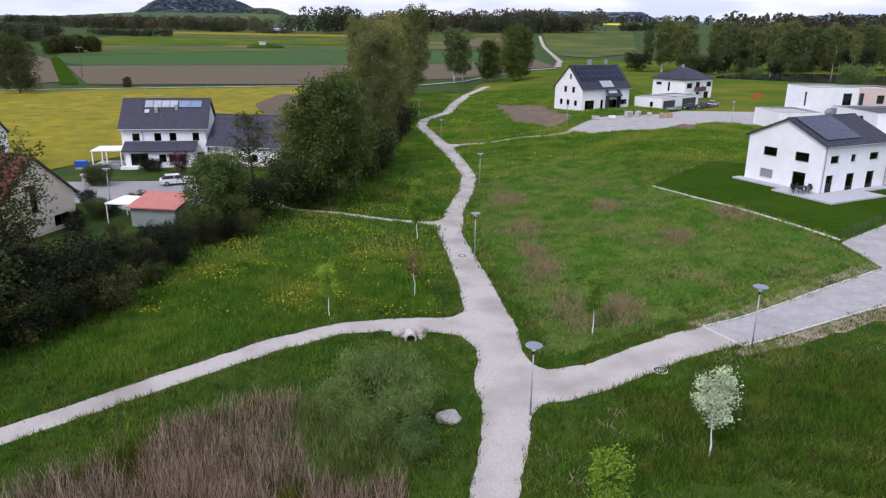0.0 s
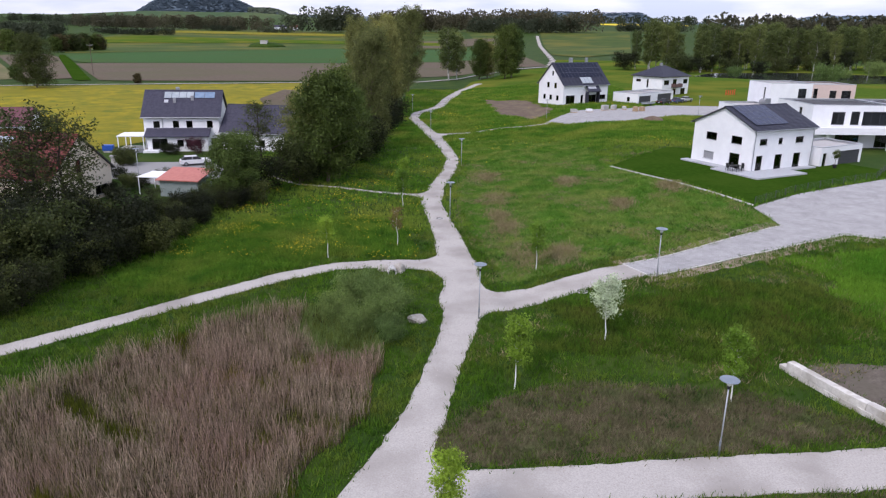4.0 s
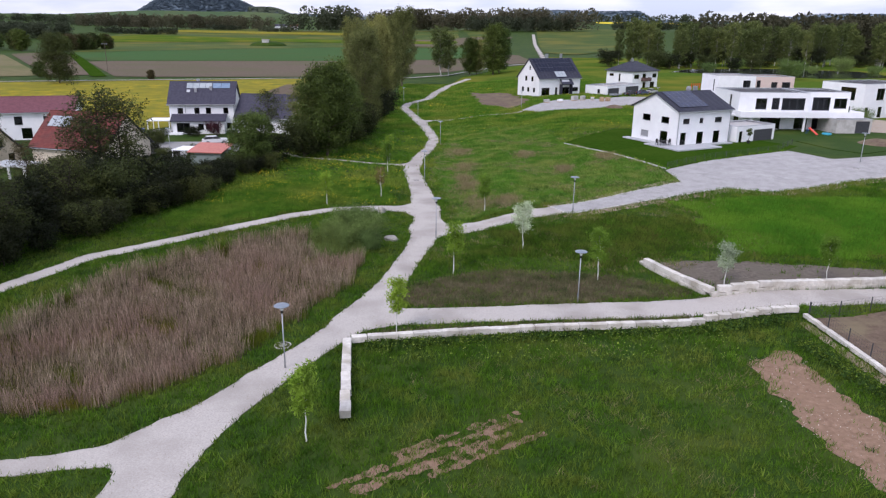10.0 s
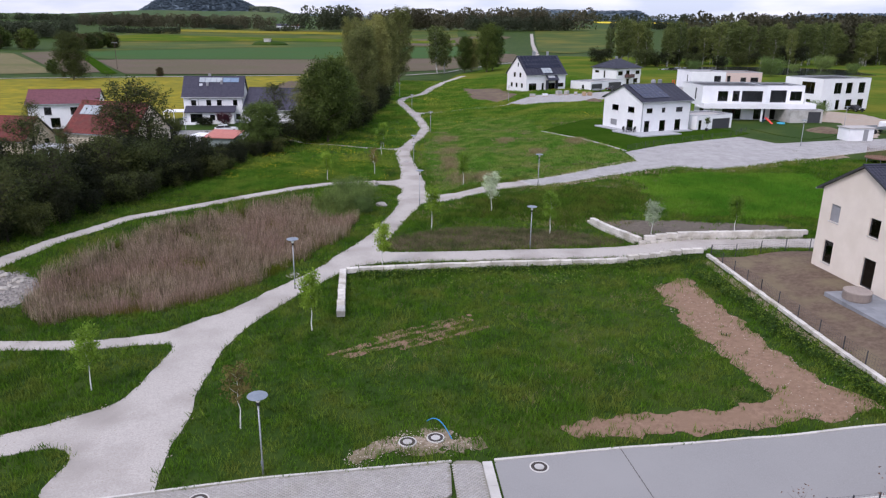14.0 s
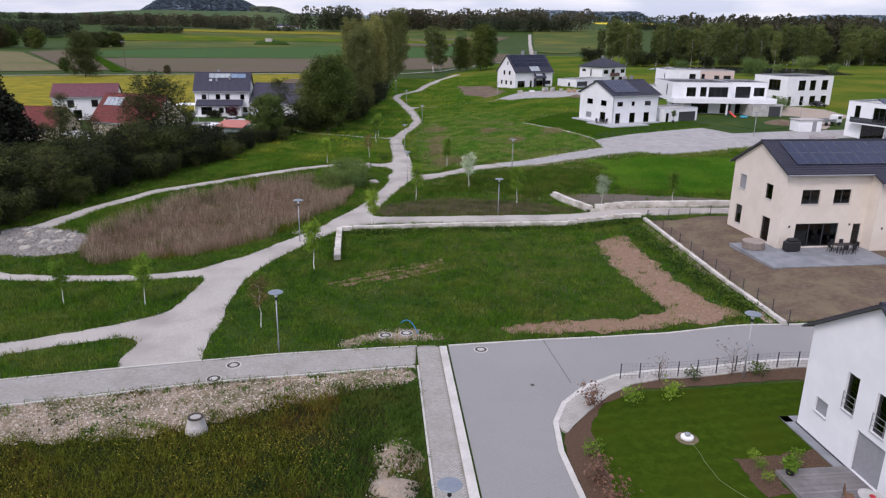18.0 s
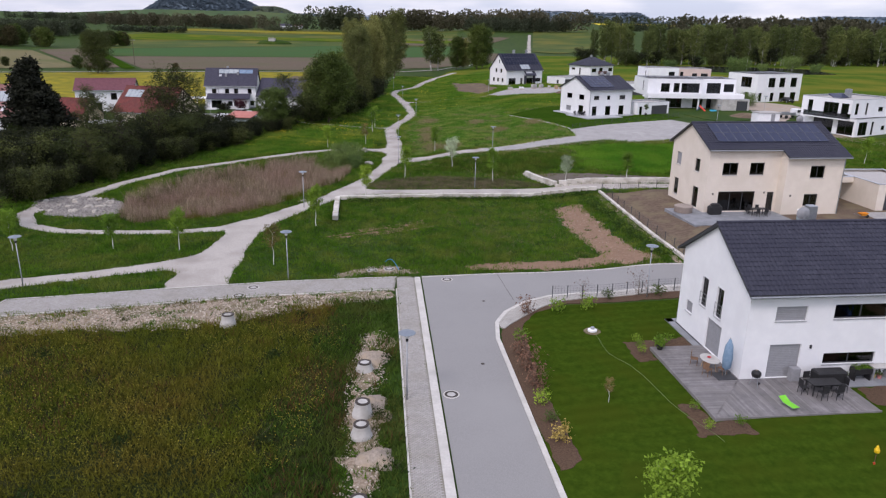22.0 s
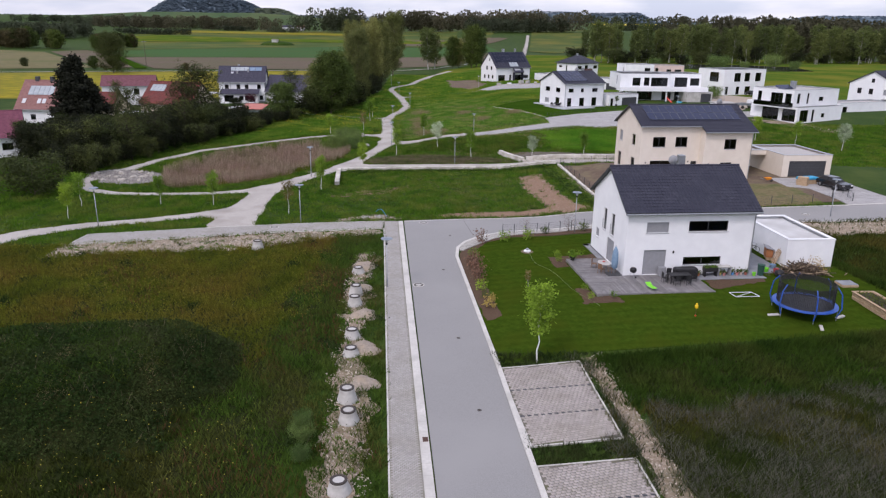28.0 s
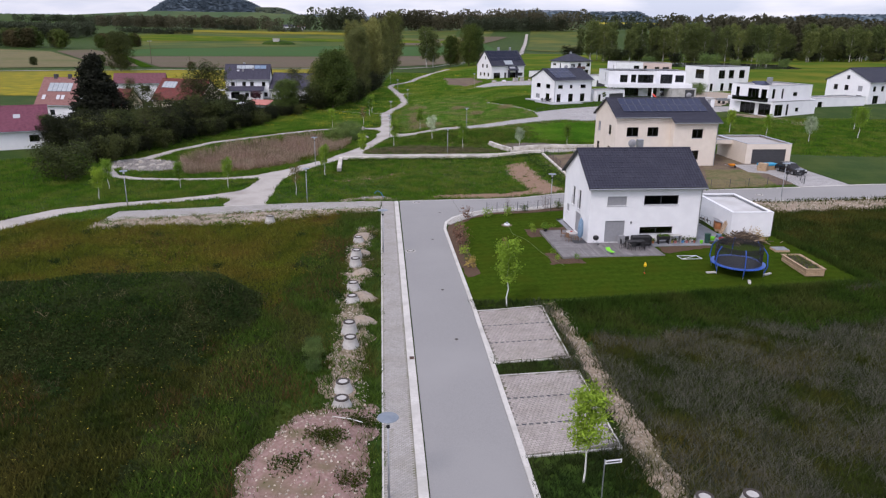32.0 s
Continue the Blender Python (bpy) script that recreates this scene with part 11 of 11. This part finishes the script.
pebbles("loose_stones", p[(d > -0.35) & (d < 0.22)], 0.035, M_PEBBLE, "loose gravel along the path edges", 92, 0.05)
pebbles("loose_stones", p[d < -0.35][:2500], 0.022, M_PEBBLE, "loose gravel on the path", 93, 0.055)
# low heaps of lighter spoil between the shafts
for i, (x, y, w) in enumerate(((8.3, -35.0, 1.3), (8.7, -41.0, 1.2), (9.6, -46.5, 1.1), (10.2, -52.5, 1.3), (10.8, -57.5, 1.1))):
    t_ = thing("spoil_mound", on(x, y, 40 * i), "small heap of pale limestone spoil", "heap", "spoil heaps by the shafts")
    n_ = 14
    g_ = [(w * (k_ / 5) * (1 + 0.18 * math.sin(3 * a_ + i)) * math.cos(a_), w * (k_ / 5) * (1 + 0.18 * math.sin(3 * a_ + i)) * math.sin(a_), 0.55 * (1 - (k_ / 5) ** 1.6) + 0.05 * math.sin(7 * a_ + k_) - 0.05) for k_ in range(1, 6) for a_ in [2 * math.pi * j_ / n_ for j_ in range(n_)]]
    part("spoil_body", Build().add([(0, 0, 0.55)] + g_, [(0, 1 + j_, 1 + (j_ + 1) % n_) for j_ in range(n_)] + [(1 + k_ * n_ + j_, 1 + (k_ + 1) * n_ + j_, 1 + (k_ + 1) * n_ + (j_ + 1) % n_, 1 + k_ * n_ + (j_ + 1) % n_) for k_ in range(4) for j_ in range(n_)]), mat("pale_spoil", (0.24, 0.20, 0.16), (0.38, 0.33, 0.275), 6.0, 0.95, 0.9, (0.36, 0.29, 0.21), 1.2, spec=0.1, dist=0.06) if i == 0 else bpy.data.materials["pale_spoil"], t_, "", True)

# stray weeds on the rubble and at the lawn's edges
p = np.concatenate([np.column_stack([r.uniform(-22, 8.5, 260), r.uniform(-33, -22, 260)]), np.column_stack([r.uniform(7, 13, 200), r.uniform(-70, -30, 200)])])
k = np.minimum(poly(p[:, 0], p[:, 1], RUBBLE_W), poly(p[:, 0], p[:, 1], RUBBLE_S)) < 0.4
blades("stray_weeds", p[k], 0.2, 0.05, 0.9, M_BLADE, "single weeds growing in the rubble", 95, 20, 0.14)

p = np.column_stack([r.normal(0, 1, 160), r.normal(0, 1, 160)]) * (0.5, 0.35)
p = np.concatenate([p[:60] + (11.0, -74.6), p[60:100] + (12.6, -72.4), p[100:130] + (9.4, -76.5), p[130:] + (12.4, -77.5)])
foliage("stray_weeds", p, 0.22, 0.07, M_WILD, "green weeds on the spoil heap", 97, 14)
stick = thing("fallen_branch", on(11.75, -72.65, -17, 0.05), "bleached branch lying on the spoil heap", "branch")
part("stem", Build().tube((-0.9, 0, 0.05), (0.2, 0.05, 0.08), 0.035, 0.03, 7).tube((0.2, 0.05, 0.08), (0.95, -0.04, 0.06), 0.03, 0.018, 7), M_LIME, stick)

# weed tufts rooted in the rubble and round the manholes
r = np.random.default_rng(120)
p = np.column_stack([r.uniform(-24, 16, 9000), r.uniform(-75, -20, 9000)])
d = np.minimum(poly(p[:, 0], p[:, 1], RUBBLE_W), poly(p[:, 0], p[:, 1], RUBBLE_S))
p = p[(d < 0.2) & (noise2(p[:, 0], p[:, 1], 0.8) + 0.7 * noise2(p[:, 0] + 3, p[:, 1], 2.4) > 0.55)]
foliage("stray_weeds", p, 0.24, 0.06, bpy.data.materials["dark_herb_leaves"], "dark weeds rooted in the rubble", 121, 12)

# darker, ranker stand of grass between the lane and the withered strip
p = scatter(11000, 6, 26, 36, 44, 122)
q = poly(p[:, 0], p[:, 1], [(9, 30), (24, 28), (34, 34), (33, 42), (23, 41), (12, 37.5)]) + 1.8 * noise2(p[:, 0], p[:, 1], 0.3)
p = p[q < 0]
blades("rank_grass", p[::2], 0.44, 0.034, 0.6, M_STRIP, "dark rank grass beside the paver lane", 123, 6, 0.18)
blades("rank_grass", p[1::2], 0.44, 0.034, 0.6, M_BLADE, "dark rank grass beside the paver lane", 124, 6, 0.18)

# ---- pavers, set stone by stone ----
def stone(length, width, proud):
    b = Build()
    l, w, c = length / 2, width / 2, 0.008
    ring = [(-l, -w), (l, -w), (l, w), (-l, w)]
    top = [(x - math.copysign(c, x), y - math.copysign(c, y), proud) for x, y in ring]
    return b.add([(x, y, -0.02) for x, y in ring] + top, [(4, 5, 6, 7), (0, 1, 5, 4), (1, 2, 6, 5), (2, 3, 7, 6), (3, 0, 4, 7)])


def pave(parent, places, length, width, lift, single, joined, pick, turn):
    """Stones at places (x, y): those where pick holds are parts, the rest one joined part."""
    st = stone(length, width, 0.012)
    me = st.mesh("paver", single)
    v0, f0 = np.array(st.v), np.array([f for f in st.f])
    r = np.random.default_rng(7)
    rest = []
    c, s = math.cos(radians(turn)), math.sin(radians(turn))
    for x, y in places:
        z = float(land(x, y)) + lift + r.uniform(-0.002, 0.002)
        if pick(x, y):
            ob = new("paver", me)
            ob.parent = parent
            ob.matrix_basis = pose(x, y, z, 0, 0, turn)
        else:
            rest.append((x, y, z))
    if rest:
        q = np.array(rest)
        w = np.stack([v0[:, 0] * c - v0[:, 1] * s, v0[:, 0] * s + v0[:, 1] * c, v0[:, 2]], 1)
        v = (q[:, None, :] + w[None]).reshape(-1, 3)
        f = (np.arange(len(q))[:, None, None] * len(v0) + f0[None]).reshape(-1, 4)
        ob = new("pavers", fast_mesh("pavers", v, f, joined))
        ob.parent = parent
        ob["kind"] = "stuff"


def courses(sdf, ax, ay, turn, nu, nv, du, dv, edge):
    c, s = math.cos(radians(turn)), math.sin(radians(turn))
    u, v = np.meshgrid(np.arange(nu), np.arange(nv), indexing="ij")
    u, v = (u + 0.5 * (v % 2)).ravel() * du, v.ravel() * dv
    x, y = ax + c * u - s * v, ay + s * u + c * v
    ok = sdf(x, y) < -edge
    return list(zip(x[ok].tolist(), y[ok].tolist()))


TURN_S = math.degrees(math.atan2(street_x(-90) - street_x(-20), 70.0))
# pavement: courses across it, following the street
spots = []
for j in range(660):
    y = -19.2 - j * 0.106
    for i in range(8):
        off = -2.1 + 0.11 + (i + 0.5 * (j % 2)) * 0.204
        if off < -0.6:
            spots.append((street_x(y, off), y))
pave(PAVEMENT_W, spots, 0.197, 0.099, 0.12, M_STONEPAVER, M_STONEPAVERS, lambda x, y: -75.5 < y < -71.5, TURN_S)
spots = courses(lambda x, y: poly(x, y, WPAVED), -24.0, -31.0, 14.0, 200, 125, 0.204, 0.106, 0.12)
pave(PAVED_PATH, spots, 0.197, 0.099, 0.09, M_STONEPAVER, M_STONEPAVERS, lambda x, y: -3.0 < x < -1.4, 14.0)
for ob, bay, near in ((BAY_OBS[0], BAY1, -60.6), (BAY_OBS[1], BAY2, -71.4)):
    spots = courses(lambda x, y: poly(x, y, bay), bay[3][0] - 2.0, bay[3][1] - 0.6, TURN_S + 11.0, 40, 70, 0.272, 0.2, 0.16)
    pave(ob, spots, 0.255, 0.182, 0.08, M_BAYPAVER, M_BAYPAVERS, lambda x, y: y < near, TURN_S + 11.0)
